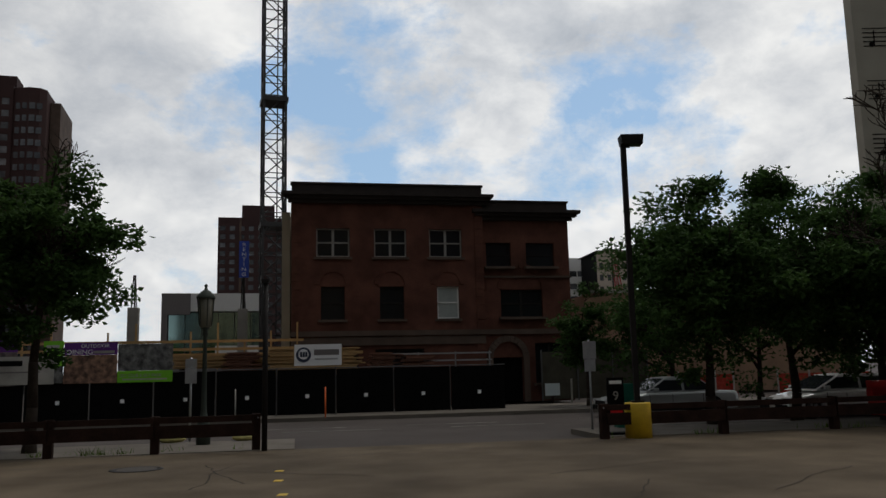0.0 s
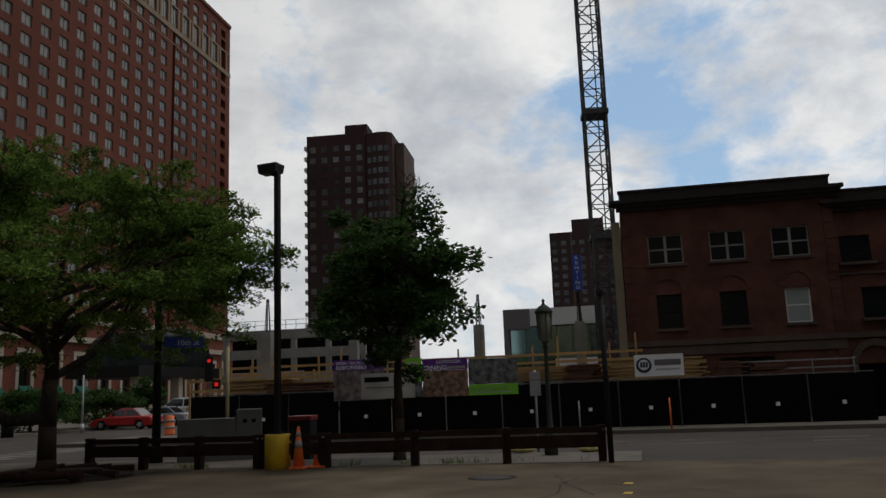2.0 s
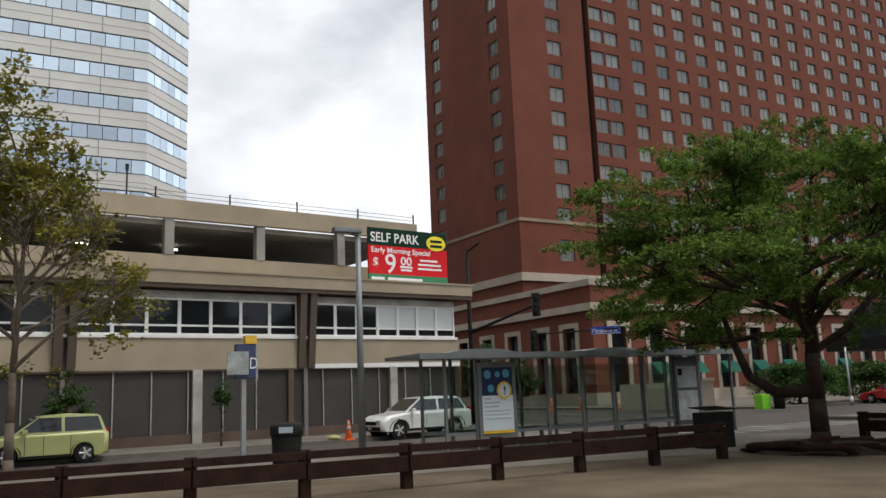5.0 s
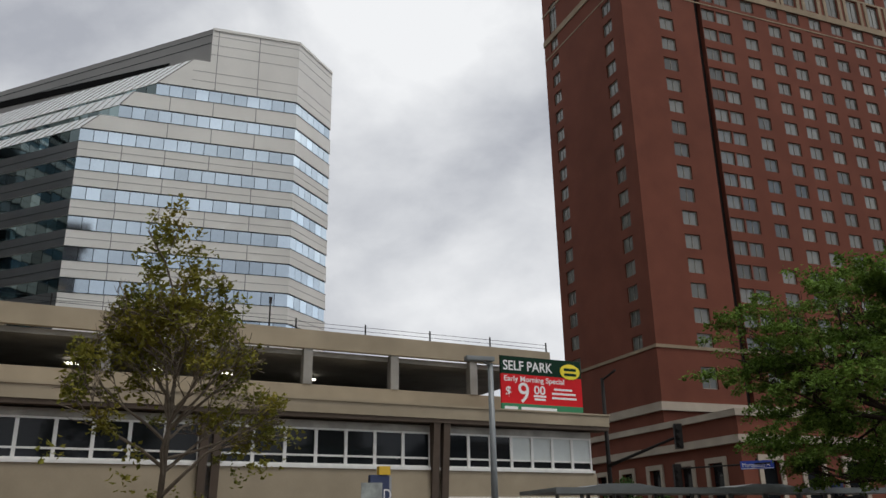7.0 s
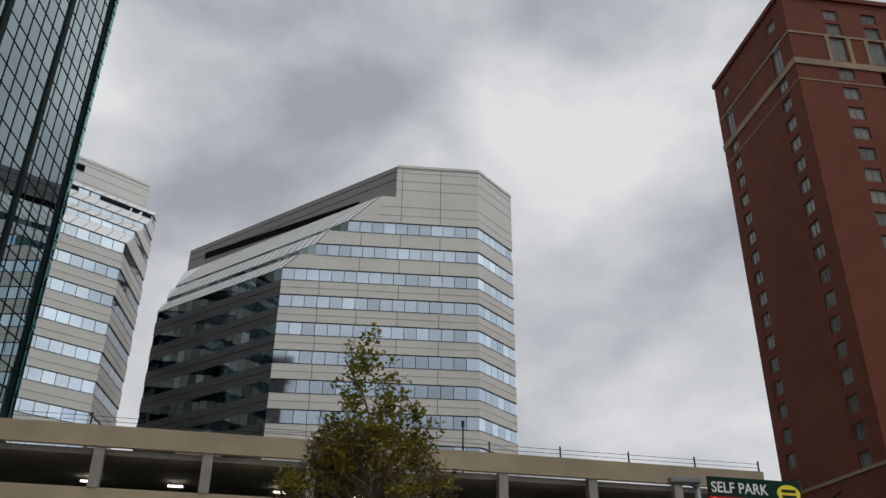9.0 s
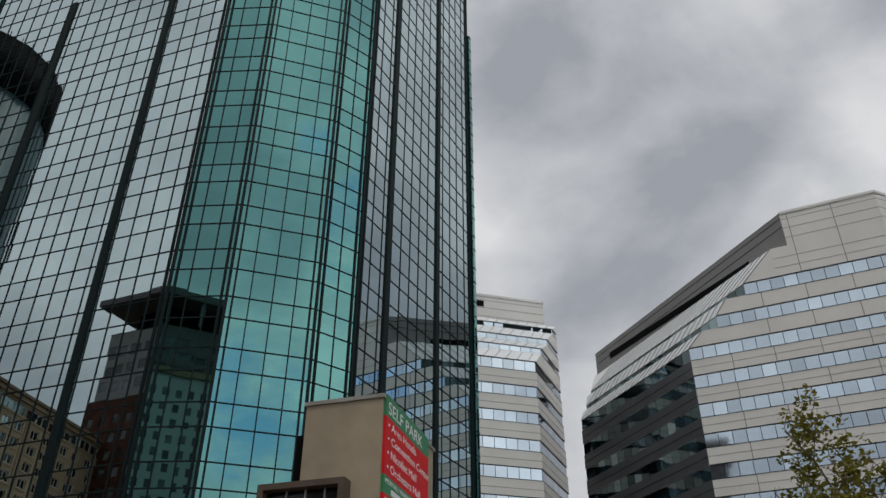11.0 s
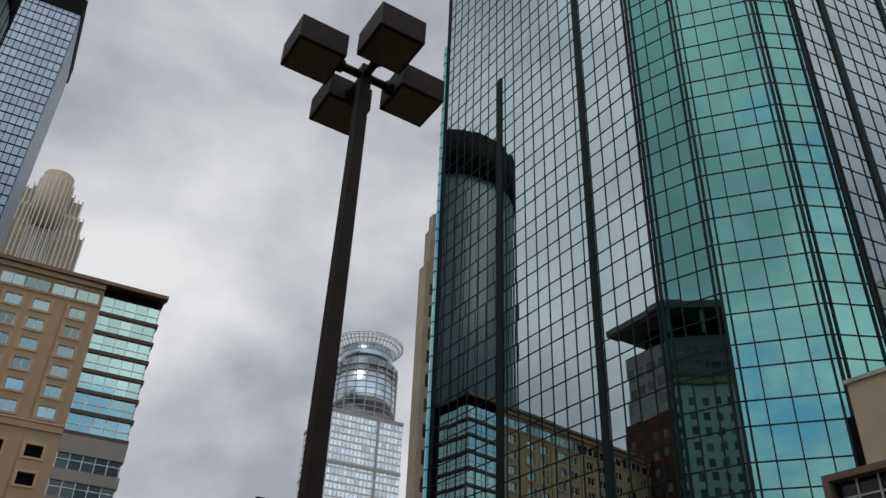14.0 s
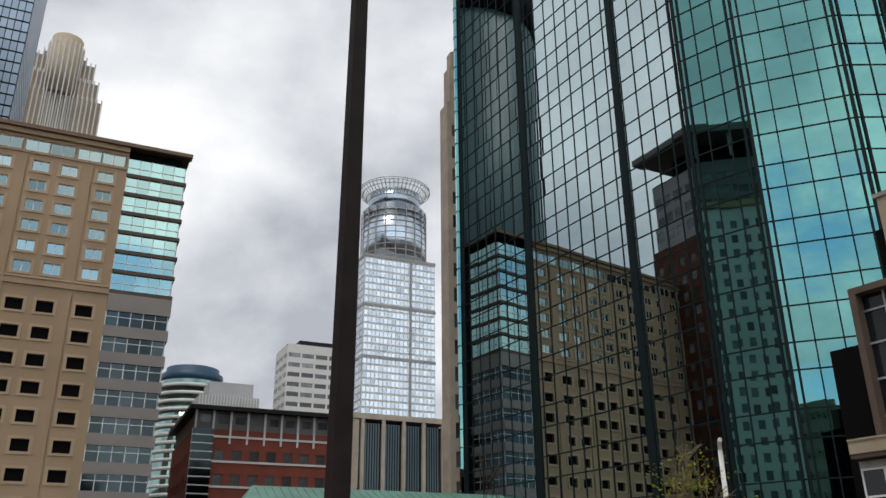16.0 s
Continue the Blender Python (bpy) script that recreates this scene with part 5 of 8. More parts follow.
def skyline():
    # the crown-ringed tower: a gridded box with a drum and a ring of ribs
    D = 420
    c = polar(168.3, D)
    o = thing("ring_crowned_tower", (c[0], c[1], 0), 190, "tall silver glass tower with round drum and open ring crown", "building")
    k = D / 420
    zbox, zdr = 161.0, 201.5
    w0, w1 = -23.0, 16.5
    part("box_core", boxes((w0, w1, -12, 30, 0, zbox)), "white_stone", o)
    pane = unit_pane("window_pane", ["pale_glass"])
    ps = []
    n, m = 18, 44
    for i in range(n):
        for j in range(m):
            x = w0 + 0.3 + i * (w1 - w0 - 0.3) / n
            ps.append(pose(x, -12.15, 4 + j * 3.55) @ Matrix.Diagonal(((w1 - w0) / n * 0.82, 1, 2.5, 1)))
    for i in range(10):
        for j in range(m):
            ps.append(pose(w0 - 0.15, 29 - i * 4.1, 4 + j * 3.55, 0, 0, -90) @ Matrix.Diagonal((3.4, 1, 2.5, 1)))
    random.shuffle(ps)
    repeat("window_pane", pane, ps, o, 120)
    for z in (zbox, zbox - 27, zbox - 54):
        part("floor_band", boxes((w0 - 0.3, w1 + 0.3, -12.4, 30, z - 1.0, z + 0.6)), "grey_stone", o)
    part("upright_seam", boxes((2.0, 3.2, -12.5, -12.0, 0, zbox)), "grey_stone", o)
    bm = bmesh.new()
    lathe(bm, [(18.0, zbox), (18.0, zdr - 6.5), (17.2, zdr - 6.5), (17.2, zdr - 5.5)], 40, centre=(0.5, 8))
    part("drum", bm, "pale_glass", o)
    bm = bmesh.new()
    lathe(bm, [(14.5, zdr - 5.5), (14.5, zdr + 5), (12.5, zdr + 5)], 32, centre=(0.5, 8))
    part("upper_drum", bm, "pale_glass", o)
    for z in [zbox + 3.4 * i for i in range(1, 10)]:
        bm = bmesh.new()
        lathe(bm, [(18.05, z), (18.15, z), (18.15, z + 0.5), (18.05, z + 0.5)], 40, centre=(0.5, 8))
        part("floor_ring", bm, "grey_stone", o)
    for i in range(20):
        a = 2 * math.pi * i / 20
        bm = bmesh.new()
        rod(bm, (0.5 + 18.1 * math.cos(a), 8 + 18.1 * math.sin(a), zbox), (0.5 + 18.1 * math.cos(a), 8 + 18.1 * math.sin(a), zdr - 6.5), 0.28, sides=5)
        part("rib", bm, "grey_stone", o)
    # ring crown of slanted ribs
    for i in range(48):
        a = 2 * math.pi * i / 48
        ca, sa = math.cos(a), math.sin(a)
        bm = bmesh.new()
        rod(bm, (0.5 + 13.5 * ca, 8 + 13.5 * sa, zdr + 0.5), (0.5 + 20 * ca, 8 + 20 * sa, zdr + 8.5), 0.26, sides=5)
        part("crown_rib", bm, "pale_frame", o)
    for r, z in ((16, zdr + 3.5), (18, zdr + 6), (20, zdr + 8.5), (20, zdr + 7.2)):
        for i in range(48):
            a0, a1 = 2 * math.pi * i / 48, 2 * math.pi * (i + 1) / 48
            if i == 0:
                bm = bmesh.new()
            rod(bm, (0.5 + r * math.cos(a0), 8 + r * math.sin(a0), z), (0.5 + r * math.cos(a1), 8 + r * math.sin(a1), z), 0.28, sides=5)
        part("crown_hoop", bm, "pale_frame", o)

    # stepped deco tower
    D = 370
    c = polar(-166.6, D)
    o = thing("stepped_deco_tower", (c[0], c[1], 0), 194, "far stepped buff stone tower with pale upright ribs", "building")
    for i, (hw, z0, z1) in enumerate(((18.0, 0, 205), (15.6, 205, 215), (13.0, 215, 225), (9.0, 225, 229))):
        part("stage", boxes((-hw, hw, -hw * 0.7, hw * 0.7, z0, z1)), "deco_stone", o)
        n = int(hw * 2 / 1.9)
        for k in range(n + 1):
            x = -hw + k * 2 * hw / n
            part("rib", boxes((x - 0.3, x + 0.3, -hw * 0.7 - 0.5, -hw * 0.7, max(z0, 150), z1 + 1.4)), "white_stone", o)
    bm = bmesh.new()
    lathe(bm, [(7.4, 205), (7.4, 231), (6.7, 231), (6.7, 236), (5.0, 236)], 28, centre=(0, -8))
    part("round_stage", bm, "deco_stone", o)
    for i in range(22):
        a = 2 * math.pi * i / 22
        bm = bmesh.new()
        rod(bm, (7.5 * math.cos(a), -8 + 7.5 * math.sin(a), 160), (7.5 * math.cos(a), -8 + 7.5 * math.sin(a), 232.5), 0.35, sides=5)
        part("rib", bm, "white_stone", o)

    # dark blue glass slab at the left of the last view
    D = 250
    c = Vector(polar(-163.95, D))
    o = thing("blue_glass_tower", tuple(c), 190, "very tall blue-grey glass tower with fine uprights", "building")
    part("core", boxes((-50, -0.3, 0.2, 40, 0, 240)), "mullion", o)
    pane = unit_pane("window_pane", ["blue_glass"])
    ps = [pose(-50 + 2.0 * i, -0.02, 60 + 3.8 * j) @ Matrix.Diagonal((1.75, 1, 3.2, 1)) for i in range(25) for j in range(46)]
    ps += [pose(0.0, 0.4 + 2 * i, 60 + 3.8 * j, 0, 0, 90) @ Matrix.Diagonal((1.75, 1, 3.2, 1)) for i in range(18) for j in range(46)]
    ps.sort(key=lambda m: (-m.translation.x, abs(m.translation.z - 140)))
    repeat("window_pane", pane, ps, o, 200)
    part("dark_crown", boxes((-50, 0.3, -0.3, 40, 233, 241)), "black", o)

    # white slab
    o = slab_tower("white_office_slab", "far white office tower with dark ribbon windows", polar(175.9, 350), 190, 24, 20, 98, "white_stone", "far_glass", 4, 22, 4, (0.86, 0.45), keep=100, left=True)
    part("roof_plant", boxes((6, 22, 4, 16, 98, 101)), "dark_metal", o)
    # round-topped green glass block and a grey one
    c = polar(-177.9, 400)
    o = thing("round_glass_block", tuple(c), 0, "far rounded glass office block with a dark blue cap", "building")
    bm = bmesh.new()
    lathe(bm, [(14.5, 0), (14.5, 89), (13.2, 89), (13.2, 92.5), (12.0, 92.5), (11.5, 96)], 32)
    part("drum", bm, ["green_glass"], o)
    for i in range(22):
        bm = bmesh.new()
        lathe(bm, [(14.6, 8 + 3.7 * i), (14.8, 8 + 3.7 * i), (14.8, 9.5 + 3.7 * i), (14.6, 9.5 + 3.7 * i)], 32)
        part("floor_ring", bm, "white_stone", o)
    bm = bmesh.new()
    lathe(bm, [(14.0, 89.2), (14.0, 93), (12.2, 93.2), (12.0, 96)], 32)
    part("cap", bm, "cap_blue", o)
    o = thing("grey_plant_block", polar(179.3, 330), 190, "far pale grey block with a louvred top", "building")
    part("body", boxes((-13, 10, 0, 20, 0, 70)), "grey_light", o)
    part("upper", boxes((-9, 8, 3, 17, 70, 76)), "grey_light", o)
    for i in range(20):
        part("louvre", boxes((-13 + 1.15 * i, -12.6 + 1.15 * i, -0.3, 0, 62, 70)), "white_stone", o)

    # red brick offices
    D = 150
    o = slab_tower("red_brick_offices", "red brick offices with square dark windows and dark eaves storey", polar(-178.4, D), 189, 27, 30, 27, "office_brick", "far_glass", 9, 6, 1.5, (0.55, 0.5), keep=120, left=True)
    part("roof_overhang", boxes((-1.2, 27.5, -1.2, 30, 30.2, 30.9)), "dark_metal", o)
    part("attic", boxes((0.3, 27, 0.4, 29, 27, 30.2)), "grey_panel", o)
    for i in range(9):
        part("attic_window", boxes((0.9 + 3.0 * i, 2.6 + 3.0 * i, 0.3, 0.4, 28.1, 29.4)), "far_glass", o)
        part("attic_post", boxes((-0.1 + 3.0 * i, 0.25 + 3.0 * i, -0.1, 0.4, 24.6, 30.2)), "white_stone", o)
    for z in (4.6, 8.8, 13.0, 17.2, 21.4, 25.6):
        part("sill_band", boxes((0.02, 27, -0.12, 0.0, z, z + 0.35)), "white_stone", o)
    part("corner_glass", boxes((-0.4, 3.2, -0.4, -0.05, 0, 27)), "bay_glass", o)
    for z in [2.0 + 1.4 * i for i in range(18)]:
        part("corner_rail", boxes((-0.45, 3.25, -0.5, -0.4, z, z + 0.18)), "white_stone", o)

    # dark glass block with pale uprights
    D = 230
    o = thing("dark_glass_block", polar(171.6, D), 190, "dark glass office block with pale concrete uprights", "building")
    part("body", boxes((0, 30, 0.5, 30, 0, 43.5)), "bay_glass", o)
    for i in range(5):
        part("upright", boxes((4.0 + 6.1 * i, 5.0 + 6.1 * i, -0.4, 0.5, 0, 44.5)), "limestone", o)
    for i in range(34):
        part("fin", boxes((4.5 + 0.75 * i, 4.6 + 0.75 * i, 0.3, 0.5, 0, 43.5)), "black", o)
    part("cap", boxes((-0.2, 30, -0.5, 30, 44.5, 46)), "limestone", o)
    part("side_wing", boxes((-0.5, 3.4, -0.2, 20, 0, 44.4)), "limestone", o)

    # buff stone tower whose edge stands behind the glass tower
    le = GT_LE
    o = thing("buff_stone_tower", (le.x + 3.0, le.y - 14.0, 0), 190, "tall buff stone tower half hidden by the glass tower", "building")
    a = Vector(polar(164.55, 96))
    o.matrix_world = pose(a.x, a.y, 0, 0, 0, 190)
    hs = [(0.7 + 2.6 * c, 1.7 + 2.6 * c, 4 + 3.3 * r, 5.8 + 3.3 * r) for c in range(2) for r in range(17)]
    bm = bmesh.new()
    panel_with_holes(bm, 0, 9, 0, 62, 0, 0.5, hs)
    part("front_wall", bm, "limestone", o)
    pane = unit_pane("window_pane", ["far_glass"])
    repeat("window_pane", pane, [pose(x0, 0.2, z0) @ Matrix.Diagonal((1.0, 1, 1.8, 1)) for x0, _, z0, _ in hs], o, 100)
    part("core", boxes((0.1, 9, 0.5, 2.4, 0, 61.8)), "limestone", o)
    part("upper_stage", boxes((0.7, 9, 0.6, 2.4, 62, 68)), "limestone", o)
    part("upper_stage", boxes((1.2, 9, 1.0, 2.4, 68, 71)), "limestone", o)

    # green sheet roof in the foreground of the last view
    o = thing("green_roof_pavilion", polar(178.4, 62), 190, "low pavilion with a green sheet-metal roof", "building")
    bm = bmesh.new()
    vs = [bm.verts.new(p) for p in ((0, 0, 6.6), (40, 0, 6.6), (40, 7, 9.0), (2.4, 7, 9.0), (0, 0, 6.2), (40, 0, 6.2), (0.2, 7, 6.2), (40, 7, 6.2))]
    for f in ((0, 1, 2, 3), (4, 5, 1, 0), (4, 0, 3, 6), (6, 3, 2, 7), (5, 7, 2, 1), (4, 6, 7, 5)):
        bm.faces.new([vs[i] for i in f])
    bmesh.ops.recalc_face_normals(bm, faces=bm.faces)
    part("roof", bm, "copper_green", o)
    for i in range(56):
        bm = bmesh.new()
        rod(bm, (2.0 + 0.65 * i, -0.01, 6.64), (2.6 + 0.65 * i, 6.98, 9.03), 0.03, sides=4)
        part("seam", bm, "copper_green", o)
    part("wall", boxes((1, 39, 1.2, 6.5, 0, 6.2)), "beige", o)


M["pale_frame"] = material("pale_frame", (0.5, 0.55, 0.55), 0.5, 0.2, 0.05, 1, 10, 0)
M["deco_stone"] = material("deco_stone", (0.36, 0.30, 0.22), 0.8, 0, 0.15, 0.08, 1.0, 0.0, stain=0.2)
M["cap_blue"] = material("cap_blue", (0.02, 0.06, 0.11), 0.5, 0, 0.05, 1, 10, 0)
M["grey_light"] = material("grey_light", (0.4, 0.4, 0.4), 0.7, 0, 0.06, 0.2, 4, 0)
M["office_brick"] = material("office_brick", (0.20, 0.06, 0.04), 0.85, 0, 0.1, 0.3, 6, 0.1)
M["copper_green"] = material("copper_green", (0.10, 0.22, 0.17), 0.6, 0.0, 0.12, 0.8, 10, 0.05, stain=0.2)
skyline()

# ---- towers behind the camera, seen only in the mirror glass ----
o = thing("round_dark_tower", (87, -172, 0), 0, "tall dark round glass tower with a toothed crown", "building")
bm = bmesh.new()
lathe(bm, [(21, 0), (21, 164)], 40)
part("shaft", bm, "ids_glass", o)
bm = bmesh.new()
lathe(bm, [(20.6, 164), (21.5, 164.2), (21.5, 182), (20, 182)], 40)
part("crown", bm, "black", o)
for i in range(40):
    a = 2 * math.pi * i / 40
    bm = bmesh.new()
    rod(bm, (21.6 * math.cos(a), 21.6 * math.sin(a), 0), (21.6 * math.cos(a), 21.6 * math.sin(a), 183.5), 0.13, sides=5)
    part("fin", bm, "mullion", o)
o = slab_tower("grey_mirror_tower", "grey concrete tower under construction with an overhanging top floor", (103, -79, 0), 200, 30, 22, 90, "grey_stone", "far_glass", 9, 20, 3, (0.7, 0.55), keep=80)
part("overhang", boxes((-4, 34, -4, 24, 96, 97.5)), "grey_panel", o)
part("top_storey", boxes((3, 27, 3, 18, 90, 96)), "black", o)
for x in (-2, 6, 14, 22, 30):
    part("top_column", boxes((x, x + 0.8, -2.5, -1.7, 90, 96)), "grey_stone", o)
o = slab_tower("brown_mirror_tower", "brown brick tower block with small windows", (65, -69, 0), 200, 22, 20, 60, "brown_brick", "far_glass", 8, 17, 3, (0.45, 0.5), keep=80)

o = slab_tower("buff_mirror_tower", "tall buff stone block with rows of square windows", (83, -19, 0), -90, 24, 20, 77, "white_stone", "far_glass", 9, 22, 3, (0.5, 0.55), keep=80)
part("cornice", boxes((-0.6, 24.6, -0.6, 20, 77.02, 78.4)), "beige", o)
o = slab_tower("dark_mirror_tower", "dark banded office tower with an overhanging roof slab", (101, -13, 0), -90, 34, 24, 98, "grey_panel", "far_glass", 8, 26, 3, (0.85, 0.5), keep=80)
part("roof_slab", boxes((-3, 37, -4, 24, 104, 106)), "grey_panel", o)
part("set_back_storey", boxes((3, 31, 3, 20, 98.05, 104)), "black", o)
for x in (-1, 7, 15, 23, 31, 35):
    part("roof_column", boxes((x, x + 0.8, -2.5, -1.7, 98.05, 104)), "grey_stone", o)

# ---- trees ----
def tree(name, label, at, height, spread, trunk_h, trunk_r, leaf_mat, bark, seed, leaves=9000, leaf=0.13, flat=0.8, lean=(0, 0), limbs=7, droop=0.0, gaps=0.35, turn=0.0, bare=False, group="street trees", sky_tips=0.0, twig_r=0.012, layers=0.0, clumps=130, puff=0.2, squash=0.5, shift=(0, 0), plume=0.0, cone=False):
    """A tapered trunk, limbs that fork three times, and a crown of small leaves in clumps at the twig ends."""
    rnd = random.Random(seed)
    o = thing(name, at, turn, label, "tree", group)
    bm = bmesh.new()
    tips = []

    crown_h = height - trunk_h
    centre = Vector((lean[0] + shift[0], lean[1] + shift[1], trunk_h + crown_h * 0.47))

    def outside(p):
        v = p - centre
        if cone:
            h = (p.z - trunk_h) / crown_h
            return max(h, math.hypot(p.x - lean[0], p.y - lean[1]) / max(0.1, spread * (1.02 - 0.85 * h)))
        return math.sqrt((v.x / spread) ** 2 + (v.y / spread) ** 2 + (v.z / (crown_h * 0.53)) ** 2)

    def limb(p, d, length, r, depth):
        q = Vector(p)
        dd = Vector(d).normalized()
        for i in range(3):
            bend = Vector((rnd.uniform(-1, 1), rnd.uniform(-1, 1), rnd.uniform(-0.5, 0.6))) * 0.3
            dd = (dd + bend).normalized()
            e = q + dd * length / 3
            if outside(e) > (1.15 if bare else 1.0):
                tips.append((q, depth))
                return
            r1 = max(twig_r * 0.6, r * (1 - 0.45 * (i + 1) / 3))
            rod(bm, q, e, max(twig_r * 0.6, r * (1 - 0.45 * i / 3)), r1, 6 if depth < 2 else 4, cap=False)
            if depth >= 1:
                tips.append((e, depth))
            if depth < 3 and (i > 0 or depth > 0):
                for _ in range(2 if depth < 2 else 1):
                    side = Vector((rnd.uniform(-1, 1), rnd.uniform(-1, 1), rnd.uniform(-0.35 - droop, 0.6)))
                    limb(e, (dd + side * 0.95), length * rnd.uniform(0.45, 0.66), max(twig_r, r1 * 0.6), depth + 1)
            q = e
        tips.append((q, depth))

    top = Vector((lean[0], lean[1], trunk_h))
    mid = top * 0.5 + Vector((rnd.uniform(-0.05, 0.05), rnd.uniform(-0.05, 0.05), 0))
    rod(bm, (0, 0, -0.1), (mid.x * 0.3, mid.y * 0.3, 0.35), trunk_r * 1.45, trunk_r * 1.02, 10)
    rod(bm, (mid.x * 0.3, mid.y * 0.3, 0.33), mid, trunk_r * 1.02, trunk_r * 0.95, 10)
    rod(bm, mid, top, trunk_r * 0.95, trunk_r * 0.8, 10)
    leader = top + Vector((rnd.uniform(-0.2, 0.2), rnd.uniform(-0.2, 0.2), crown_h * 0.55))
    rod(bm, top, leader, trunk_r * 0.75, trunk_r * 0.3, 8)
    for i in range(limbs):
        a = 2 * math.pi * (i + rnd.uniform(-0.3, 0.3)) / limbs
        f = rnd.uniform(0.0, 0.85)
        base = top.lerp(leader, f)
        rise = rnd.uniform(0.15, 0.75) if flat < 0.7 else rnd.uniform(0.35, 1.1)
        limb(base, (math.cos(a), math.sin(a), rise), spread * (0.62 - 0.22 * f), trunk_r * (0.5 - 0.2 * f), 0)
    limb(leader, (0, 0, 1), crown_h * 0.36, trunk_r * 0.3, 0)
    part("trunk", bm, bark, o)
    if bare and not leaves:
        return o
    # clumps: at the twig ends, and more over the outline; each a loose flat spray of leaves
    rim = [p for p, depth in tips if depth >= 2]
    rnd.shuffle(rim)
    rim = rim[:clumps]
    while len(rim) < clumps * 1.55:
        v = Vector((rnd.gauss(0, 1), rnd.gauss(0, 1), rnd.gauss(0, 1))).normalized()
        k = rnd.uniform(0.4, 1.0)
        p = centre + Vector((v.x * spread * k, v.y * spread * k, v.z * crown_h * 0.52 * k))
        if cone:
            h, b = rnd.random() ** 0.85, rnd.uniform(0, 2 * math.pi)
            w = spread * (1.0 - 0.84 * h) * rnd.uniform(0.3, 1.0)
            p = Vector((lean[0] + w * math.cos(b), lean[1] + w * math.sin(b), trunk_h + crown_h * h))
        if plume:
            # broad low dome: the underside is flatter than the top
            p.z = centre.z - 0.35 + v.z * crown_h * k * (0.58 if v.z > 0 else 0.34)
        if layers:
            p.z = round(p.z / layers) * layers + rnd.gauss(0, 0.1)
        rim.append(p)
    fine = 4.5 if plume else 1.7
    rim = [p for p in rim if noise.noise(p * (fine / spread) + Vector((seed, 0, 0))) > -gaps]
    per = max(3, leaves // len(rim))
    g = np.random.RandomState(seed)
    size = g.uniform(0.6, 1.35, (len(rim), 1))
    cen = np.repeat(np.array([p[:] for p in rim]), per, axis=0)
    size = np.repeat(size, per, axis=0)
    n = len(cen)
    r = spread * puff
    ball = g.normal(0, 1, (n, 3))
    ball /= np.linalg.norm(ball, axis=1)[:, None]
    pos = cen + ball * g.uniform(0.15, 1.0, (n, 1)) ** 0.6 * size * np.array([r, r, r * squash])
    if plume:
        # long flat sprays that reach outwards from each twig end
        out = np.array([((p - centre) * Vector((1, 1, 0.25)))[:] for p in rim]) + g.normal(0, 1.3, (len(rim), 3)) * np.array([1, 1, 0.12])
        out /= np.linalg.norm(out, axis=1)[:, None]
        out = np.repeat(out, per, axis=0)
        side = np.cross(out, np.array([0, 0, 1.0]))
        side /= np.linalg.norm(side, axis=1)[:, None]
        u = g.uniform(-0.45, 1.0, (n, 1))
        pos = cen + out * u * plume * size + side * g.normal(0, 0.3, (n, 1)) * (1.1 - u) * plume * size
        pos[:, 2:] += g.normal(0, 0.075, (n, 1)) * plume - 0.16 * plume * np.maximum(u, 0) ** 2
    ax = g.normal(0, 1, (n, 3)) * np.array([1, 1, 0.55]) + np.array([0, 0, -0.25])
    ax /= np.linalg.norm(ax, axis=1)[:, None]
    bx = np.cross(ax, g.normal(0, 0.45, (n, 3)) + np.array([0, 0, 1.0]))
    bx /= np.linalg.norm(bx, axis=1)[:, None]
    s = leaf * g.uniform(0.6, 1.35, (n, 1))
    fold = np.cross(ax, bx) * s * 0.18
    v0, v1, v2, v3 = pos, pos + ax * s * 0.55 + bx * s * 0.33 + fold, pos + ax * s, pos + ax * s * 0.55 - bx * s * 0.33 + fold
    verts = np.stack([v0, v1, v2, v3], axis=1).reshape(-1, 3)
    idx = np.arange(n * 4).reshape(-1, 4)
    faces = np.concatenate([idx[:, [0, 1, 2]], idx[:, [0, 2, 3]]]).tolist()
    me = bpy.data.meshes.new("crown")
    me.from_pydata(verts.tolist(), [], faces)
    me.materials.append(M[leaf_mat])
    cr = new("crown", me)
    cr.parent = o
    return o


LOCUST = polar(48.3, 22.5)
tree("locust_tree", "wide honey locust with feathery green leaves and a dark forked trunk", LOCUST, 7.8, 6.2, 2.25, 0.22, "leaf_locust", "bark", 14, leaves=120000, leaf=0.1, flat=0.5, limbs=15, shift=(-0.3, -0.25), gaps=0.1, clumps=860, plume=0.7)
bm = bmesh.new()
rod(bm, (0, 0, 1.35), (-0.75, -0.55, 1.3), 0.16, 0.14, 8)
rod(bm, (-0.73, -0.53, 1.3), (-1.25, -0.95, 1.75), 0.14, 0.12, 8)
rod(bm, (-1.24, -0.94, 1.74), (-1.45, -1.1, 2.5), 0.12, 0.10, 8)
rod(bm, (-1.45, -1.1, 2.48), (-1.75, -1.2, 3.4), 0.10, 0.06, 8)
low = part("low_limb", bm, "bark", bpy.data.objects["locust_tree"])

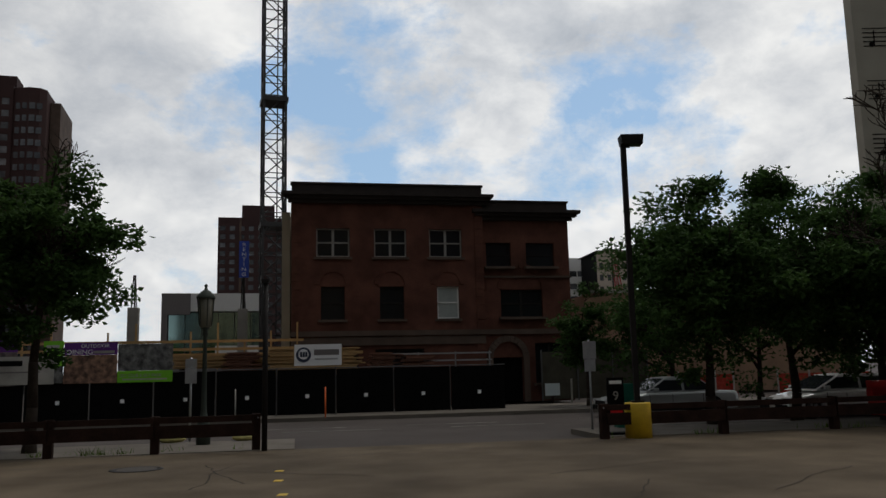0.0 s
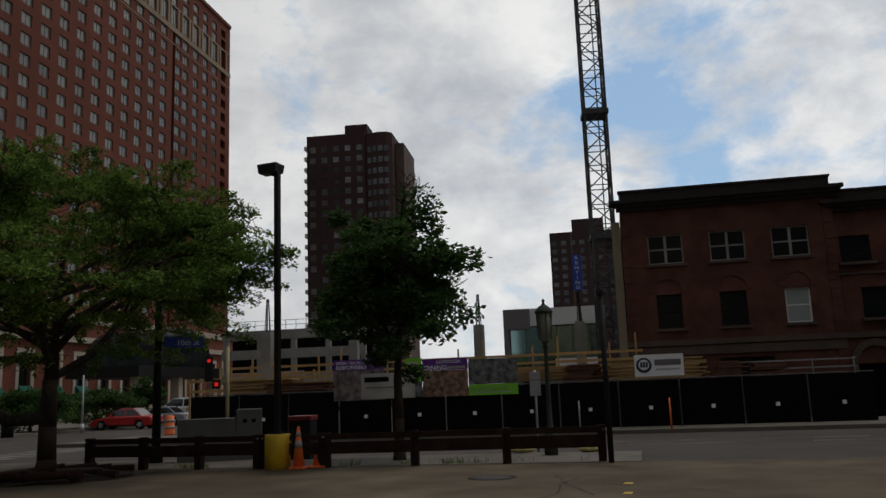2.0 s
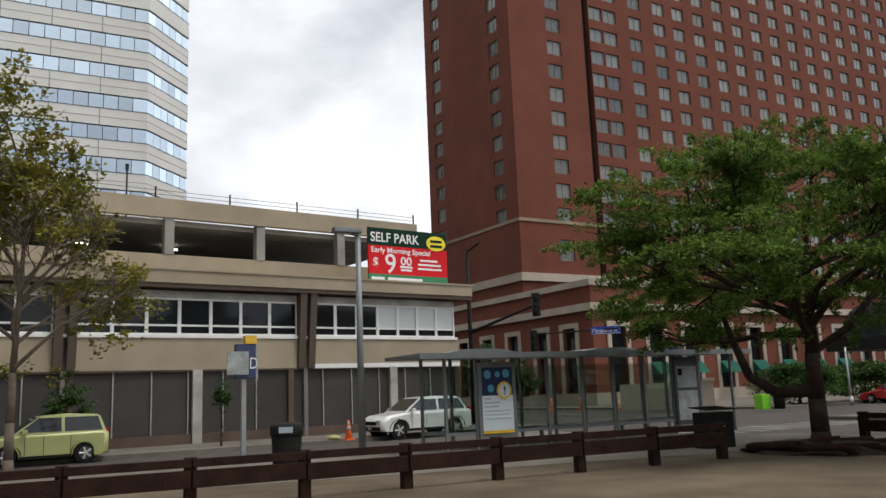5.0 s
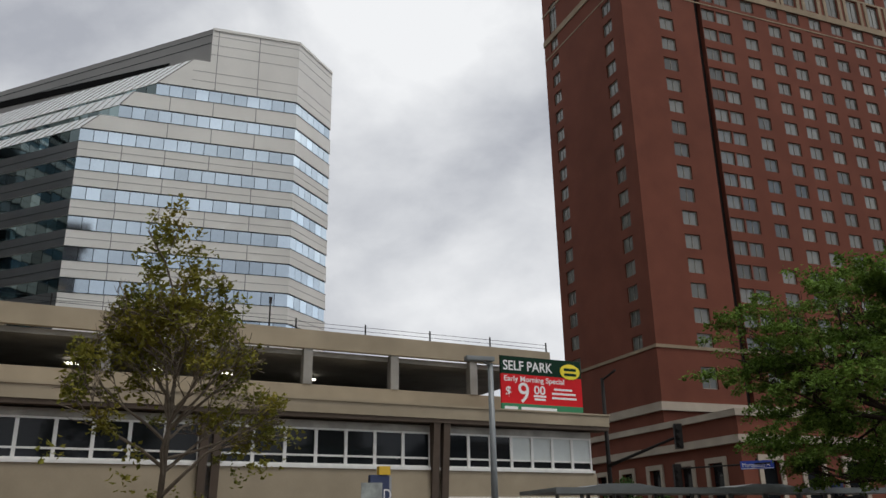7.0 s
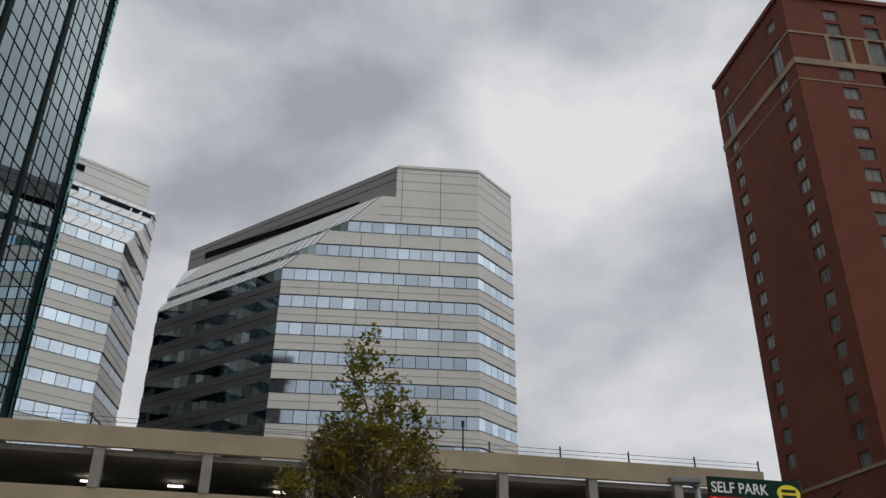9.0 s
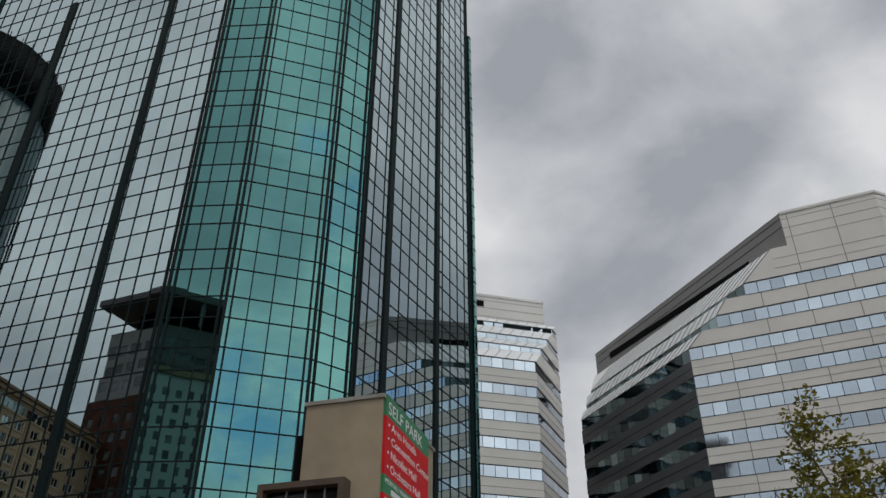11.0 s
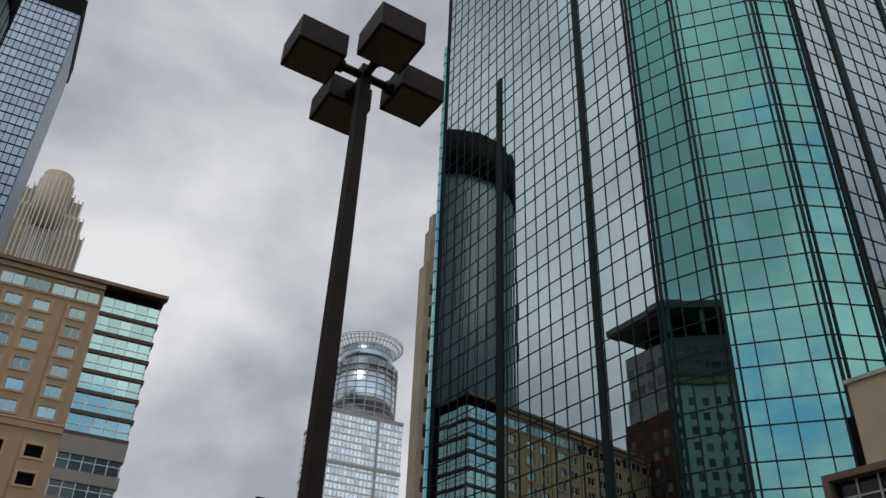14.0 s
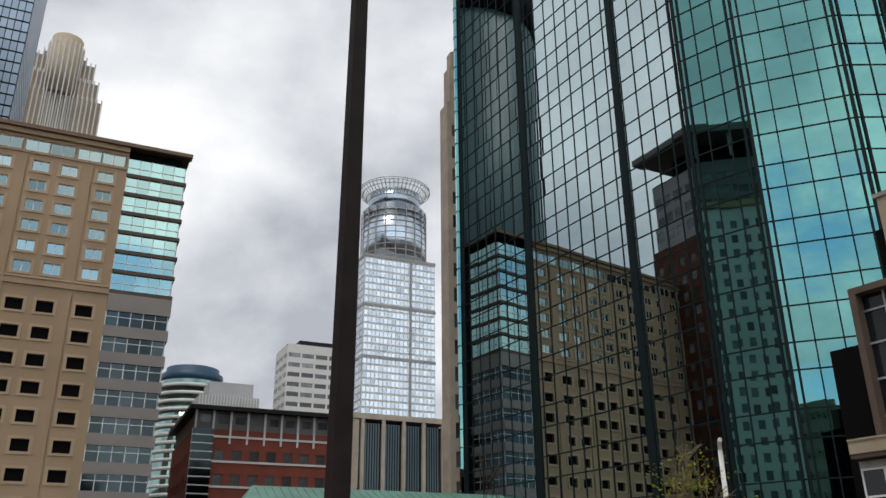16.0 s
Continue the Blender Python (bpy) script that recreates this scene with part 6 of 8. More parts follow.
tree("young_oak", "young oak with dense dark green leaves on the pavement strip", polar(26.3, 20.9), 7.3, 2.15, 2.0, 0.13, "leaf_dark", "bark", 5, leaves=26000, leaf=0.15, flat=0.9, limbs=9, gaps=0.35, clumps=110, puff=0.24, squash=0.6)
tree("sparse_maple", "slender young tree with pale bark and sparse yellow-green leaves", polar(99.4, 24.9), 11.35, 4.2, 2.6, 0.12, "leaf_yellow", "bark_pale", 9, leaves=9500, leaf=0.17, flat=0.9, limbs=20, gaps=0.04, clumps=300, puff=0.085, squash=0.9, cone=True)
for az, d, h, s, seed, lv in ((-17.5, 24.0, 7.0, 2.7, 21, 15000), (-22.5, 26.5, 7.6, 3.0, 22, 15000), (-27.5, 26.0, 7.2, 3.0, 23, 15000), (-15.2, 36.0, 8.8, 3.0, 24, 9000), (-20.5, 37.0, 9.6, 3.6, 25, 9000), (-26.0, 37.0, 9.4, 3.6, 26, 9000), (-32.0, 30.0, 8.0, 3.4, 27, 9000)):
    tree("street_tree", "dense dark green tree beside the parked cars", polar(az, d), h * 0.95, s * 1.05, 1.5 if d < 30 else 0.8, 0.14, "leaf_dark", "bark", seed, leaves=lv * 2, leaf=0.16, flat=0.8, limbs=10, gaps=0.3, clumps=220, puff=0.18, squash=0.6)
tree("bare_tree", "gaunt tree with bare dark twisting branches", polar(-29.6, 24.0), 8.4, 2.6, 2.6, 0.16, "leaf_dark", "bark", 31, leaves=0, bare=True, limbs=9, twig_r=0.016)
tree("small_tree", "small round green tree before the brick building", polar(-9.6, 36.0), 5.3, 1.7, 1.4, 0.09, "leaf_dark", "bark", 41, leaves=7000, leaf=0.16, limbs=7, gaps=0.4)
tree("small_tree", "small bushy green tree by the parking building wall", polar(96.2, 31.5), 2.9, 0.85, 0.7, 0.05, "leaf_dark", "bark", 42, leaves=2500, leaf=0.12, limbs=6, gaps=0.5)
tree("small_tree", "tiny bushy tree in a pavement pit", polar(87.0, 33.0), 2.6, 0.42, 1.3, 0.04, "leaf_dark", "bark", 43, leaves=900, leaf=0.11, limbs=5, gaps=0.5)
tree("spring_tree", "thin tree just coming into yellow-green leaf", polar(149.3, 27.0), 5.6, 2.2, 1.6, 0.08, "leaf_spring", "bark_pale", 44, leaves=1500, leaf=0.10, limbs=8, gaps=0.5)
tree("bare_bush", "bare spreading branches of a leafless small tree", polar(163.0, 27.0), 5.2, 2.4, 1.2, 0.08, "leaf_spring", "bark", 45, leaves=0, bare=True, limbs=10, twig_r=0.01)
tree("bare_bush", "thin leafless sapling before the stair tower", polar(127.5, 26.0), 8.2, 1.6, 2.6, 0.06, "leaf_yellow", "bark_pale", 46, leaves=250, leaf=0.10, limbs=8, gaps=0.6)

M["soil_dark"] = material("soil_dark", (0.04, 0.032, 0.025), 0.95, 0, 0.3, 5, 60, 0.6)
# timber edging and rubble at the foot of the locust
o = thing("timber_bed", polar(49.5, 20.4), 20, "low bed of weathered timbers and rubble round the tree", "planting bed")
rnd = random.Random(3)
for i in range(16):
    bm = bmesh.new()
    x, y = rnd.uniform(-1.3, 1.5), rnd.uniform(-0.5, 1.6)
    L, a = rnd.uniform(0.5, 1.3), rnd.uniform(-0.5, 0.5)
    h = 0.08 + 0.17 * max(0, 1 - abs(x) / 1.8)
    rod(bm, (x - L / 2 * math.cos(a), y - L / 2 * math.sin(a), h * 0.6), (x + L / 2 * math.cos(a), y + L / 2 * math.sin(a), h), 0.1, 0.085, 7)
    part("timber", bm, "wood_dark", o)
bm = bmesh.new()
bmesh.ops.create_uvsphere(bm, u_segments=20, v_segments=10, radius=1)
for v in bm.verts:
    k = 1 + 0.25 * noise.noise(v.co * 2.3)
    v.co = Vector((v.co.x * 1.9 * k, 0.7 + v.co.y * 1.3 * k, max(-0.05, v.co.z * 0.24 * k)))
part("soil", bm, "soil_dark", o)

# ---- timber barriers of the car park ----
def barrier(name, p0, p1, n, label, top=0.78):
    a, b = Vector(p0), Vector(p1)
    d = b - a
    o = thing(name, (a.x, a.y, 0), math.degrees(math.atan2(d.y, d.x)), label, "barrier", "car park barriers")
    L = d.length
    for i in range(n):
        x = L * i / (n - 1)
        ps = part("post", boxes((x - 0.09, x + 0.09, -0.09, 0.09, -0.05, top), bevel=0.012), "wood_dark", o)
        for k in (-0.04, 0.04):
            bm = bmesh.new()
            rod(bm, (x + k, -0.112, top - 0.09), (x + k, -0.088, top - 0.09), 0.018, sides=6)
            part("bolt", bm, "galvanised", ps)
        if i < n - 1:
            x2 = L * (i + 1) / (n - 1)
            sag = random.uniform(-0.012, 0.012)
            part("plank", boxes((x + 0.02, x2 - 0.02, -0.15, -0.095, top - 0.47 + sag, top - 0.2 + sag), bevel=0.008), "wood_dark", o)
            part("top_plank", boxes((x + 0.02, x2 - 0.02, -0.145, -0.093, top - 0.15, top - 0.02), bevel=0.008), "wood_dark", o)
    return o


barrier("timber_barrier", (-10.25, 16.95), (-4.15, 18.35), 4, "dark stained timber barrier of posts and planks along the pavement")
barrier("timber_barrier", (-16.6, 16.1), (-11.9, 16.6), 4, "dark stained timber barrier of posts and planks along the pavement")
barrier("timber_barrier", (-11.7, 16.63), (-10.35, 16.93), 2, "dark stained timber barrier of posts and planks along the pavement")
barrier("timber_barrier", (3.55, 19.1), (12.3, 21.2), 4, "dark stained timber barrier of posts and planks along the pavement")
barrier("timber_barrier", (-13.2, -5.2), (-15.55, 11.2), 10, "dark stained timber barrier of posts and planks by the bus stop")

# ---- parking lot lamps ----
def box_lamp(at, h, side, label):
    o = thing("car_park_lamp", at, 0, label, "lamp", "car park lamps")
    bm = bmesh.new()
    lathe(bm, [(0.30, 0), (0.30, 0.76), (0.285, 0.785), (0.1, 0.79)], 24)
    part("base", bm, "yellow", o, "yellow painted round concrete base")
    part("base_plate", boxes((-0.13, 0.13, -0.13, 0.13, 0.785, 0.83)), "dark_metal", o)
    part("pole", boxes((-0.06, 0.06, -0.06, 0.06, 0.8, h - 0.1)), "dark_metal", o)
    part("arm", boxes((min(0, side * 0.16), max(0, side * 0.16), -0.05, 0.05, h - 0.2, h - 0.1)), "dark_metal", o)
    bm = bmesh.new()
    x0, x1 = sorted((side * -0.08, side * 0.46))
    prism(bm, [(x0, -0.2), (x1, -0.2), (x1, 0.2), (x0, 0.2)], h - 0.14, h + 0.08)
    for v in bm.verts:
        if v.co.z < h:
            v.co.x = v.co.x * 0.92 + 0.02 * side
            v.co.y *= 0.85
    hd = part("head", bm, "dark_metal", o)
    part("lens", boxes((x0 + 0.06, x1 - 0.06, -0.14, 0.14, h - 0.15, h - 0.141)), "lens_dirty", hd)


M["lens_dirty"] = material("lens_dirty", (0.07, 0.065, 0.045), 0.35, 0, 0.4, 6, 30, 0.1, other=(0.03, 0.03, 0.02))
box_lamp(polar(34.35, 20.1), 7.2, -1, "dark square lamp post with a box head on a yellow base")
box_lamp(polar(-12.75, 19.8), 7.0, 1, "dark square lamp post with a box head on a yellow base")


def quad_lamp():
    o = thing("quad_lamp", polar(172.15, 7.75), 14, "tall brown lamp post with four box heads", "lamp")
    o.matrix_world = pose(*polar(172.15, 7.75), 0, -0.4, 14)
    h = 9.1
    bm = bmesh.new()
    prism(bm, [(-0.095, -0.095), (0.095, -0.095), (0.095, 0.095), (-0.095, 0.095)], 0, h + 0.1)
    for v in bm.verts:
        if v.co.z > 1:
            v.co.x *= 0.72
            v.co.y *= 0.72
    part("pole", bm, "pole_brown", o)
    bm = bmesh.new()
    lathe(bm, [(0.26, 0), (0.26, 0.7), (0.2, 0.72)], 20)
    part("base", bm, "concrete", o)
    for k in range(4):
        a = 90 * k
        R = pose(0, 0, 0, 0, 0, a)
        bm = bmesh.new()
        rod(bm, (0.05, 0, h - 0.05), (0.38, 0, h - 0.05), 0.055, sides=10)
        rod(bm, (0.30, 0, h - 0.05), (0.40, 0, h - 0.05), 0.085, sides=10)
        ar = part("arm", bm, "pole_brown", o)
        ar.matrix_local = R
        bm = bmesh.new()
        prism(bm, [(0.38, -0.3), (1.0, -0.3), (1.0, 0.3), (0.38, 0.3)], h - 0.18, h + 0.19)
        bmesh.ops.bevel(bm, geom=[e for e in bm.edges], offset=0.012, segments=1, affect="EDGES")
        hd = part("head", bm, "pole_brown", o)
        hd.matrix_local = R
        part("lens", boxes((0.42, 0.96, -0.26, 0.26, h - 0.195, h - 0.182)), "lens_dirty", hd)


quad_lamp()
o = thing("slim_post", polar(12.2, 18.5), 0, "plain slim black steel post at the car park entry", "post")
bm = bmesh.new()
rod(bm, (0, 0, 0), (0, 0, 3.62), 0.062, 0.055, 12)
part("post", bm, "dark_metal", o)
part("cap", boxes((-0.08, 0.08, -0.08, 0.08, 3.6, 3.68)), "dark_metal", o)


def lantern():
    o = thing("heritage_lamp", polar(16.1, 20.8), 0, "old-fashioned fluted lamp post with a tall glazed lantern", "lamp")
    bm = bmesh.new()
    lathe(bm, [(0.17, 0), (0.17, 0.45), (0.11, 0.6), (0.075, 0.75), (0.065, 0.9), (0.048, 2.55), (0.08, 2.6), (0.05, 2.68), (0.1, 2.76)], 12)
    part("post", bm, "verdigris", o)
    bm = bmesh.new()
    lathe(bm, [(0.12, 2.76), (0.15, 2.82), (0.19, 3.45), (0.17, 3.47)], 6)
    part("glass", bm, "lantern_glass", o)
    for i in range(6):
        a = 2 * math.pi * i / 6
        bm = bmesh.new()
        rod(bm, (0.15 * math.cos(a), 0.15 * math.sin(a), 2.8), (0.2 * math.cos(a), 0.2 * math.sin(a), 3.47), 0.014, sides=5)
        part("cage_bar", bm, "verdigris", o)
    bm = bmesh.new()
    lathe(bm, [(0.23, 3.46), (0.23, 3.5), (0.13, 3.62), (0.05, 3.67), (0.03, 3.73), (0.045, 3.77), (0.01, 3.82)], 12)
    part("cap", bm, "verdigris", o)


M["verdigris"] = material("verdigris", (0.05, 0.06, 0.05), 0.7, 0, 0.2, 5, 40, 0.2)
M["lantern_glass"] = material("lantern_glass", (0.16, 0.15, 0.11), 0.3, 0, 0.15, 5, 30, 0)
lantern()

# ---- the building site across the street ----
F = pose(-6.7, 32.3, 0.02, 0, 0, STREET)


def site():
    f = thing("site_fence", (-6.7, 32.3, 0.02), STREET, "long mesh fence clad in black fabric round the building site", "fence")
    x, i = -18.0, 0
    while x < 9.2:
        x2 = min(x + 2.27, 9.25)
        bm = bmesh.new()
        n = 8
        rows_ = [[bm.verts.new((x + 0.03 + (x2 - x - 0.06) * k / n, 0.03 * math.sin(k * 1.9 + i) + 0.01, z)) for k in range(n + 1)] for z in (0.04, 0.9, 1.76)]
        for a, b in zip(rows_, rows_[1:]):
            for k in range(n):
                bm.faces.new((a[k], a[k + 1], b[k + 1], b[k]))
        geo = bmesh.ops.extrude_face_region(bm, geom=bm.faces[:])["geom"]
        bmesh.ops.translate(bm, verts=[v for v in geo if isinstance(v, bmesh.types.BMVert)], vec=(0, 0.015, 0))
        part("fabric", bm, "black", f)
        bm = bmesh.new()
        rod(bm, (x, 0.07, 0), (x, 0.07, 1.84), 0.025, sides=6)
        part("post", bm, "galvanised_dark", f)
        bm = bmesh.new()
        rod(bm, (x, 0.07, 1.8), (x2, 0.07, 1.8), 0.02, sides=6)
        part("top_rail", bm, "galvanised_dark", f)
        if i % 1 == 0:
            part("reflector", boxes((x + 1.1, x + 1.24, -0.05, -0.03, 0.66, 0.8)), "reflector", f)
        x, i = x2, i + 1

    def banner(x0, x1, z0, z1, lab, bands, words=(), y=-0.06):
        o = thing("banner", (-6.5, 32.335, 0.02), STREET, lab, "banner", "site banners")
        for (a, b, c, d, m) in bands:
            part("panel", boxes((x0 + a * (x1 - x0), x0 + b * (x1 - x0), y, y + 0.02, z0 + c * (z1 - z0), z0 + d * (z1 - z0))), m, o)
        for w, s, px, pz, m, sq in words:
            text_mesh(w, s, m, o, (px, y - 0.006, pz), (90, 0, 0), squeeze=sq)
        return o

    b = banner(-11.6, -9.4, 1.38, 3.05, "purple and brown photo banner with white capitals", [(0, 1, 0.74, 1, "purple"), (0, 1, 0, 0.738, "photo_brown")], [("GREEN / SOCIALLY", 0.17, -11.5, 2.86, "white", 0.9), ("RESPONSIBLE", 0.22, -11.5, 2.66, "white", 1.05)])
    b = banner(-10.4, -8.1, 1.42, 2.45, "white banner with a dark heading", [(0, 1, 0, 1, "white_worn")], y=-0.09)
    part("writing_bar", boxes((-10.25, -9.2, -0.1, -0.091, 2.1, 2.3)), "black", b)
    part("writing_bar", boxes((-10.2, -8.6, -0.1, -0.091, 1.85, 1.9)), "grey_panel", b)
    b = banner(-8.5, -7.8, 1.45, 3.0, "lime green banner with pale writing bars", [(0, 1, 0.4, 1, "lime"), (0, 1, 0, 0.398, "photo_grey")], y=-0.075)
    for k in range(4):
        part("writing_bar", boxes((-8.4, -7.95, -0.085, -0.076, 2.15 + 0.2 * k, 2.25 + 0.2 * k)), "white_worn", b)
    b = banner(-7.78, -5.9, 1.42, 2.92, "purple and orange-brown photo banner about dining", [(0, 1, 0.7, 1, "purple"), (0, 1, 0, 0.698, "photo_orange")], [("OUTDOOR", 0.18, -7.2, 2.74, "white", 1.1), ("DINING", 0.24, -7.7, 2.5, "white", 1.1)])
    part("writing_bar", boxes((-6.75, -6.0, -0.066, -0.061, 2.52, 2.62)), "white_worn", b)
    b = banner(-5.88, -3.9, 1.42, 2.85, "grey photo banner with a lime green foot", [(0, 1, 0.3, 1, "photo_grey"), (0, 1, 0, 0.298, "lime")], [("SKY CLUB & SKY PARK", 0.17, -5.8, 1.62, "white_worn", 0.88)])
    part("writing_bar", boxes((-5.7, -4.1, -0.066, -0.061, 1.5, 1.56)), "white_worn", b)
    b = banner(0.63, 2.45, 1.9, 2.72, "white company banner with a dark round emblem", [(0, 1, 0, 1, "white")], y=-0.1)
    bm = bmesh.new()
    rod(bm, (0.98, -0.112, 2.32), (0.98, -0.1, 2.32), 0.29, sides=24)
    part("emblem", bm, "emblem_navy", b)
    bm = bmesh.new()
    rod(bm, (0.98, -0.12, 2.34), (0.98, -0.11, 2.34), 0.2, sides=20)
    part("emblem_inset", bm, "white", b)
    for k in range(3):
        part("emblem_stroke", boxes((0.85 + 0.1 * k, 0.93 + 0.1 * k, -0.13, -0.121, 2.24, 2.44)), "emblem_navy", b)
    part("writing_bar", boxes((1.38, 2.35, -0.108, -0.101, 2.3, 2.52)), "grey_panel", b)
    part("writing_bar", boxes((1.42, 2.3, -0.108, -0.101, 2.12, 2.18)), "grey_light", b)

    # stacked boards, trestles and pallets on the slab behind
    def stack(x0, x1, y, z0, rows_, mat, lab, thick=0.055, gap=0.012, depth=1.1):
        o = thing("timber_stack", (-6.7, 32.3, 0.02), STREET, lab, "timber", "timber stacks")
        rnd = random.Random(int(x0 * 100))
        for r in range(rows_):
            a, b = x0 + rnd.uniform(-0.15, 0.15), x1 + rnd.uniform(-0.3, 0.3)
            part("board", boxes((a, b, y + rnd.uniform(-0.06, 0.06), y + depth, z0 + r * (thick + gap), z0 + r * (thick + gap) + thick)), mat, o)
        part("bearer", boxes((x0 + 0.3, x0 + 0.5, y + 0.1, y + depth - 0.1, 0, z0)), "wood_dark", o)
        part("bearer", boxes((x1 - 0.5, x1 - 0.3, y + 0.1, y + depth - 0.1, 0, z0)), "wood_dark", o)

    stack(-0.2, 3.5, 1.2, 1.5, 17, "lumber", "stack of long yellow pine boards on bearers")
    stack(-4.0, -0.3, 1.6, 1.9, 9, "lumber", "stack of long yellow pine boards on bearers")
    stack(3.9, 5.1, 1.4, 1.6, 12, "wood_red", "stack of red-brown shuttering panels on bearers", depth=0.9)
    stack(5.3, 6.4, 1.5, 1.6, 10, "wood_red", "stack of red-brown shuttering panels on bearers", depth=0.9)
    stack(-1.9, -0.6, 0.9, 1.7, 12, "wood_red", "stack of red-brown shuttering panels on bearers", depth=0.9)
    stack(-17.3, -14.4, 2.0, 1.8, 10, "lumber", "stack of long yellow pine boards on bearers")
    stack(-15.0, -12.0, 1.0, 1.7, 8, "wood_red", "stack of red-brown shuttering panels on bearers")
    # guard rails of timber along the slab
    g = thing("timber_guard_rail", (-6.7, 32.3, 0.02), STREET, "pale timber guard rail along the edge of the new slab", "rail")
    for i in range(18):
        xx = -17.8 + 1.1 * i
        part("upright", boxes((xx, xx + 0.07, 3.2, 3.27, 0, 3.1 + 0.35 * (i * 7 % 3))), "lumber", g)
    for z in (2.2, 2.65, 2.98):
        part("rail", boxes((-17.9, 1.2, 3.14, 3.19, z, z + 0.11)), "lumber", g)
    part("rail", boxes((4.2, 9.2, 2.14, 2.19, 2.3, 2.36)), "galvanised", g)
    part("rail", boxes((4.2, 9.2, 2.14, 2.19, 2.0, 2.06)), "galvanised", g)
    for xx in (4.3, 6.0, 7.6, 9.1):
        part("upright", boxes((xx, xx + 0.05, 2.2, 2.25, 0, 2.4)), "galvanised", g)
    # formwork posts at the street corner
    for k, (az, d, h) in enumerate(((20.6, 42, 4.9), (13.7, 44, 5.0), (35.0, 40, 4.7), (29.2, 46, 4.6))):
        c = thing("concrete_column", polar(az, d), STREET, "raw concrete column with starter bars on top", "column", "new columns")
        part("shaft", boxes((-0.24, 0.24, -0.24, 0.24, 0, h), bevel=0.015), "concrete", c)
        for q in range(5):
            bm = bmesh.new()
            a = 2 * math.pi * q / 5
            rod(bm, (0.13 * math.cos(a), 0.13 * math.sin(a), h), (0.05 * math.cos(a), 0.05 * math.sin(a), h + 1.55), 0.022, sides=5)
            part("starter_bar", bm, "dark_metal", c)
    w = thing("plywood_hoarding", polar(38.2, 43), STREET, "pale plywood and timber formwork at the corner of the site", "formwork")
    rnd = random.Random(9)
    for i in range(14):
        xx = -1.6 + 0.55 * i
        part("stud", boxes((xx, xx + 0.08, 0, 0.08, 0, rnd.uniform(1.8, 3.4))), "lumber", w)
    for z in (1.2, 2.0, 2.5):
        part("waler", boxes((-1.7, 6.0, -0.06, 0.0, z, z + 0.14)), "lumber", w)
    part("panel", boxes((0.5, 4.5, 0.1, 0.13, 1.0, 2.9)), "white_worn", w)


M["galvanised_dark"] = material("galvanised_dark", (0.10, 0.10, 0.10), 0.5, 0.4, 0.12, 5, 60, 0.05)
M["reflector"] = material("reflector", (0.93, 0.93, 0.93), 0.3, 0, 0.03, 2, 20, 0)
M["photo_brown"] = material("photo_brown", (0.10, 0.08, 0.09), 0.6, 0, 0.6, 4.0, 14, 0, other=(0.25, 0.20, 0.18))
M["photo_orange"] = material("photo_orange", (0.12, 0.06, 0.04), 0.6, 0, 0.6, 5.0, 12, 0, other=(0.35, 0.20, 0.13))
M["photo_grey"] = material("photo_grey", (0.05, 0.05, 0.05), 0.6, 0, 0.6, 4.5, 12, 0, other=(0.22, 0.22, 0.21))
M["emblem_navy"] = material("emblem_navy", (0.02, 0.03, 0.06), 0.5, 0, 0.05, 2, 20, 0)
M["wood_red"] = material("wood_red", (0.16, 0.075, 0.05), 0.8, 0, 0.2, 3, 30, 0.2, each=0.3)
site()


def crane():
    o = thing("tower_crane_mast", polar(11.75, 60), 18, "dark lattice mast of a tower crane rising out of view", "crane")
    r, H = 0.78, 46.0
    for sx in (-1, 1):
        for sy in (-1, 1):
            part("chord", boxes((sx * r - 0.08, sx * r + 0.08, sy * r - 0.08, sy * r + 0.08, 0, H)), "crane_steel", o)
    z, k = 0.0, 0
    while z < H - 1.5:
        for i in range(4):
            c = [(-r, -r), (r, -r), (r, r), (-r, r)]
            a, b = c[i], c[(i + 1) % 4]
            if k % 2:
                a, b = b, a
            bm = bmesh.new()
            rod(bm, (*a, z), (*b, z + 1.45), 0.05, sides=5)
            part("brace", bm, "crane_steel", o)
            bm = bmesh.new()
            rod(bm, (*a, z), (*b, z), 0.042, sides=5)
            part("cross_bar", bm, "crane_steel", o)
        z += 1.45
        k += 1
    for zz in (21.3, 12.0):
        part("collar", boxes((-0.95, 0.95, -0.95, 0.95, zz, zz + 0.35)), "crane_steel", o)
    bm = bmesh.new()
    rod(bm, (0.3, 0.3, 0), (0.3, 0.3, H), 0.05, sides=5)
    part("ladder_rail", bm, "crane_steel", o)


M["crane_steel"] = material("crane_steel", (0.035, 0.035, 0.035), 0.6, 0, 0.15, 2, 30, 0.05)
crane()

M["mural_ground"] = material("mural_ground", (0.36, 0.34, 0.28), 0.8, 0, 0.08, 0.4, 12, 0.1, stain=0.15)
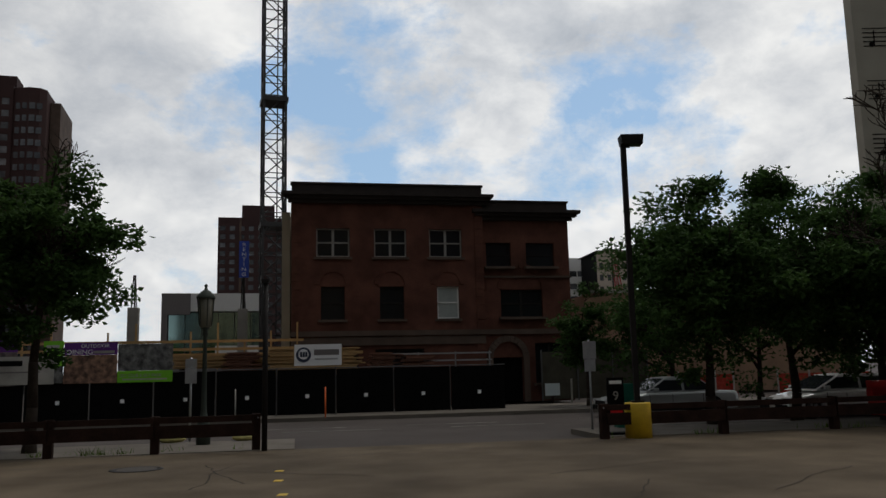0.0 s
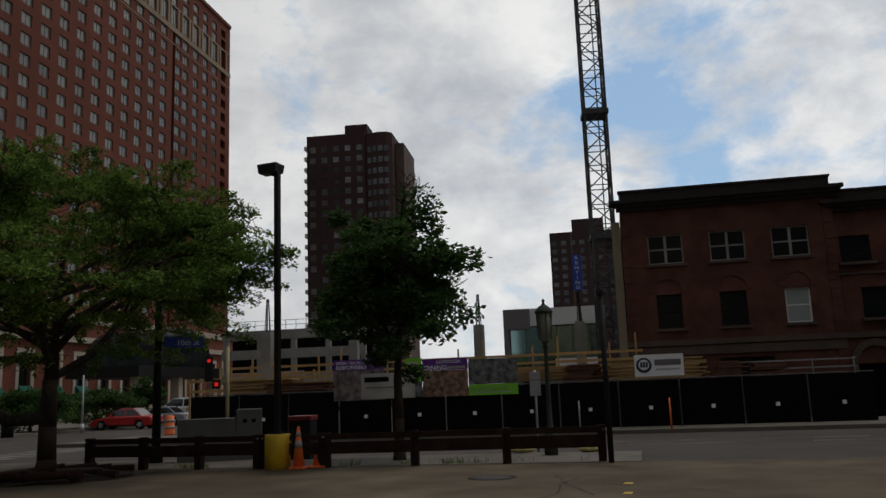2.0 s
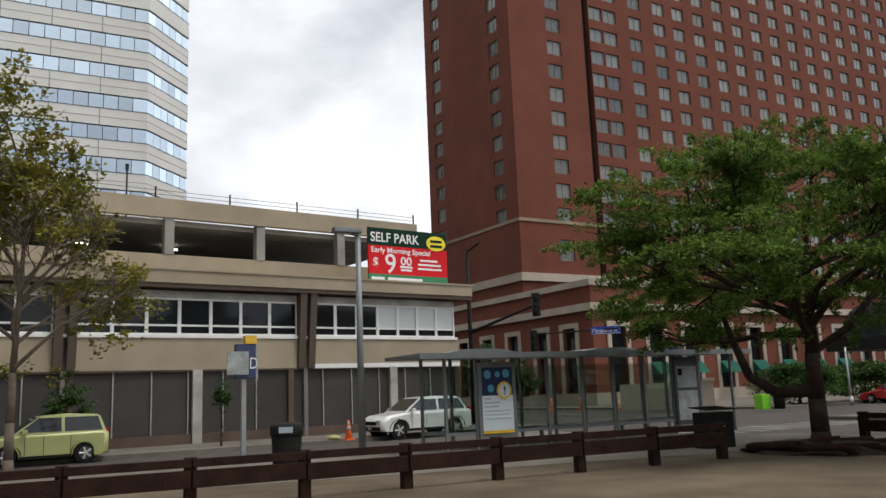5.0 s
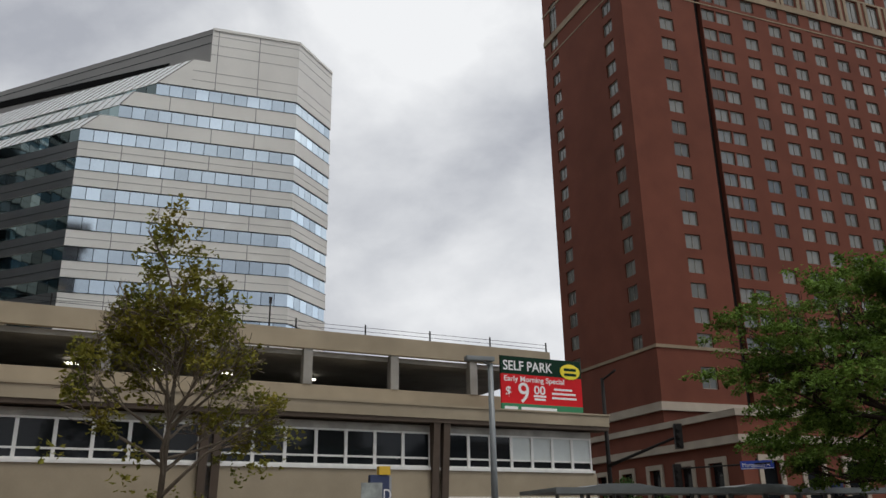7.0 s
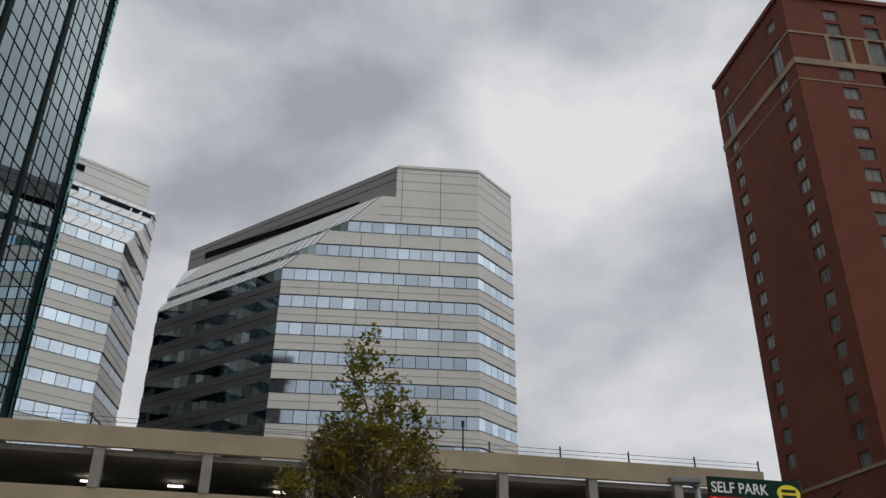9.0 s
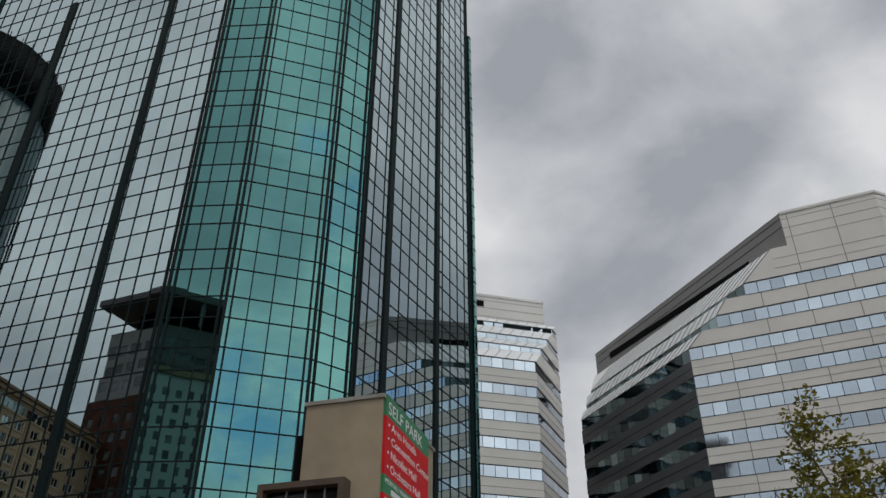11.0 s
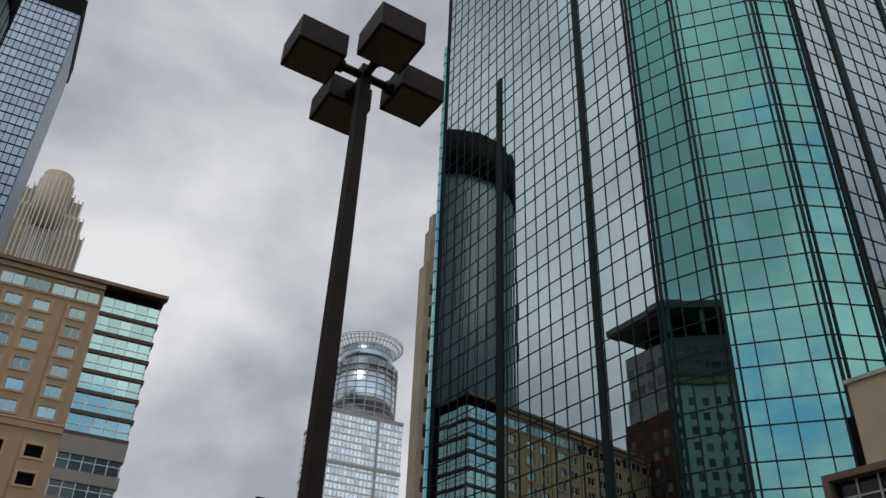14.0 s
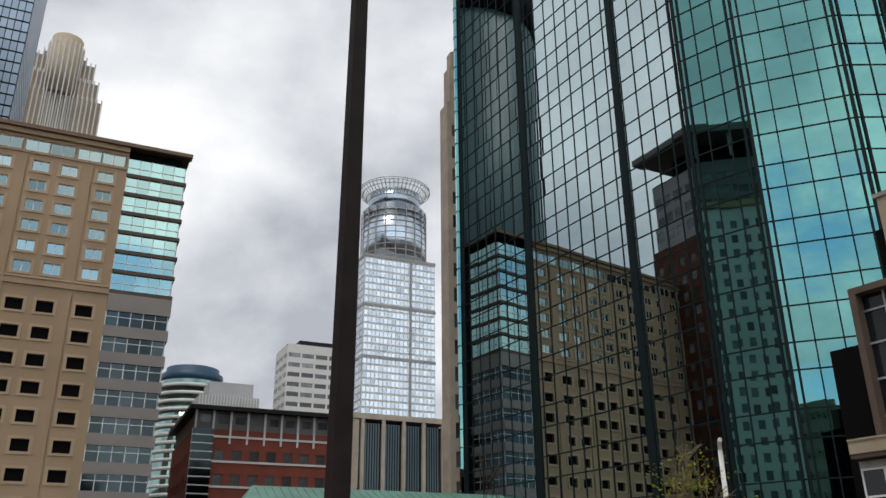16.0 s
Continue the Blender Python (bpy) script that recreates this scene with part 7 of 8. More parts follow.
# wall painted with a sheet of music, far beyond the trees
o = thing("mural_building", polar(-27.75, 62), 0, "tall pale wall painted with lines of sheet music", "building")
part("wall", boxes((0, 12, 0, 1.0, 0, 34)), "mural_ground", o)
for r in range(7):
    for k in range(5):
        part("stave_line", boxes((0.6, 11.6, -0.03, -0.004, 8.0 + 3.8 * r + 0.32 * k, 8.06 + 3.8 * r + 0.32 * k)), "black", o)
    rnd = random.Random(r)
    for k in range(8):
        bm = bmesh.new()
        x, z = 1.2 + 1.25 * k, 8.0 + 3.8 * r + rnd.choice((0, 0.16, 0.32, 0.48, 0.8, 1.1))
        rod(bm, (x, -0.05, z), (x, -0.01, z), 0.2, sides=10)
        box(bm, x + 0.14, x + 0.2, -0.05, -0.01, z, z + 1.0)
        part("note", bm, "black", o)


M["bin_red"] = material("bin_red", (0.22, 0.02, 0.02), 0.5, 0, 0.1, 3, 30, 0.03)
M["flag_red"] = material("flag_red", (0.30, 0.03, 0.04), 0.8, 0, 0.1, 3, 30, 0.0)
M["red_mesh"] = material("red_mesh", (0.38, 0.05, 0.03), 0.7, 0, 0.3, 4, 30, 0.1)
M["sand_yellow"] = material("sand_yellow", (0.45, 0.40, 0.16), 0.8, 0, 0.2, 5, 40, 0.2)
M["screen_olive"] = material("screen_olive", (0.06, 0.055, 0.04), 0.8, 0, 0.2, 2, 40, 0.1)
M["rust"] = material("rust", (0.05, 0.04, 0.03), 0.7, 0.3, 0.3, 8, 60, 0.3)
M["crack_tar"] = material("crack_tar", (0.045, 0.036, 0.026), 0.9, 0, 0.2, 5, 40, 0.2)

# ---- vehicles ----
def car(name, at, turn, label, paint, kind="sedan", length=4.6, width=1.8, height=1.45, group="parked vehicles"):
    """A vehicle facing +x: shaped body, glasshouse with panes, lamps, wheels, mirrors."""
    o = thing(name, at, turn, label, "car" if kind != "pickup" else "truck", group)
    L, W, H = length, width / 2, height
    wr = 0.33 if kind in ("sedan", "hatch", "cube") else 0.38
    belt = H * (0.62 if kind != "suv" else 0.64)
    hood = belt * 0.94
    front, rear = L / 2, -L / 2
    fx, rx = front - L * 0.19, rear + L * 0.19
    if kind == "sedan":
        low = [(rear, 0.35), (rear, belt * 0.92), (rear + 0.12, belt), (rear + 0.9, belt * 1.02), (0.9, belt), (front - 0.35, hood * 0.86), (front - 0.05, hood * 0.66), (front, 0.4)]
        cab = [(rear + 0.75, belt), (rear + 1.45, H - 0.03), (-0.3, H), (0.25, H - 0.04), (1.05, belt)]
    elif kind == "hatch":
        low = [(rear, 0.35), (rear, belt * 0.95), (rear + 0.1, belt * 1.05), (0.8, belt), (front - 0.4, hood * 0.85), (front - 0.05, hood * 0.62), (front, 0.4)]
        cab = [(rear + 0.15, belt), (rear + 0.75, H - 0.05), (-0.4, H), (0.2, H - 0.05), (1.15, belt)]
    elif kind == "cube":
        low = [(rear, 0.35), (rear, belt), (rear + 0.06, belt * 1.02), (0.9, belt), (front - 0.3, hood * 0.92), (front - 0.06, hood * 0.72), (front, 0.4)]
        cab = [(rear + 0.08, belt), (rear + 0.28, H - 0.06), (-0.6, H), (0.2, H - 0.06), (0.95, belt)]
    elif kind == "suv":
        low = [(rear, 0.42), (rear, belt), (rear + 0.08, belt * 1.02), (0.95, belt), (front - 0.35, hood * 0.95), (front - 0.06, hood * 0.76), (front, 0.45)]
        cab = [(rear + 0.2, belt), (rear + 0.55, H - 0.05), (-0.5, H), (0.25, H - 0.06), (1.05, belt)]
    else:
        low = [(rear, 0.5), (rear, belt), (rear + 0.05, belt * 1.03), (0.9, belt * 1.03), (front - 0.2, hood * 1.02), (front - 0.03, hood * 0.8), (front, 0.5)]
        cab = [(-0.75, belt), (-0.62, H - 0.04), (-0.2, H), (0.35, H - 0.04), (0.95, belt)]
    # wheel arches are cut out of the lower edge
    bottom = 0.24 if kind in ("sedan", "hatch", "cube") else 0.34
    prof = list(low)
    edge = []
    for cx in (fx, rx):
        edge.append((cx + wr + 0.07, bottom))
        for i in range(1, 8):
            a = math.pi * i / 8
            edge.append((cx + (wr + 0.07) * math.cos(a), max(bottom, wr + (wr + 0.05) * math.sin(a))))
        edge.append((cx - wr - 0.07, bottom))
    prof += [(front - 0.08, bottom + 0.02)] + edge + [(rear + 0.08, bottom + 0.02)]
    bm = bmesh.new()
    def section(y, shrink):
        return [bm.verts.new((x * (1 - shrink * 0.35 / L), y, z if z < belt * 0.5 else z - shrink * 0.05)) for x, z in prof]
    ys = (-W, -W + 0.09, W - 0.09, W)
    rings = [section(y, s) for y, s in zip(ys, (0.9, 0.0, 0.0, 0.9))]
    for a, b in zip(rings, rings[1:]):
        for i in range(len(prof)):
            f = bm.faces.new((a[i], a[(i + 1) % len(prof)], b[(i + 1) % len(prof)], b[i]))
            f.smooth = False
    bm.faces.new(rings[0]), bm.faces.new(rings[-1][::-1])
    bmesh.ops.recalc_face_normals(bm, faces=bm.faces)
    sharp = [e for e in bm.edges if len(e.link_faces) == 2 and e.calc_face_angle(0) > 0.5 and min(v.co.z for v in e.verts) > bottom + 0.12]
    bmesh.ops.bevel(bm, geom=sharp, offset=0.035, segments=2, affect="EDGES", clamp_overlap=True)
    for f in bm.faces:
        f.smooth = f.calc_area() < 0.12
    body = part("body", bm, paint, o)
    # seams, sills and door handles on both flanks
    for s in (-1, 1):
        y0, y1 = sorted((s * (W - 0.02), s * (W + 0.004)))
        for x in (fx - wr - 0.22, 0.02 * L, rx + wr + 0.12):
            part("door_seam", boxes((x - 0.008, x + 0.008, y0, y1, bottom + 0.1, belt - 0.07)), "black", body)
        part("sill_trim", boxes((rx + wr + 0.1, fx - wr - 0.1, y0, y1 + 0.002, bottom, bottom + 0.09)), "rubber", body)
        part("side_crease", boxes((rx + 0.1, fx - 0.1, y0, y1 + s * 0.003, belt * 0.74, belt * 0.755)), paint, body)
        for x in (-0.02 * L - 0.1, fx - wr - 1.2):
            part("door_handle", boxes((x - 0.09, x + 0.09, min(y0, s * (W + 0.02)), max(y1, s * (W + 0.02)), belt * 0.82, belt * 0.82 + 0.03)), paint, body)
        for cx in (fx, rx):
            bm = bmesh.new()
            for i in range(8):
                a0, a1 = math.pi * i / 8, math.pi * (i + 1) / 8
                rod(bm, (cx + (wr + 0.07) * math.cos(a0), s * (W - 0.01), wr + (wr + 0.05) * math.sin(a0)), (cx + (wr + 0.07) * math.cos(a1), s * (W - 0.01), wr + (wr + 0.05) * math.sin(a1)), 0.022, sides=5)
            part("arch_lip", bm, "rubber" if kind in ("suv", "pickup") else paint, body)
    # glasshouse: roof in paint, panes between pillars
    bm = bmesh.new()
    tw = W * 0.78
    def cv(x, z, s):
        k = (z - belt) / (H - belt)
        return (x, s * (W * 0.94 * (1 - k) + tw * k), z)
    lo = {s: [bm.verts.new(cv(x, z, s)) for x, z in cab] for s in (-1, 1)}
    n = len(cab)
    for i in range(n - 1):
        f = bm.faces.new((lo[-1][i], lo[-1][i + 1], lo[1][i + 1], lo[1][i]))
    for s in (-1, 1):
        bm.faces.new(lo[s])
    bmesh.ops.recalc_face_normals(bm, faces=bm.faces)
    bmesh.ops.bevel(bm, geom=[e for e in bm.edges if min(v.co.z for v in e.verts) > belt + 0.1], offset=0.05, segments=2, affect="EDGES", clamp_overlap=True)
    part("cabin", bm, paint, o)

    def pane(pts, out):
        """A pane a little proud of the cabin's side, from profile points."""
        b2 = bmesh.new()
        vs = [b2.verts.new(p) for p in pts]
        f = b2.faces.new(vs)
        b2.normal_update()
        nrm = f.normal * (1 if f.normal.dot(Vector(out)) > 0 else -1)
        bmesh.ops.translate(b2, verts=b2.verts, vec=nrm * 0.008)
        geo = bmesh.ops.extrude_face_region(b2, geom=b2.faces[:])["geom"]
        bmesh.ops.translate(b2, verts=[v for v in geo if isinstance(v, bmesh.types.BMVert)], vec=nrm * 0.006)
        bmesh.ops.recalc_face_normals(b2, faces=b2.faces)
        part("window", b2, "car_glass", o)

    zt, zb = H - 0.12, belt + 0.05
    def x_at(z, i, j):
        a, b = cab[i], cab[j]
        t = (z - a[1]) / (b[1] - a[1])
        return a[0] + (b[0] - a[0]) * min(1, max(0, t))
    for s in (-1, 1):
        x0b, x0t = x_at(zb, 0, 1) + 0.1, x_at(zt, 0, 1) + 0.08
        x1b, x1t = x_at(zb, 4, 3) - 0.08, x_at(zt, 4, 3) - 0.06
        m = (x0b + x1b) / 2 - 0.05
        for a, b, c, d in ((x0b, m - 0.05, m - 0.05, x0t), (m + 0.05, x1b, x1t, m + 0.05)):
            pane([cv(a, zb, s), cv(b, zb, s), cv(c, zt, s), cv(d, zt, s)], (0, s, 0))
    for i, j, o_ in ((3, 4, (1, 0, 0.5)), (1, 0, (-1, 0, 0.5))):
        zt2 = min(cab[i][1], H) - 0.03
        xa, xb = x_at(zt2, i, j), x_at(zb, i, j)
        ka, kb = (zt2 - belt) / (H - belt), (zb - belt) / (H - belt)
        wa, wb = (W * 0.94 * (1 - ka) + tw * ka) - 0.08, (W * 0.94 * (1 - kb) + tw * kb) - 0.08
        pane([(xa, -wa, zt2), (xa, wa, zt2), (xb, wb, zb), (xb, -wb, zb)], o_)
    for cx in (fx, rx):
        for s in (-1, 1):
            bm = bmesh.new()
            y = s * (W - 0.02)
            rod(bm, (cx, y - s * 0.2, wr), (cx, y, wr), wr, sides=22)
            bmesh.ops.bevel(bm, geom=[e for e in bm.edges if len(e.link_faces) == 2 and abs(e.link_faces[0].normal.y - e.link_faces[1].normal.y) > 0.5], offset=0.03, segments=1, affect="EDGES")
            wl = part("wheel", bm, "rubber", o)
            bm = bmesh.new()
            rod(bm, (cx, y - s * 0.02, wr), (cx, y + s * 0.012, wr), wr * 0.62, sides=18)
            rim = part("rim", bm, "rim_dark", wl)
            for k in range(5):
                a = 2 * math.pi * k / 5
                bm = bmesh.new()
                rod(bm, (cx, y + s * 0.014, wr), (cx + wr * 0.6 * math.cos(a), y + s * 0.014, wr + wr * 0.6 * math.sin(a)), 0.045, 0.035, 5)
                part("spoke", bm, "rim_silver", wl)
    zl = hood * 0.72
    for s in (-1, 1):
        part("headlamp", boxes((front - 0.3, front - 0.02, s * (W - 0.32) - 0.14, s * (W - 0.32) + 0.14, zl - 0.07, zl + 0.07), bevel=0.02), "lamp_clear", o)
        part("tail_lamp", boxes((rear - 0.012, rear + 0.1, s * (W - 0.2) - 0.11, s * (W - 0.2) + 0.11, belt * 0.72, belt * (1.1 if kind in ("cube", "suv") else 0.92)), bevel=0.015), "lamp_red", o)
        mx = x_at(zb, 4, 3) - 0.25
        part("mirror", boxes((mx - 0.08, mx + 0.08, s * (W + 0.07) - 0.07, s * (W + 0.07) + 0.07, belt + 0.02, belt + 0.15), bevel=0.02), paint, o)
    part("front_bumper", boxes((front - 0.1, front + 0.025, -W + 0.12, W - 0.12, bottom + 0.04, bottom + 0.2), bevel=0.02), "rubber", o)
    part("rear_bumper", boxes((rear - 0.025, rear + 0.1, -W + 0.1, W - 0.1, bottom + 0.06, bottom + 0.22), bevel=0.02), "rubber", o)
    part("grille", boxes((front - 0.06, front + 0.01, -0.45, 0.45, zl - 0.12, zl + 0.02)), "rubber", o)
    part("number_plate", boxes((front + 0.026, front + 0.036, -0.15, 0.15, bottom + 0.08, bottom + 0.2)), "white_worn", o)
    part("underside", boxes((rear + 0.3, front - 0.3, -W + 0.2, W - 0.2, bottom - 0.02, belt * 0.5)), "black", o)
    if kind == "pickup":
        part("bed_side", boxes((rear + 0.05, -0.8, -W + 0.03, -W + 0.11, belt, belt + 0.12)), paint, o)
        part("bed_side", boxes((rear + 0.05, -0.8, W - 0.11, W - 0.03, belt, belt + 0.12)), paint, o)
        part("tailgate", boxes((rear + 0.0, rear + 0.08, -W + 0.12, W - 0.12, belt * 0.7, belt + 0.12)), paint, o)
    return o


def paint(name, c):
    M[name] = material(name, c, 0.3, 0.1, 0.04, 1.0, 30, 0.0, coat=0.6)


paint("paint_silver", (0.34, 0.36, 0.36))
paint("paint_white", (0.72, 0.72, 0.70))
paint("paint_red", (0.45, 0.012, 0.012))
paint("paint_lime", (0.38, 0.40, 0.16))
paint("paint_grey", (0.25, 0.26, 0.28))
M["car_glass"] = material("car_glass", (0.015, 0.017, 0.02), 0.05, 0, 0.05, 1, 10, 0)
M["rim_dark"] = material("rim_dark", (0.05, 0.05, 0.05), 0.4, 0.3, 0.1, 2, 20, 0)
M["rim_silver"] = material("rim_silver", (0.42, 0.42, 0.42), 0.5, 0.2, 0.05, 2, 20, 0)
M["lamp_clear"] = material("lamp_clear", (0.5, 0.5, 0.5), 0.15, 0.0, 0.05, 2, 20, 0)
M["lamp_red"] = material("lamp_red", (0.35, 0.01, 0.01), 0.2, 0, 0.05, 2, 20, 0)

Z = ROAD_Z
car("silver_sedan", polar(-14.5, 30.6, Z), STREET + 180, "silver saloon car waiting in the street", "paint_silver", "sedan", 4.75, 1.8, 1.36)
car("white_hatchback", polar(-24.6, 30.0, Z), STREET + 180, "white hatchback driving along the street", "paint_white", "hatch", 4.2, 1.75, 1.38)
car("red_pickup", polar(-32.6, 25.5, Z), STREET, "bright red pickup truck at the kerb", "paint_red", "pickup", 5.4, 1.95, 1.8)
car("white_estate_suv", polar(74.1, 35.4, Z), AVENUE + 180, "white sport utility car parked by the parking building", "paint_white", "suv", 4.4, 1.85, 1.68)
car("lime_hatchback", polar(97.6, 30.4, Z), AVENUE + 180, "pale lime boxy hatchback parked at the kerb", "paint_lime", "cube", 3.75, 1.75, 1.6)
car("red_far_car", polar(105.0, 29.0, Z), AVENUE + 180, "red car parked at the kerb", "paint_red", "sedan", 4.6, 1.8, 1.45)
car("red_far_car", polar(43.8, 63, Z), 195, "red saloon waiting at the far crossing", "paint_red", "sedan", 4.6, 1.8, 1.45)
car("grey_far_car", polar(41.7, 68, Z), 195, "grey saloon waiting at the far crossing", "paint_grey", "sedan", 4.6, 1.8, 1.45)
car("white_far_van", polar(40.6, 74, Z), 195, "white van waiting at the far crossing", "paint_white", "suv", 5.2, 2.0, 2.1)
car("white_far_car", polar(57.9, 75, Z), 195, "white car with red lamps beyond the crossing", "paint_white", "hatch", 4.3, 1.8, 1.5)

# ---- bus stop ----
def bus_shelter():
    s = thing("bus_shelter", (-22.6, 7.3, 0.01), 100, "long grey steel and glass bus shelter with a flat roof", "bus shelter")
    L, D, H = 11.2, 1.5, 2.62
    bm = bmesh.new()
    prism(bm, [(-1.0, -0.5), (L + 0.4, -0.5), (L + 0.4, D + 0.4), (-1.0, D + 0.4)], H, H + 0.1)
    part("roof", bm, "shelter_steel", s)
    for x in (1.2, 6.0):
        bm = bmesh.new()
        prism(bm, [(x - 1.3, -0.2), (x + 1.3, -0.2), (x + 1.3, D), (x - 1.3, D)], H + 0.1, H + 0.22)
        for v in bm.verts:
            if v.co.z > H + 0.15:
                v.co.x = x + (v.co.x - x) * 0.4
        part("roof_hood", bm, "shelter_steel", s)
    part("gutter", boxes((-1.05, L + 0.45, -0.58, -0.5, H - 0.06, H + 0.1)), "shelter_steel", s)
    xs = [0.0, 1.0, 2.3, 3.5, 4.8, 6.0, 7.3, 8.5, 9.6, L]
    for i, x in enumerate(xs):
        for y in (0, D):
            part("post", boxes((x - 0.04, x + 0.04, y - 0.04, y + 0.04, 0, H)), "shelter_steel", s)
    for i, (a, b) in enumerate(zip(xs, xs[1:])):
        for y in (0.0, D):
            if y == 0 and i in (1, 8):
                continue
            part("rail", boxes((a + 0.05, b - 0.05, y - 0.03, y + 0.03, 0.42, 0.5)), "shelter_steel", s)
            pn = part("pane", boxes((a + 0.06, b - 0.06, y - 0.006, y + 0.006, 0.5, 2.35)), "clear_glass", s)
            pn.visible_shadow = False
    for x in (0.0, L):
        part("end_rail", boxes((x - 0.03, x + 0.03, 0.05, D - 0.05, 0.42, 0.5)), "shelter_steel", s)
    part("bench", boxes((3.6, 7.2, 0.75, 1.1, 0.45, 0.5), bevel=0.01), "shelter_steel", s)
    for x in (3.8, 7.0):
        part("bench_leg", boxes((x, x + 0.06, 0.85, 1.0, 0, 0.45)), "shelter_steel", s)
    # poster case
    case = part("poster_case", boxes((1.02, 2.28, -0.12, 0.06, 0.28, 2.45), bevel=0.01), "shelter_steel", s)
    part("poster", boxes((1.13, 2.17, -0.13, -0.122, 0.42, 2.3)), "poster_pale", case, "pale blue notice with a navy head")
    part("poster_head", boxes((1.13, 2.17, -0.14, -0.131, 1.5, 2.3)), "poster_navy", case)
    part("poster_foot", boxes((1.13, 2.17, -0.14, -0.131, 0.42, 0.5)), "yellow", case)
    for x, z, r in ((1.32, 2.1, 0.12), (1.66, 2.1, 0.09), (1.95, 2.12, 0.12), (1.42, 1.7, 0.11)):
        bm = bmesh.new()
        rod(bm, (x, -0.15, z), (x, -0.141, z), r, sides=20)
        part("round_icon", bm, "icon_blue", case)
    bm = bmesh.new()
    rod(bm, (1.88, -0.15, 1.64), (1.88, -0.141, 1.64), 0.25, sides=28)
    part("warning_ring", bm, "icon_gold", case)
    bm = bmesh.new()
    rod(bm, (1.88, -0.157, 1.64), (1.88, -0.151, 1.64), 0.19, sides=28)
    part("warning_disc", bm, "poster_pale", case)
    text_mesh("!", 0.34, "poster_navy", case, (1.88, -0.16, 1.52), (90, 0, 0), align="CENTER", squeeze=1.6)
    for k, (a, b) in enumerate(((0.05, 0.3), (0.05, 0.6), (0.05, 0.55), (0.08, 0.95), (0.08, 0.9), (0.08, 0.95))):
        z = 1.38 - 0.11 * k
        part("writing_bar", boxes((1.13 + a, 1.13 + b, -0.136, -0.131, z, z + (0.05 if k < 3 else 0.025))), "poster_grey", case)
    # route map case at the far end
    mp = part("map_case", boxes((8.52, 9.58, -0.1, 0.06, 0.3, 2.5), bevel=0.01), "shelter_dark", s)
    part("timetable", boxes((8.62, 9.48, -0.11, -0.101, 1.5, 2.2)), "map_grey", mp)
    part("route_map", boxes((8.62, 9.48, -0.11, -0.101, 0.45, 1.4)), "map_grey", mp)
    part("badge", boxes((8.66, 8.85, -0.118, -0.111, 1.9, 2.12)), "black", mp)


cg = bpy.data.materials.new("clear_glass")
cg.use_nodes = True
nt = cg.node_tree
tr, gl, mx = nt.nodes.new("ShaderNodeBsdfTransparent"), nt.nodes.new("ShaderNodeBsdfGlossy"), nt.nodes.new("ShaderNodeMixShader")
gl.inputs["Roughness"].default_value = 0.02
tr.inputs["Color"].default_value = (0.86, 0.9, 0.88, 1)
mx.inputs[0].default_value = 0.07
nt.links.new(tr.outputs[0], mx.inputs[1]), nt.links.new(gl.outputs[0], mx.inputs[2])
nt.links.new(mx.outputs[0], nt.nodes["Material Output"].inputs["Surface"])
M["clear_glass"] = cg
M["shelter_steel"] = material("shelter_steel", (0.20, 0.215, 0.22), 0.5, 0.3, 0.08, 3, 40, 0.03)
M["shelter_dark"] = material("shelter_dark", (0.06, 0.065, 0.07), 0.5, 0.2, 0.1, 3, 40, 0.03)
M["poster_pale"] = material("poster_pale", (0.62, 0.70, 0.72), 0.4, 0, 0.03, 2, 20, 0)
M["poster_navy"] = material("poster_navy", (0.012, 0.03, 0.085), 0.4, 0, 0.03, 2, 20, 0)
M["poster_grey"] = material("poster_grey", (0.38, 0.45, 0.50), 0.4, 0, 0.03, 2, 20, 0)
M["icon_blue"] = material("icon_blue", (0.12, 0.36, 0.50), 0.4, 0, 0.03, 2, 20, 0)
M["icon_gold"] = material("icon_gold", (0.75, 0.48, 0.04), 0.4, 0, 0.03, 2, 20, 0)
M["map_grey"] = material("map_grey", (0.28, 0.30, 0.29), 0.4, 0, 0.25, 3, 9, 0, other=(0.42, 0.45, 0.43))
bus_shelter()


def stop_sign_pole():
    o = thing("bus_stop_sign", polar(85.6, 22.6, 0.01), 100, "bus stop pole with blue-grey sign box and yellow cap", "sign")
    part("pole", boxes((-0.06, 0.06, -0.06, 0.06, 0, 2.25)), "galvanised", o)
    part("box", boxes((-0.22, 0.3, -0.12, 0.12, 2.2, 3.1), bevel=0.015), "stop_blue", o)
    part("screen", boxes((-0.46, 0.1, -0.16, -0.121, 2.3, 2.9)), "map_grey", o)
    part("cap", boxes((0.02, 0.32, -0.14, 0.14, 3.1, 3.32)), "icon_gold", o)
    part("side_panel", boxes((0.301, 0.36, -0.1, 0.1, 2.15, 3.05)), "galvanised", o)
    text_mesh("D", 0.42, "white", o, (0.12, -0.128, 2.45), (90, 0, 0), squeeze=0.75)


M["stop_blue"] = material("stop_blue", (0.035, 0.05, 0.12), 0.5, 0, 0.05, 2, 20, 0)
stop_sign_pole()
o = thing("second_stop_sign", polar(56.6, 30.6, 0.01), 100, "small blue bus stop flag on a pale square post", "sign")
part("post", boxes((-0.07, 0.07, -0.07, 0.07, 0, 2.4)), "galvanised", o)
part("flag", boxes((-0.2, 0.2, -0.05, 0.05, 2.4, 2.95)), "poster_navy", o)
text_mesh("D", 0.28, "white", o, (-0.1, -0.06, 2.55), (90, 0, 0))


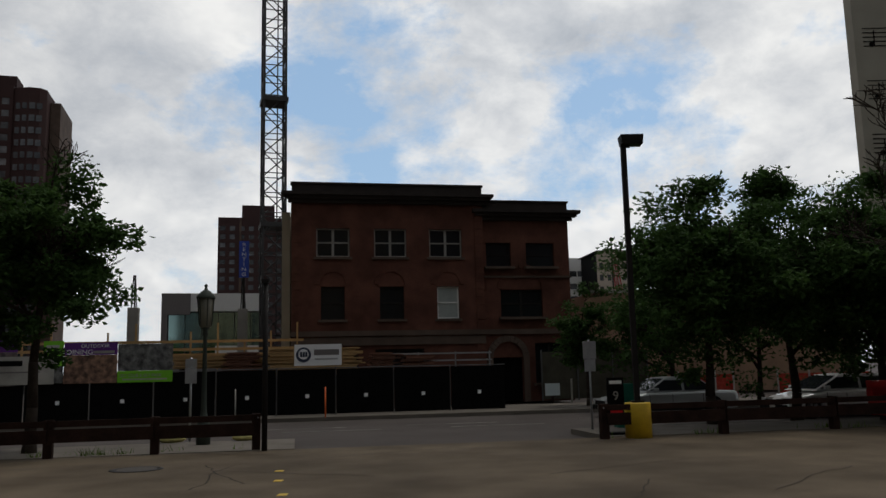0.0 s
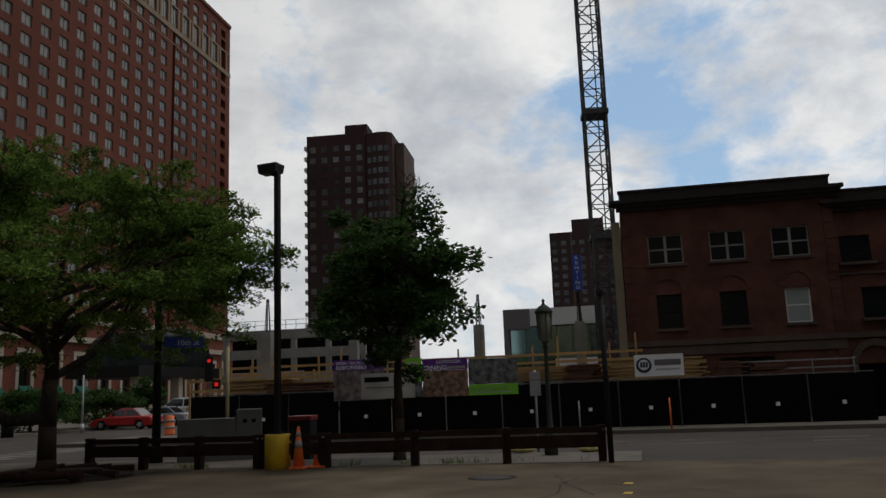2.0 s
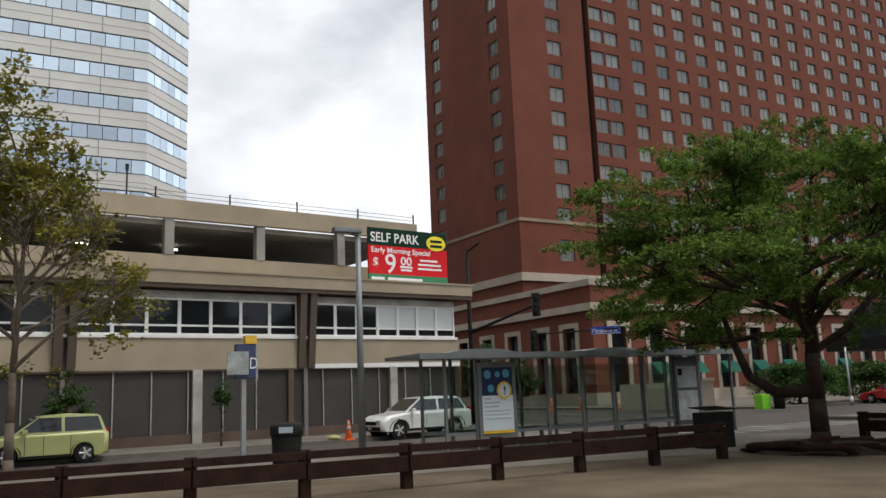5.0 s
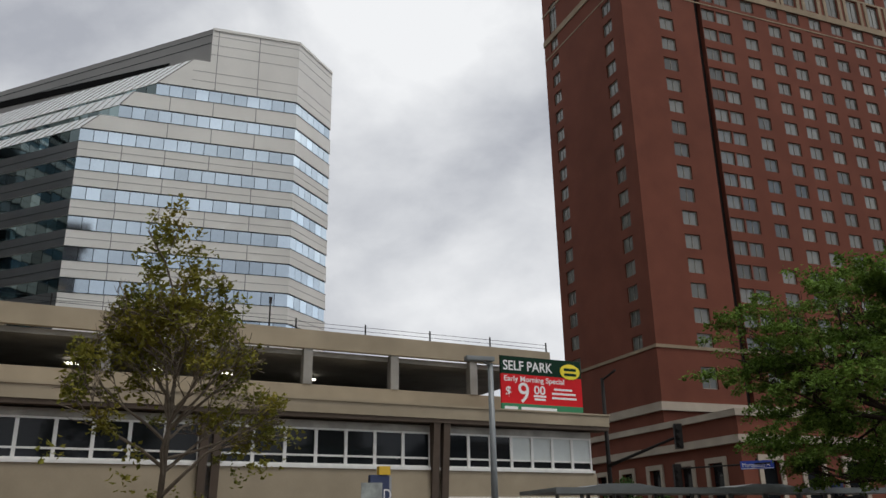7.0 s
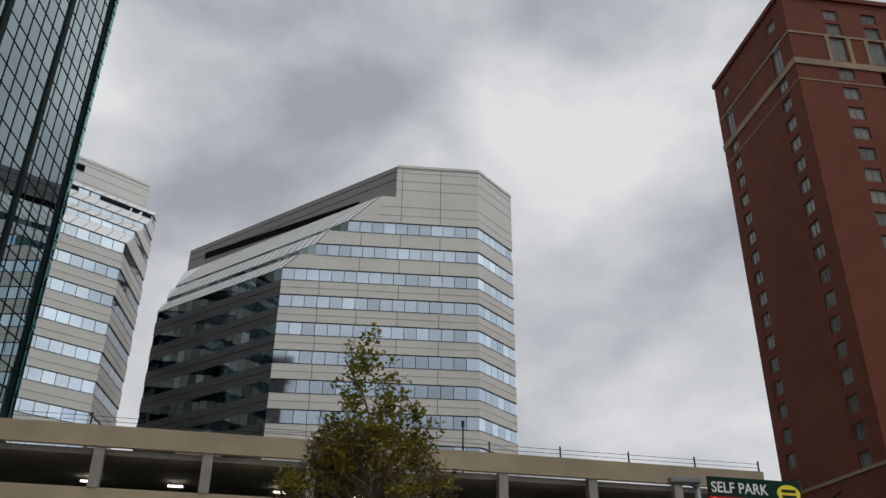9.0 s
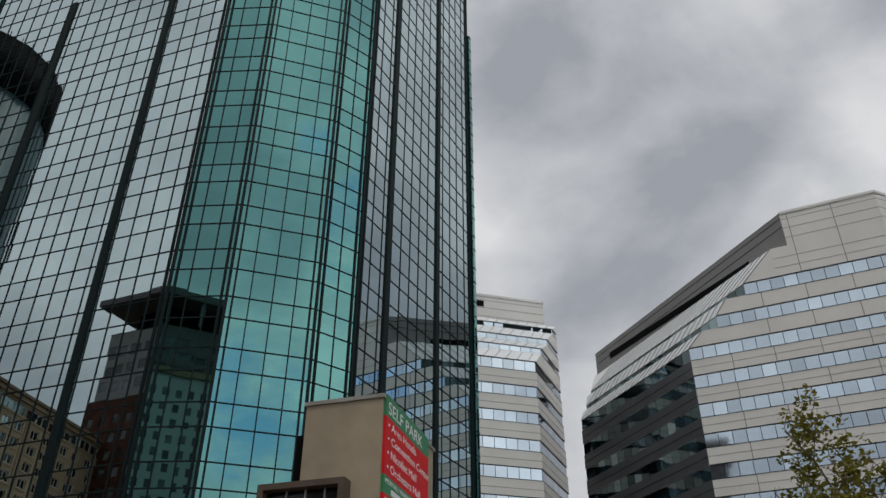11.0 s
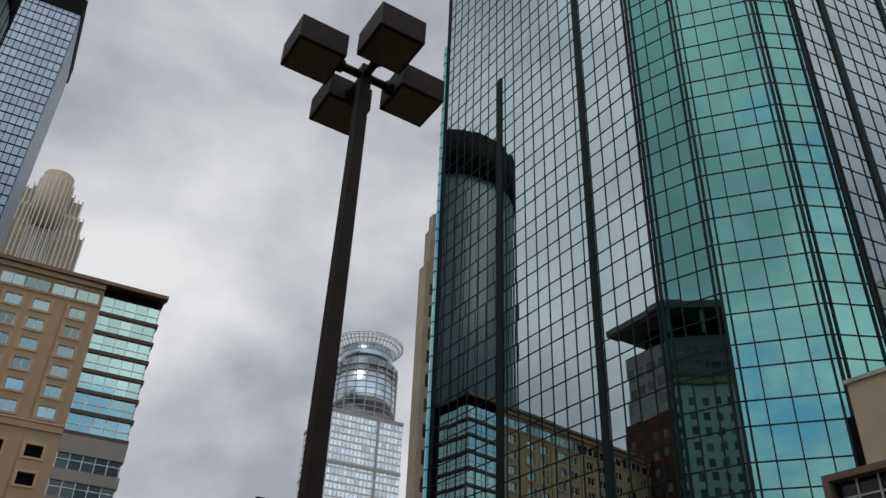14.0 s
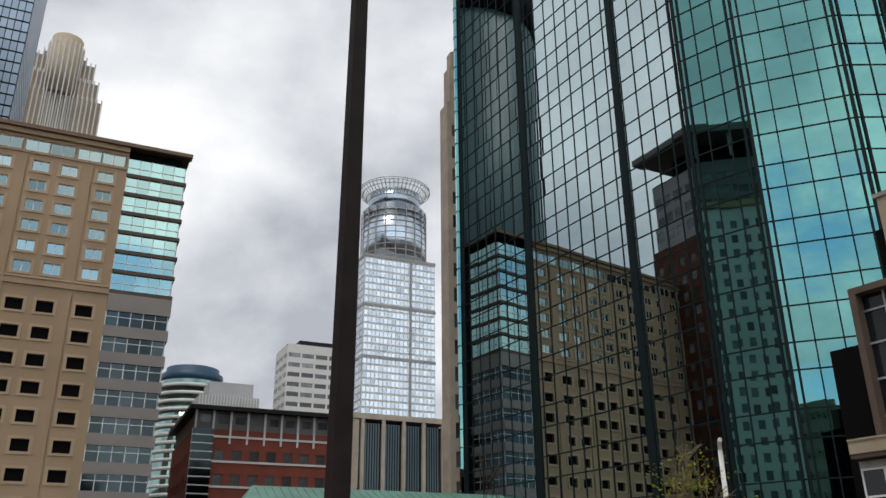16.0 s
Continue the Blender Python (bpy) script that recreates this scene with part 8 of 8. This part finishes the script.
def litter_bin(at, turn, label, h=1.05, r=0.36):
    o = thing("litter_bin", at, turn, label, "bin", "litter bins")
    bm = bmesh.new()
    lathe(bm, [(r * 0.85, 0), (r * 0.92, 0.1), (r, h * 0.72), (r * 0.97, h * 0.75)], 20)
    part("drum", bm, "bin_black", o)
    bm = bmesh.new()
    lathe(bm, [(r * 1.05, h * 0.72), (r * 1.1, h * 0.76), (r * 1.1, h * 0.95), (r * 0.9, h), (r * 0.4, h * 1.02)], 20)
    lid = part("lid", bm, "bin_black", o)
    part("opening", boxes((-0.16, 0.16, -r * 1.12, -r * 1.0, h * 0.8, h * 0.93)), "poster_grey", lid, "pale label by the opening")


M["bin_black"] = material("bin_black", (0.014, 0.014, 0.013), 0.7, 0, 0.15, 4, 40, 0.05)
M["bin_black"].node_tree.nodes["Principled BSDF"].inputs["Specular IOR Level"].default_value = 0.15
litter_bin(polar(82.8, 20.6, 0.01), 80, "black round litter bin with a domed lid")
o = thing("news_rack", polar(54.6, 22.4, 0.01), 100, "dark low rack with a slatted top at the bus stop", "rack")
part("body", boxes((-0.45, 0.45, -0.25, 0.25, 0, 0.88), bevel=0.02), "bin_black", o)
for k in range(7):
    part("slat", boxes((-0.5, 0.5, -0.34 + 0.1 * k, -0.28 + 0.1 * k, 0.93 + 0.01 * k, 0.96 + 0.01 * k)), "bin_black", o)
o = thing("bollard_bin", polar(32.7, 22.8, 0.01), 10, "dark bin with a red top by the kerb", "bin")
part("body", boxes((-0.3, 0.3, -0.25, 0.25, 0, 1.0), bevel=0.03), "bin_black", o)
part("top", boxes((-0.32, 0.32, -0.27, 0.27, 1.0, 1.12), bevel=0.03), "bin_red", o)


def avenue_lamp():
    o = thing("street_lamp", polar(77.8, 24.3, 0.01), 100, "grey steel street lamp with a flat short head", "lamp")
    bm = bmesh.new()
    rod(bm, (0, 0, 0), (0, 0, 6.35), 0.11, 0.08, 12)
    part("pole", bm, "shelter_steel", o)
    bm = bmesh.new()
    rod(bm, (0, 0, 6.3), (-0.25, 0, 6.45), 0.06, sides=8)
    part("arm", bm, "shelter_steel", o)
    part("head", boxes((-0.78, 0.1, -0.14, 0.14, 6.4, 6.54), bevel=0.03), "shelter_steel", o)
    bm = bmesh.new()
    lathe(bm, [(0.2, 0), (0.2, 0.06), (0.13, 0.09)], 12)
    part("foot", bm, "shelter_steel", o)


avenue_lamp()
o = thing("street_lamp", polar(147.0, 27.0, 0), 60, "pale curved street lamp before the glass tower", "lamp")
bm = bmesh.new()
rod(bm, (0, 0, 0), (0, 0, 5.3), 0.1, 0.07, 10)
part("pole", bm, "white_paint", o)
bm = bmesh.new()
for i in range(6):
    a0, a1 = math.pi * i / 9, math.pi * (i + 1) / 9
    rod(bm, (0.5 - 0.5 * math.cos(a0), 0, 5.25 + 0.3 * math.sin(a0)), (0.5 - 0.5 * math.cos(a1), 0, 5.25 + 0.3 * math.sin(a1)), 0.06, sides=8)
part("head", bm, "white_paint", o)


def mast_arm():
    o = thing("traffic_signal", polar(70.2, 43.5, 0.02), 0, "dark traffic signal mast with a long arm and hanging signal heads", "traffic light")
    b = Vector(polar(70.2, 43.5))
    bm = bmesh.new()
    rod(bm, (0, 0, 0), (0, 0, 9.1), 0.14, 0.09, 12)
    rod(bm, (0, 0, 9.0), (0.9, 0.4, 9.35), 0.06, sides=8)
    part("mast", bm, "dark_metal", o)
    e1 = Vector(polar(65.6, 39.5)) - b
    bm = bmesh.new()
    rod(bm, (0, 0, 4.7), (e1.x, e1.y, 5.6), 0.09, 0.06, 8)
    part("arm", bm, "dark_metal", o)
    e2 = Vector(polar(60.2, 39.0)) - b
    bm = bmesh.new()
    m = Vector(polar(65.9, 40.5)) - b
    rod(bm, (m.x, m.y, 4.25), (e2.x, e2.y, 4.25), 0.04, sides=6)
    part("side_arm", bm, "dark_metal", o)
    def head(p, z, ang):
        q = part("signal_head", boxes((-0.17, 0.17, -0.14, 0.14, z - 0.55, z + 0.55), bevel=0.02), "dark_metal", o)
        q.matrix_local = pose(p.x, p.y, 0, 0, 0, ang)
        for k in range(3):
            bm = bmesh.new()
            rod(bm, (0, -0.15, z + 0.33 - 0.33 * k), (0, -0.3, z + 0.33 - 0.33 * k), 0.12, sides=12)
            part("visor", bm, "dark_metal", q)
    head(e1, 5.6, 80)
    head(m, 3.9, 80)
    head(Vector((0.3, 0.3, 0)), 3.2, 100)
    s = thing("street_name_sign", polar(61.0, 39.2, 0), 151 - 90, "blue street name sign with white lettering on the signal arm", "sign", "street name signs")
    part("plate", boxes((-0.68, 0.68, -0.02, 0.02, 4.05, 4.4)), "sign_blue", s)
    part("border", boxes((-0.66, 0.66, -0.024, -0.0205, 4.07, 4.09)), "white", s)
    text_mesh("Marquette A", 0.27, "white", s, (-0.62, -0.026, 4.14), (90, 0, 0), squeeze=0.82)
    part("bracket", boxes((-0.05, 0.05, -0.02, 0.03, 4.4, 4.5)), "dark_metal", s)


mast_arm()


def corner_signals():
    o = thing("signal_pole", polar(42.0, 24.3, 0.01), 42, "dark round pole with a blue street name sign", "pole")
    bm = bmesh.new()
    rod(bm, (0, 0, 0), (0, 0, 6.2), 0.12, 0.085, 12)
    rod(bm, (0, 0, 0), (0, 0, 0.4), 0.19, 0.15, 12)
    part("pole", bm, "dark_metal", o)
    s = thing("street_name_sign", polar(40.4, 24.0, 0), 45, "blue street name sign with white lettering on a dark pole", "sign", "street name signs")
    part("plate", boxes((-0.52, 0.52, -0.02, 0.02, 3.08, 3.36)), "sign_blue", s)
    text_mesh("10th St", 0.21, "white", s, (-0.2, -0.025, 3.14), (90, 0, 0))
    part("bracket", boxes((-0.75, -0.5, -0.02, 0.02, 3.18, 3.24)), "dark_metal", s)
    p = thing("pedestrian_signal", polar(37.6, 33.0, 0.02), 40, "yellow-grey signal post with red lights lit", "traffic light")
    bm = bmesh.new()
    rod(bm, (0, 0, 0), (0, 0, 3.6), 0.07, 0.06, 10)
    part("post", bm, "post_yellow", p)
    part("ped_head", boxes((-0.57, -0.27, -0.15, 0.1, 2.02, 2.36), bevel=0.02), "dark_metal", p)
    part("hand_light", boxes((-0.49, -0.35, -0.165, -0.151, 2.12, 2.26)), "red_light", p)
    part("signal_head", boxes((-0.85, -0.55, -0.15, 0.1, 2.3, 3.25), bevel=0.02), "dark_metal", p)
    bm = bmesh.new()
    rod(bm, (-0.7, -0.17, 3.08), (-0.7, -0.15, 3.08), 0.07, sides=14)
    part("red_light", bm, "red_light", p)
    c = thing("control_cabinet", polar(37.9, 23.8, 0.01), 35, "grey steel traffic control cabinet in two sections", "cabinet")
    part("low_section", boxes((-1.15, 0.35, -0.3, 0.3, 0, 1.12), bevel=0.015), "cabinet_grey", c)
    part("tall_section", boxes((0.37, 1.05, -0.3, 0.3, 0, 1.34), bevel=0.015), "cabinet_grey", c)
    for x in (0.55, 0.78):
        part("vent", boxes((x, x + 0.1, -0.31, -0.3, 0.98, 1.08)), "black", c)


rl = bpy.data.materials.new("red_light")
rl.use_nodes = True
rl.node_tree.nodes["Principled BSDF"].inputs["Base Color"].default_value = (0.4, 0.01, 0.01, 1)
rl.node_tree.nodes["Principled BSDF"].inputs["Emission Color"].default_value = (1, 0.03, 0.02, 1)
rl.node_tree.nodes["Principled BSDF"].inputs["Emission Strength"].default_value = 0.55
M["red_light"] = rl
M["post_yellow"] = material("post_yellow", (0.34, 0.29, 0.14), 0.6, 0, 0.1, 3, 30, 0.05)
M["cabinet_grey"] = material("cabinet_grey", (0.17, 0.17, 0.155), 0.6, 0, 0.08, 2, 30, 0.03, stain=0.2)
corner_signals()


def cone(at, h, label):
    o = thing("traffic_cone", at, 15, label, "cone", "traffic cones")
    part("foot", boxes((-0.19, 0.19, -0.19, 0.19, 0, 0.05), bevel=0.01), "orange", o)
    bm = bmesh.new()
    lathe(bm, [(0.14, 0.05), (0.03, h), (0.02, h)], 16)
    part("body", bm, "orange", o)
    for a, b in ((0.5, 0.66), (0.76, 0.86)):
        bm = bmesh.new()
        r = lambda t: 0.142 - 0.112 * (t * h - 0.05) / (h - 0.05)
        lathe(bm, [(r(a) + 0.003, a * h), (r(b) + 0.003, b * h)], 16)
        part("white_band", bm, "white_worn", o)


cone(polar(33.0, 19.8), 0.95, "tall orange traffic cone with white bands")
cone(polar(31.7, 19.9), 0.6, "short orange traffic cone with a white band")
cone(polar(78.7, 32.6, 0.02), 0.75, "orange traffic cone by the parking building")
for az, d in ((67.6, 66), (64.9, 66), (62.9, 67), (60.7, 66), (58.1, 62), (55.7, 62), (41.2, 48)):
    o = thing("traffic_barrel", polar(az, d, Z), 0, "orange and white traffic barrel at the road works", "barrel", "traffic barrels")
    bm = bmesh.new()
    lathe(bm, [(0.3, 0), (0.27, 0.1), (0.24, 1.0), (0.15, 1.05)], 14)
    part("drum", bm, "orange", o)
    for k in (0.35, 0.7):
        bm = bmesh.new()
        lathe(bm, [(0.275, k), (0.27, k + 0.13)], 14)
        part("white_band", bm, "white_worn", o)

# ---- hotel forecourt ----
o = thing("hotel_sign_wall", polar(54.4, 60, 0.02), 145, "low pale stone wall with a small dark plaque", "wall")
part("wall", boxes((-2.6, 2.3, 0, 0.6, 0, 1.75)), "limestone", o)
part("coping", boxes((-2.7, 2.4, -0.1, 0.7, 1.75, 1.95)), "limestone", o)
part("plaque", boxes((-0.2, 1.6, -0.03, 0, 1.0, 1.3)), "brown_panel", o)
part("return_wall", boxes((-2.6, -2.0, 0.6, 6, 0, 1.75)), "limestone", o)
tree("clipped_hedge", "long clipped dark green hedge before the hotel", polar(49.3, 62, 0), 2.6, 3.4, 0.3, 0.1, "leaf_dark", "bark", 61, leaves=9000, leaf=0.22, limbs=10, gaps=0.6, group="hotel shrubs")
tree("clipped_hedge", "long clipped dark green hedge before the hotel", polar(45.4, 66, 0), 2.5, 3.4, 0.3, 0.1, "leaf_dark", "bark", 62, leaves=9000, leaf=0.22, limbs=10, gaps=0.6, group="hotel shrubs")
for az, d, h, s, sd in ((69.2, 64, 5.2, 2.0, 63), (67.0, 70, 4.2, 1.6, 64), (42.6, 70, 3.6, 1.6, 65)):
    tree("forecourt_tree", "small dark green tree beside the hotel", polar(az, d, 0), h, s, 1.0, 0.09, "leaf_dark", "bark", sd, leaves=4500, leaf=0.24, limbs=7, gaps=0.5, group="hotel shrubs")
o = thing("lime_bag", polar(51.5, 52, 0.02), 0, "bright lime green litter box by the kerb", "bin")
part("box", boxes((-0.35, 0.35, -0.3, 0.3, 0, 0.85), bevel=0.05), "lime", o)
o = thing("dark_bin", polar(50.5, 52, 0.02), 0, "dark round bin by the kerb", "bin")
bm = bmesh.new()
lathe(bm, [(0.3, 0), (0.34, 0.9), (0.3, 1.0)], 14)
part("drum", bm, "bin_black", o)
o = thing("hotel_canopy", polar(44.0, 92, 0.02), 102, "dark entrance canopy of the hotel on stout columns", "canopy")
part("deck", boxes((-4, 14, -4, 4, 4.2, 5.3)), "dark_metal", o)
bm = bmesh.new()
arch = [(5 - 6.5 * math.cos(math.pi * i / 12), 5.31 + 4.2 * math.sin(math.pi * i / 12)) for i in range(13)]
near, rear = [[bm.verts.new((x, y, z)) for x, z in arch] for y in (-3.9, 3.9)]
bm.faces.new(near), bm.faces.new(rear[::-1])
for k in range(13):
    bm.faces.new((near[k], near[(k + 1) % 13], rear[(k + 1) % 13], rear[k]))
bmesh.ops.recalc_face_normals(bm, faces=bm.faces)
part("hood", bm, "dark_glass", o, "dark rounded glazed hood")
for x in (-3.4, 4.5, 12.6):
    part("column", boxes((x, x + 0.9, -3.6, -2.7, 0, 4.2)), "limestone", o)
o = thing("forecourt_lamp", polar(46.4, 55, 0.02), 0, "slim pale lamp post at the far kerb", "lamp")
bm = bmesh.new()
rod(bm, (0, 0, 0), (0, 0, 3.4), 0.07, 0.05, 8)
rod(bm, (0, 0, 0), (0, 0, 0.5), 0.14, 0.12, 8)
part("pole", bm, "galvanised", o)

# ---- street signs, flag, meter, small things along the cross street ----
def plate_sign(at, turn, z0, sizes, label, back=True):
    o = thing("traffic_sign", at, turn, label, "sign", "traffic signs")
    bm = bmesh.new()
    rod(bm, (0, 0, 0), (0, 0, z0 + sum(s[1] for s in sizes) + 0.05), 0.03, sides=8)
    part("post", bm, "galvanised", o)
    z = z0
    for w, h in sizes:
        part("plate", boxes((-w / 2, w / 2, -0.045, -0.032, z, z + h), bevel=0.004), "galvanised", o)
        z += h + 0.01
    return o


plate_sign(polar(-9.75, 22.4, 0), 8, 1.5, ((0.3, 0.32), (0.36, 0.46)), "two bare metal sign plates seen from behind on a post")
plate_sign(polar(16.95, 22.0, 0.01), 17, 1.42, ((0.28, 0.4), (0.28, 0.2)), "small parking sign plates on a thin post")
o = thing("flag_pole", polar(-11.6, 60, 0), 11, "tall dark flag pole with a striped flag hanging limp", "flag")
bm = bmesh.new()
rod(bm, (0, 0, 0), (0, 0, 10.6), 0.09, 0.05, 8)
part("pole", bm, "dark_metal", o)
bm = bmesh.new()
bmesh.ops.create_icosphere(bm, subdivisions=2, radius=0.14)
part("finial", bm, "dark_metal", o).matrix_local = pose(0, 0, 10.7)
for k in range(7):
    bm = bmesh.new()
    rows_ = []
    for j in range(9):
        z = 9.6 - j * 0.55
        x = 0.06 + 0.11 * k * (0.35 + 0.09 * j)
        rows_.append([bm.verts.new((x, 0.1 * math.sin(j * 1.1 + k), z)), bm.verts.new((x + 0.12 * (0.35 + 0.09 * j), 0.1 * math.sin(j * 1.1 + k + 0.8), z - 0.08))])
    for a, b in zip(rows_, rows_[1:]):
        bm.faces.new((a[0], a[1], b[1], b[0]))
    part("stripe", bm, "flag_red" if k % 2 == 0 else "white_worn", o)
o = thing("price_stand", polar(-11.35, 20.6, 0), 6, "small black price stand with a white figure", "sign")
part("board", boxes((-0.2, 0.2, -0.04, 0.04, 0.25, 1.35)), "black", o)
part("foot", boxes((-0.25, 0.25, -0.2, 0.2, 0, 0.06)), "black", o)
text_mesh("9", 0.3, "white_worn", o, (-0.08, -0.05, 0.82), (90, 0, 0))
part("writing_bar", boxes((-0.15, 0.15, -0.05, -0.041, 1.2, 1.28)), "white", o)
part("red_strip", boxes((-0.15, 0.15, -0.05, -0.041, 0.45, 0.6)), "red", o)
o = thing("green_bin", polar(-11.9, 23.0, 0.01), 6, "dark green street box by the kerb", "bin")
part("box", boxes((-0.25, 0.25, -0.2, 0.2, 0, 1.15), bevel=0.03), "awning_green", o)
for az, d, w, c, lab in ((-24.3, 44, 5.0, "red_mesh", "orange-red mesh barrier beyond the trees"), (-17.2, 44, 3.0, "red_mesh", "orange-red mesh barrier beyond the trees")):
    o = thing("mesh_barrier", polar(az, d, 0.02), 11, lab, "barrier", "mesh barriers")
    part("mesh", boxes((-w / 2, w / 2, 0, 0.03, 0.15, 1.1)), c, o)
    for k in range(4):
        x = -w / 2 + w * k / 3
        part("post", boxes((x - 0.04, x + 0.04, -0.04, 0.0, 0, 1.3)), "white_worn", o)
for x, y, lab in ((-6.75, 20.75, "yellow sandbag beside the lamp post"), (-5.0, 20.95, "yellow sandbag beside the lamp post"), (-33.0, 6.0, "pale sandbag at the kerb")):
    o = thing("sandbag", (x, y, 0.012), 30, lab, "sandbag", "sandbags")
    bm = bmesh.new()
    bmesh.ops.create_uvsphere(bm, u_segments=12, v_segments=8, radius=1)
    for v in bm.verts:
        v.co = Vector((v.co.x * 0.34, v.co.y * 0.2, max(0, 0.08 + v.co.z * 0.1)))
    part("bag", bm, "sand_yellow", o)
o = thing("hoarding_notice", polar(-7.2, 39.0, 0.02), 11, "pale notice board leaning by the brick building", "sign")
part("board", boxes((-0.35, 0.35, -0.02, 0.0, 0.35, 0.9)), "poster_pale", o)
part("stake", boxes((0.9, 0.98, 0, 0.06, 0, 1.1)), "white_worn", o)
part("leg", boxes((-0.05, 0.05, 0, 0.05, 0, 0.9)), "wood_dark", o)
o = thing("site_gate_screen", polar(-9.6, 42.2, 0.02), 11, "brown-green screened fence by the brick building", "fence")
part("screen", boxes((-2.4, 3.2, 0, 0.05, 0.1, 2.4)), "screen_olive", o)
for k in range(4):
    part("post", boxes((-2.4 + 1.85 * k, -2.34 + 1.85 * k, -0.05, 0.0, 0, 2.5)), "galvanised_dark", o)
for az, z in ((8.2, 31.0), (14.1, 31.0)):
    o = thing("marker_post", polar(az, z, 0.02), 0, "thin orange and white marker post by the fence", "post", "marker posts")
    bm = bmesh.new()
    rod(bm, (0, 0, 0), (0, 0, 1.1), 0.03, 0.025, 8)
    part("post", bm, "orange" if az < 10 else "white_worn", o)

# manhole cover with a damp patch, cracks and a drain in the car park
o = thing("manhole_cover", (-5.5, 15.0, 0), 12, "round iron manhole cover set in the asphalt", "manhole")
bm = bmesh.new()
lathe(bm, [(0.46, 0.0), (0.46, 0.006), (0.36, 0.008), (0.36, 0.004)], 28)
part("ring", bm, "dark_metal", o)
bm = bmesh.new()
lathe(bm, [(0.35, 0.0), (0.35, 0.009)], 28)
part("lid", bm, "rust", o)
rnd = random.Random(77)
for k in range(11):
    o = thing("asphalt_crack", (rnd.uniform(-11, 8), rnd.uniform(8, 17), 0), rnd.uniform(0, 180), "thin dark crack in the car park asphalt", "crack", "asphalt cracks")
    bm = bmesh.new()
    x, y = 0.0, 0.0
    for j in range(14):
        x2, y2 = x + 0.22, y + rnd.uniform(-0.07, 0.07)
        w = 0.012 + 0.008 * rnd.random()
        vs = [bm.verts.new(p) for p in ((x, y - w, 0.004), (x2, y2 - w, 0.004), (x2, y2 + w, 0.004), (x, y + w, 0.004))]
        bm.faces.new(vs)
        x, y = x2, y2
    part("crack", bm, "crack_tar", o)
# weeds at the foot of the barriers
g = np.random.RandomState(5)
vs, fs = [], []
for (x0, y0), (x1, y1) in (((3.6, 19.35), (12.2, 21.4)), ((-10, 17.3), (-4.3, 18.6)), ((-16.4, 16.4), (-12, 16.9))):
    for k in range(420):
        t = g.rand()
        x, y = x0 + (x1 - x0) * t + g.normal(0, 0.08), y0 + (y1 - y0) * t + g.normal(0, 0.12)
        if noise.noise(Vector((x * 0.9, y * 0.9, 0))) < 0.05:
            continue
        h, a = g.uniform(0.04, 0.2), g.uniform(0, 6.28)
        i = len(vs)
        vs += [(x - 0.012 * math.cos(a), y - 0.012 * math.sin(a), 0), (x + 0.012 * math.cos(a), y + 0.012 * math.sin(a), 0), (x + g.normal(0, 0.05), y + g.normal(0, 0.05), h)]
        fs.append((i, i + 1, i + 2))
me = bpy.data.meshes.new("weeds")
me.from_pydata(vs, [], fs)
me.materials.append(M["leaf_locust"])
tagged(new("weeds", me), "sparse green weeds along the timber barriers", "weeds", kind="stuff")
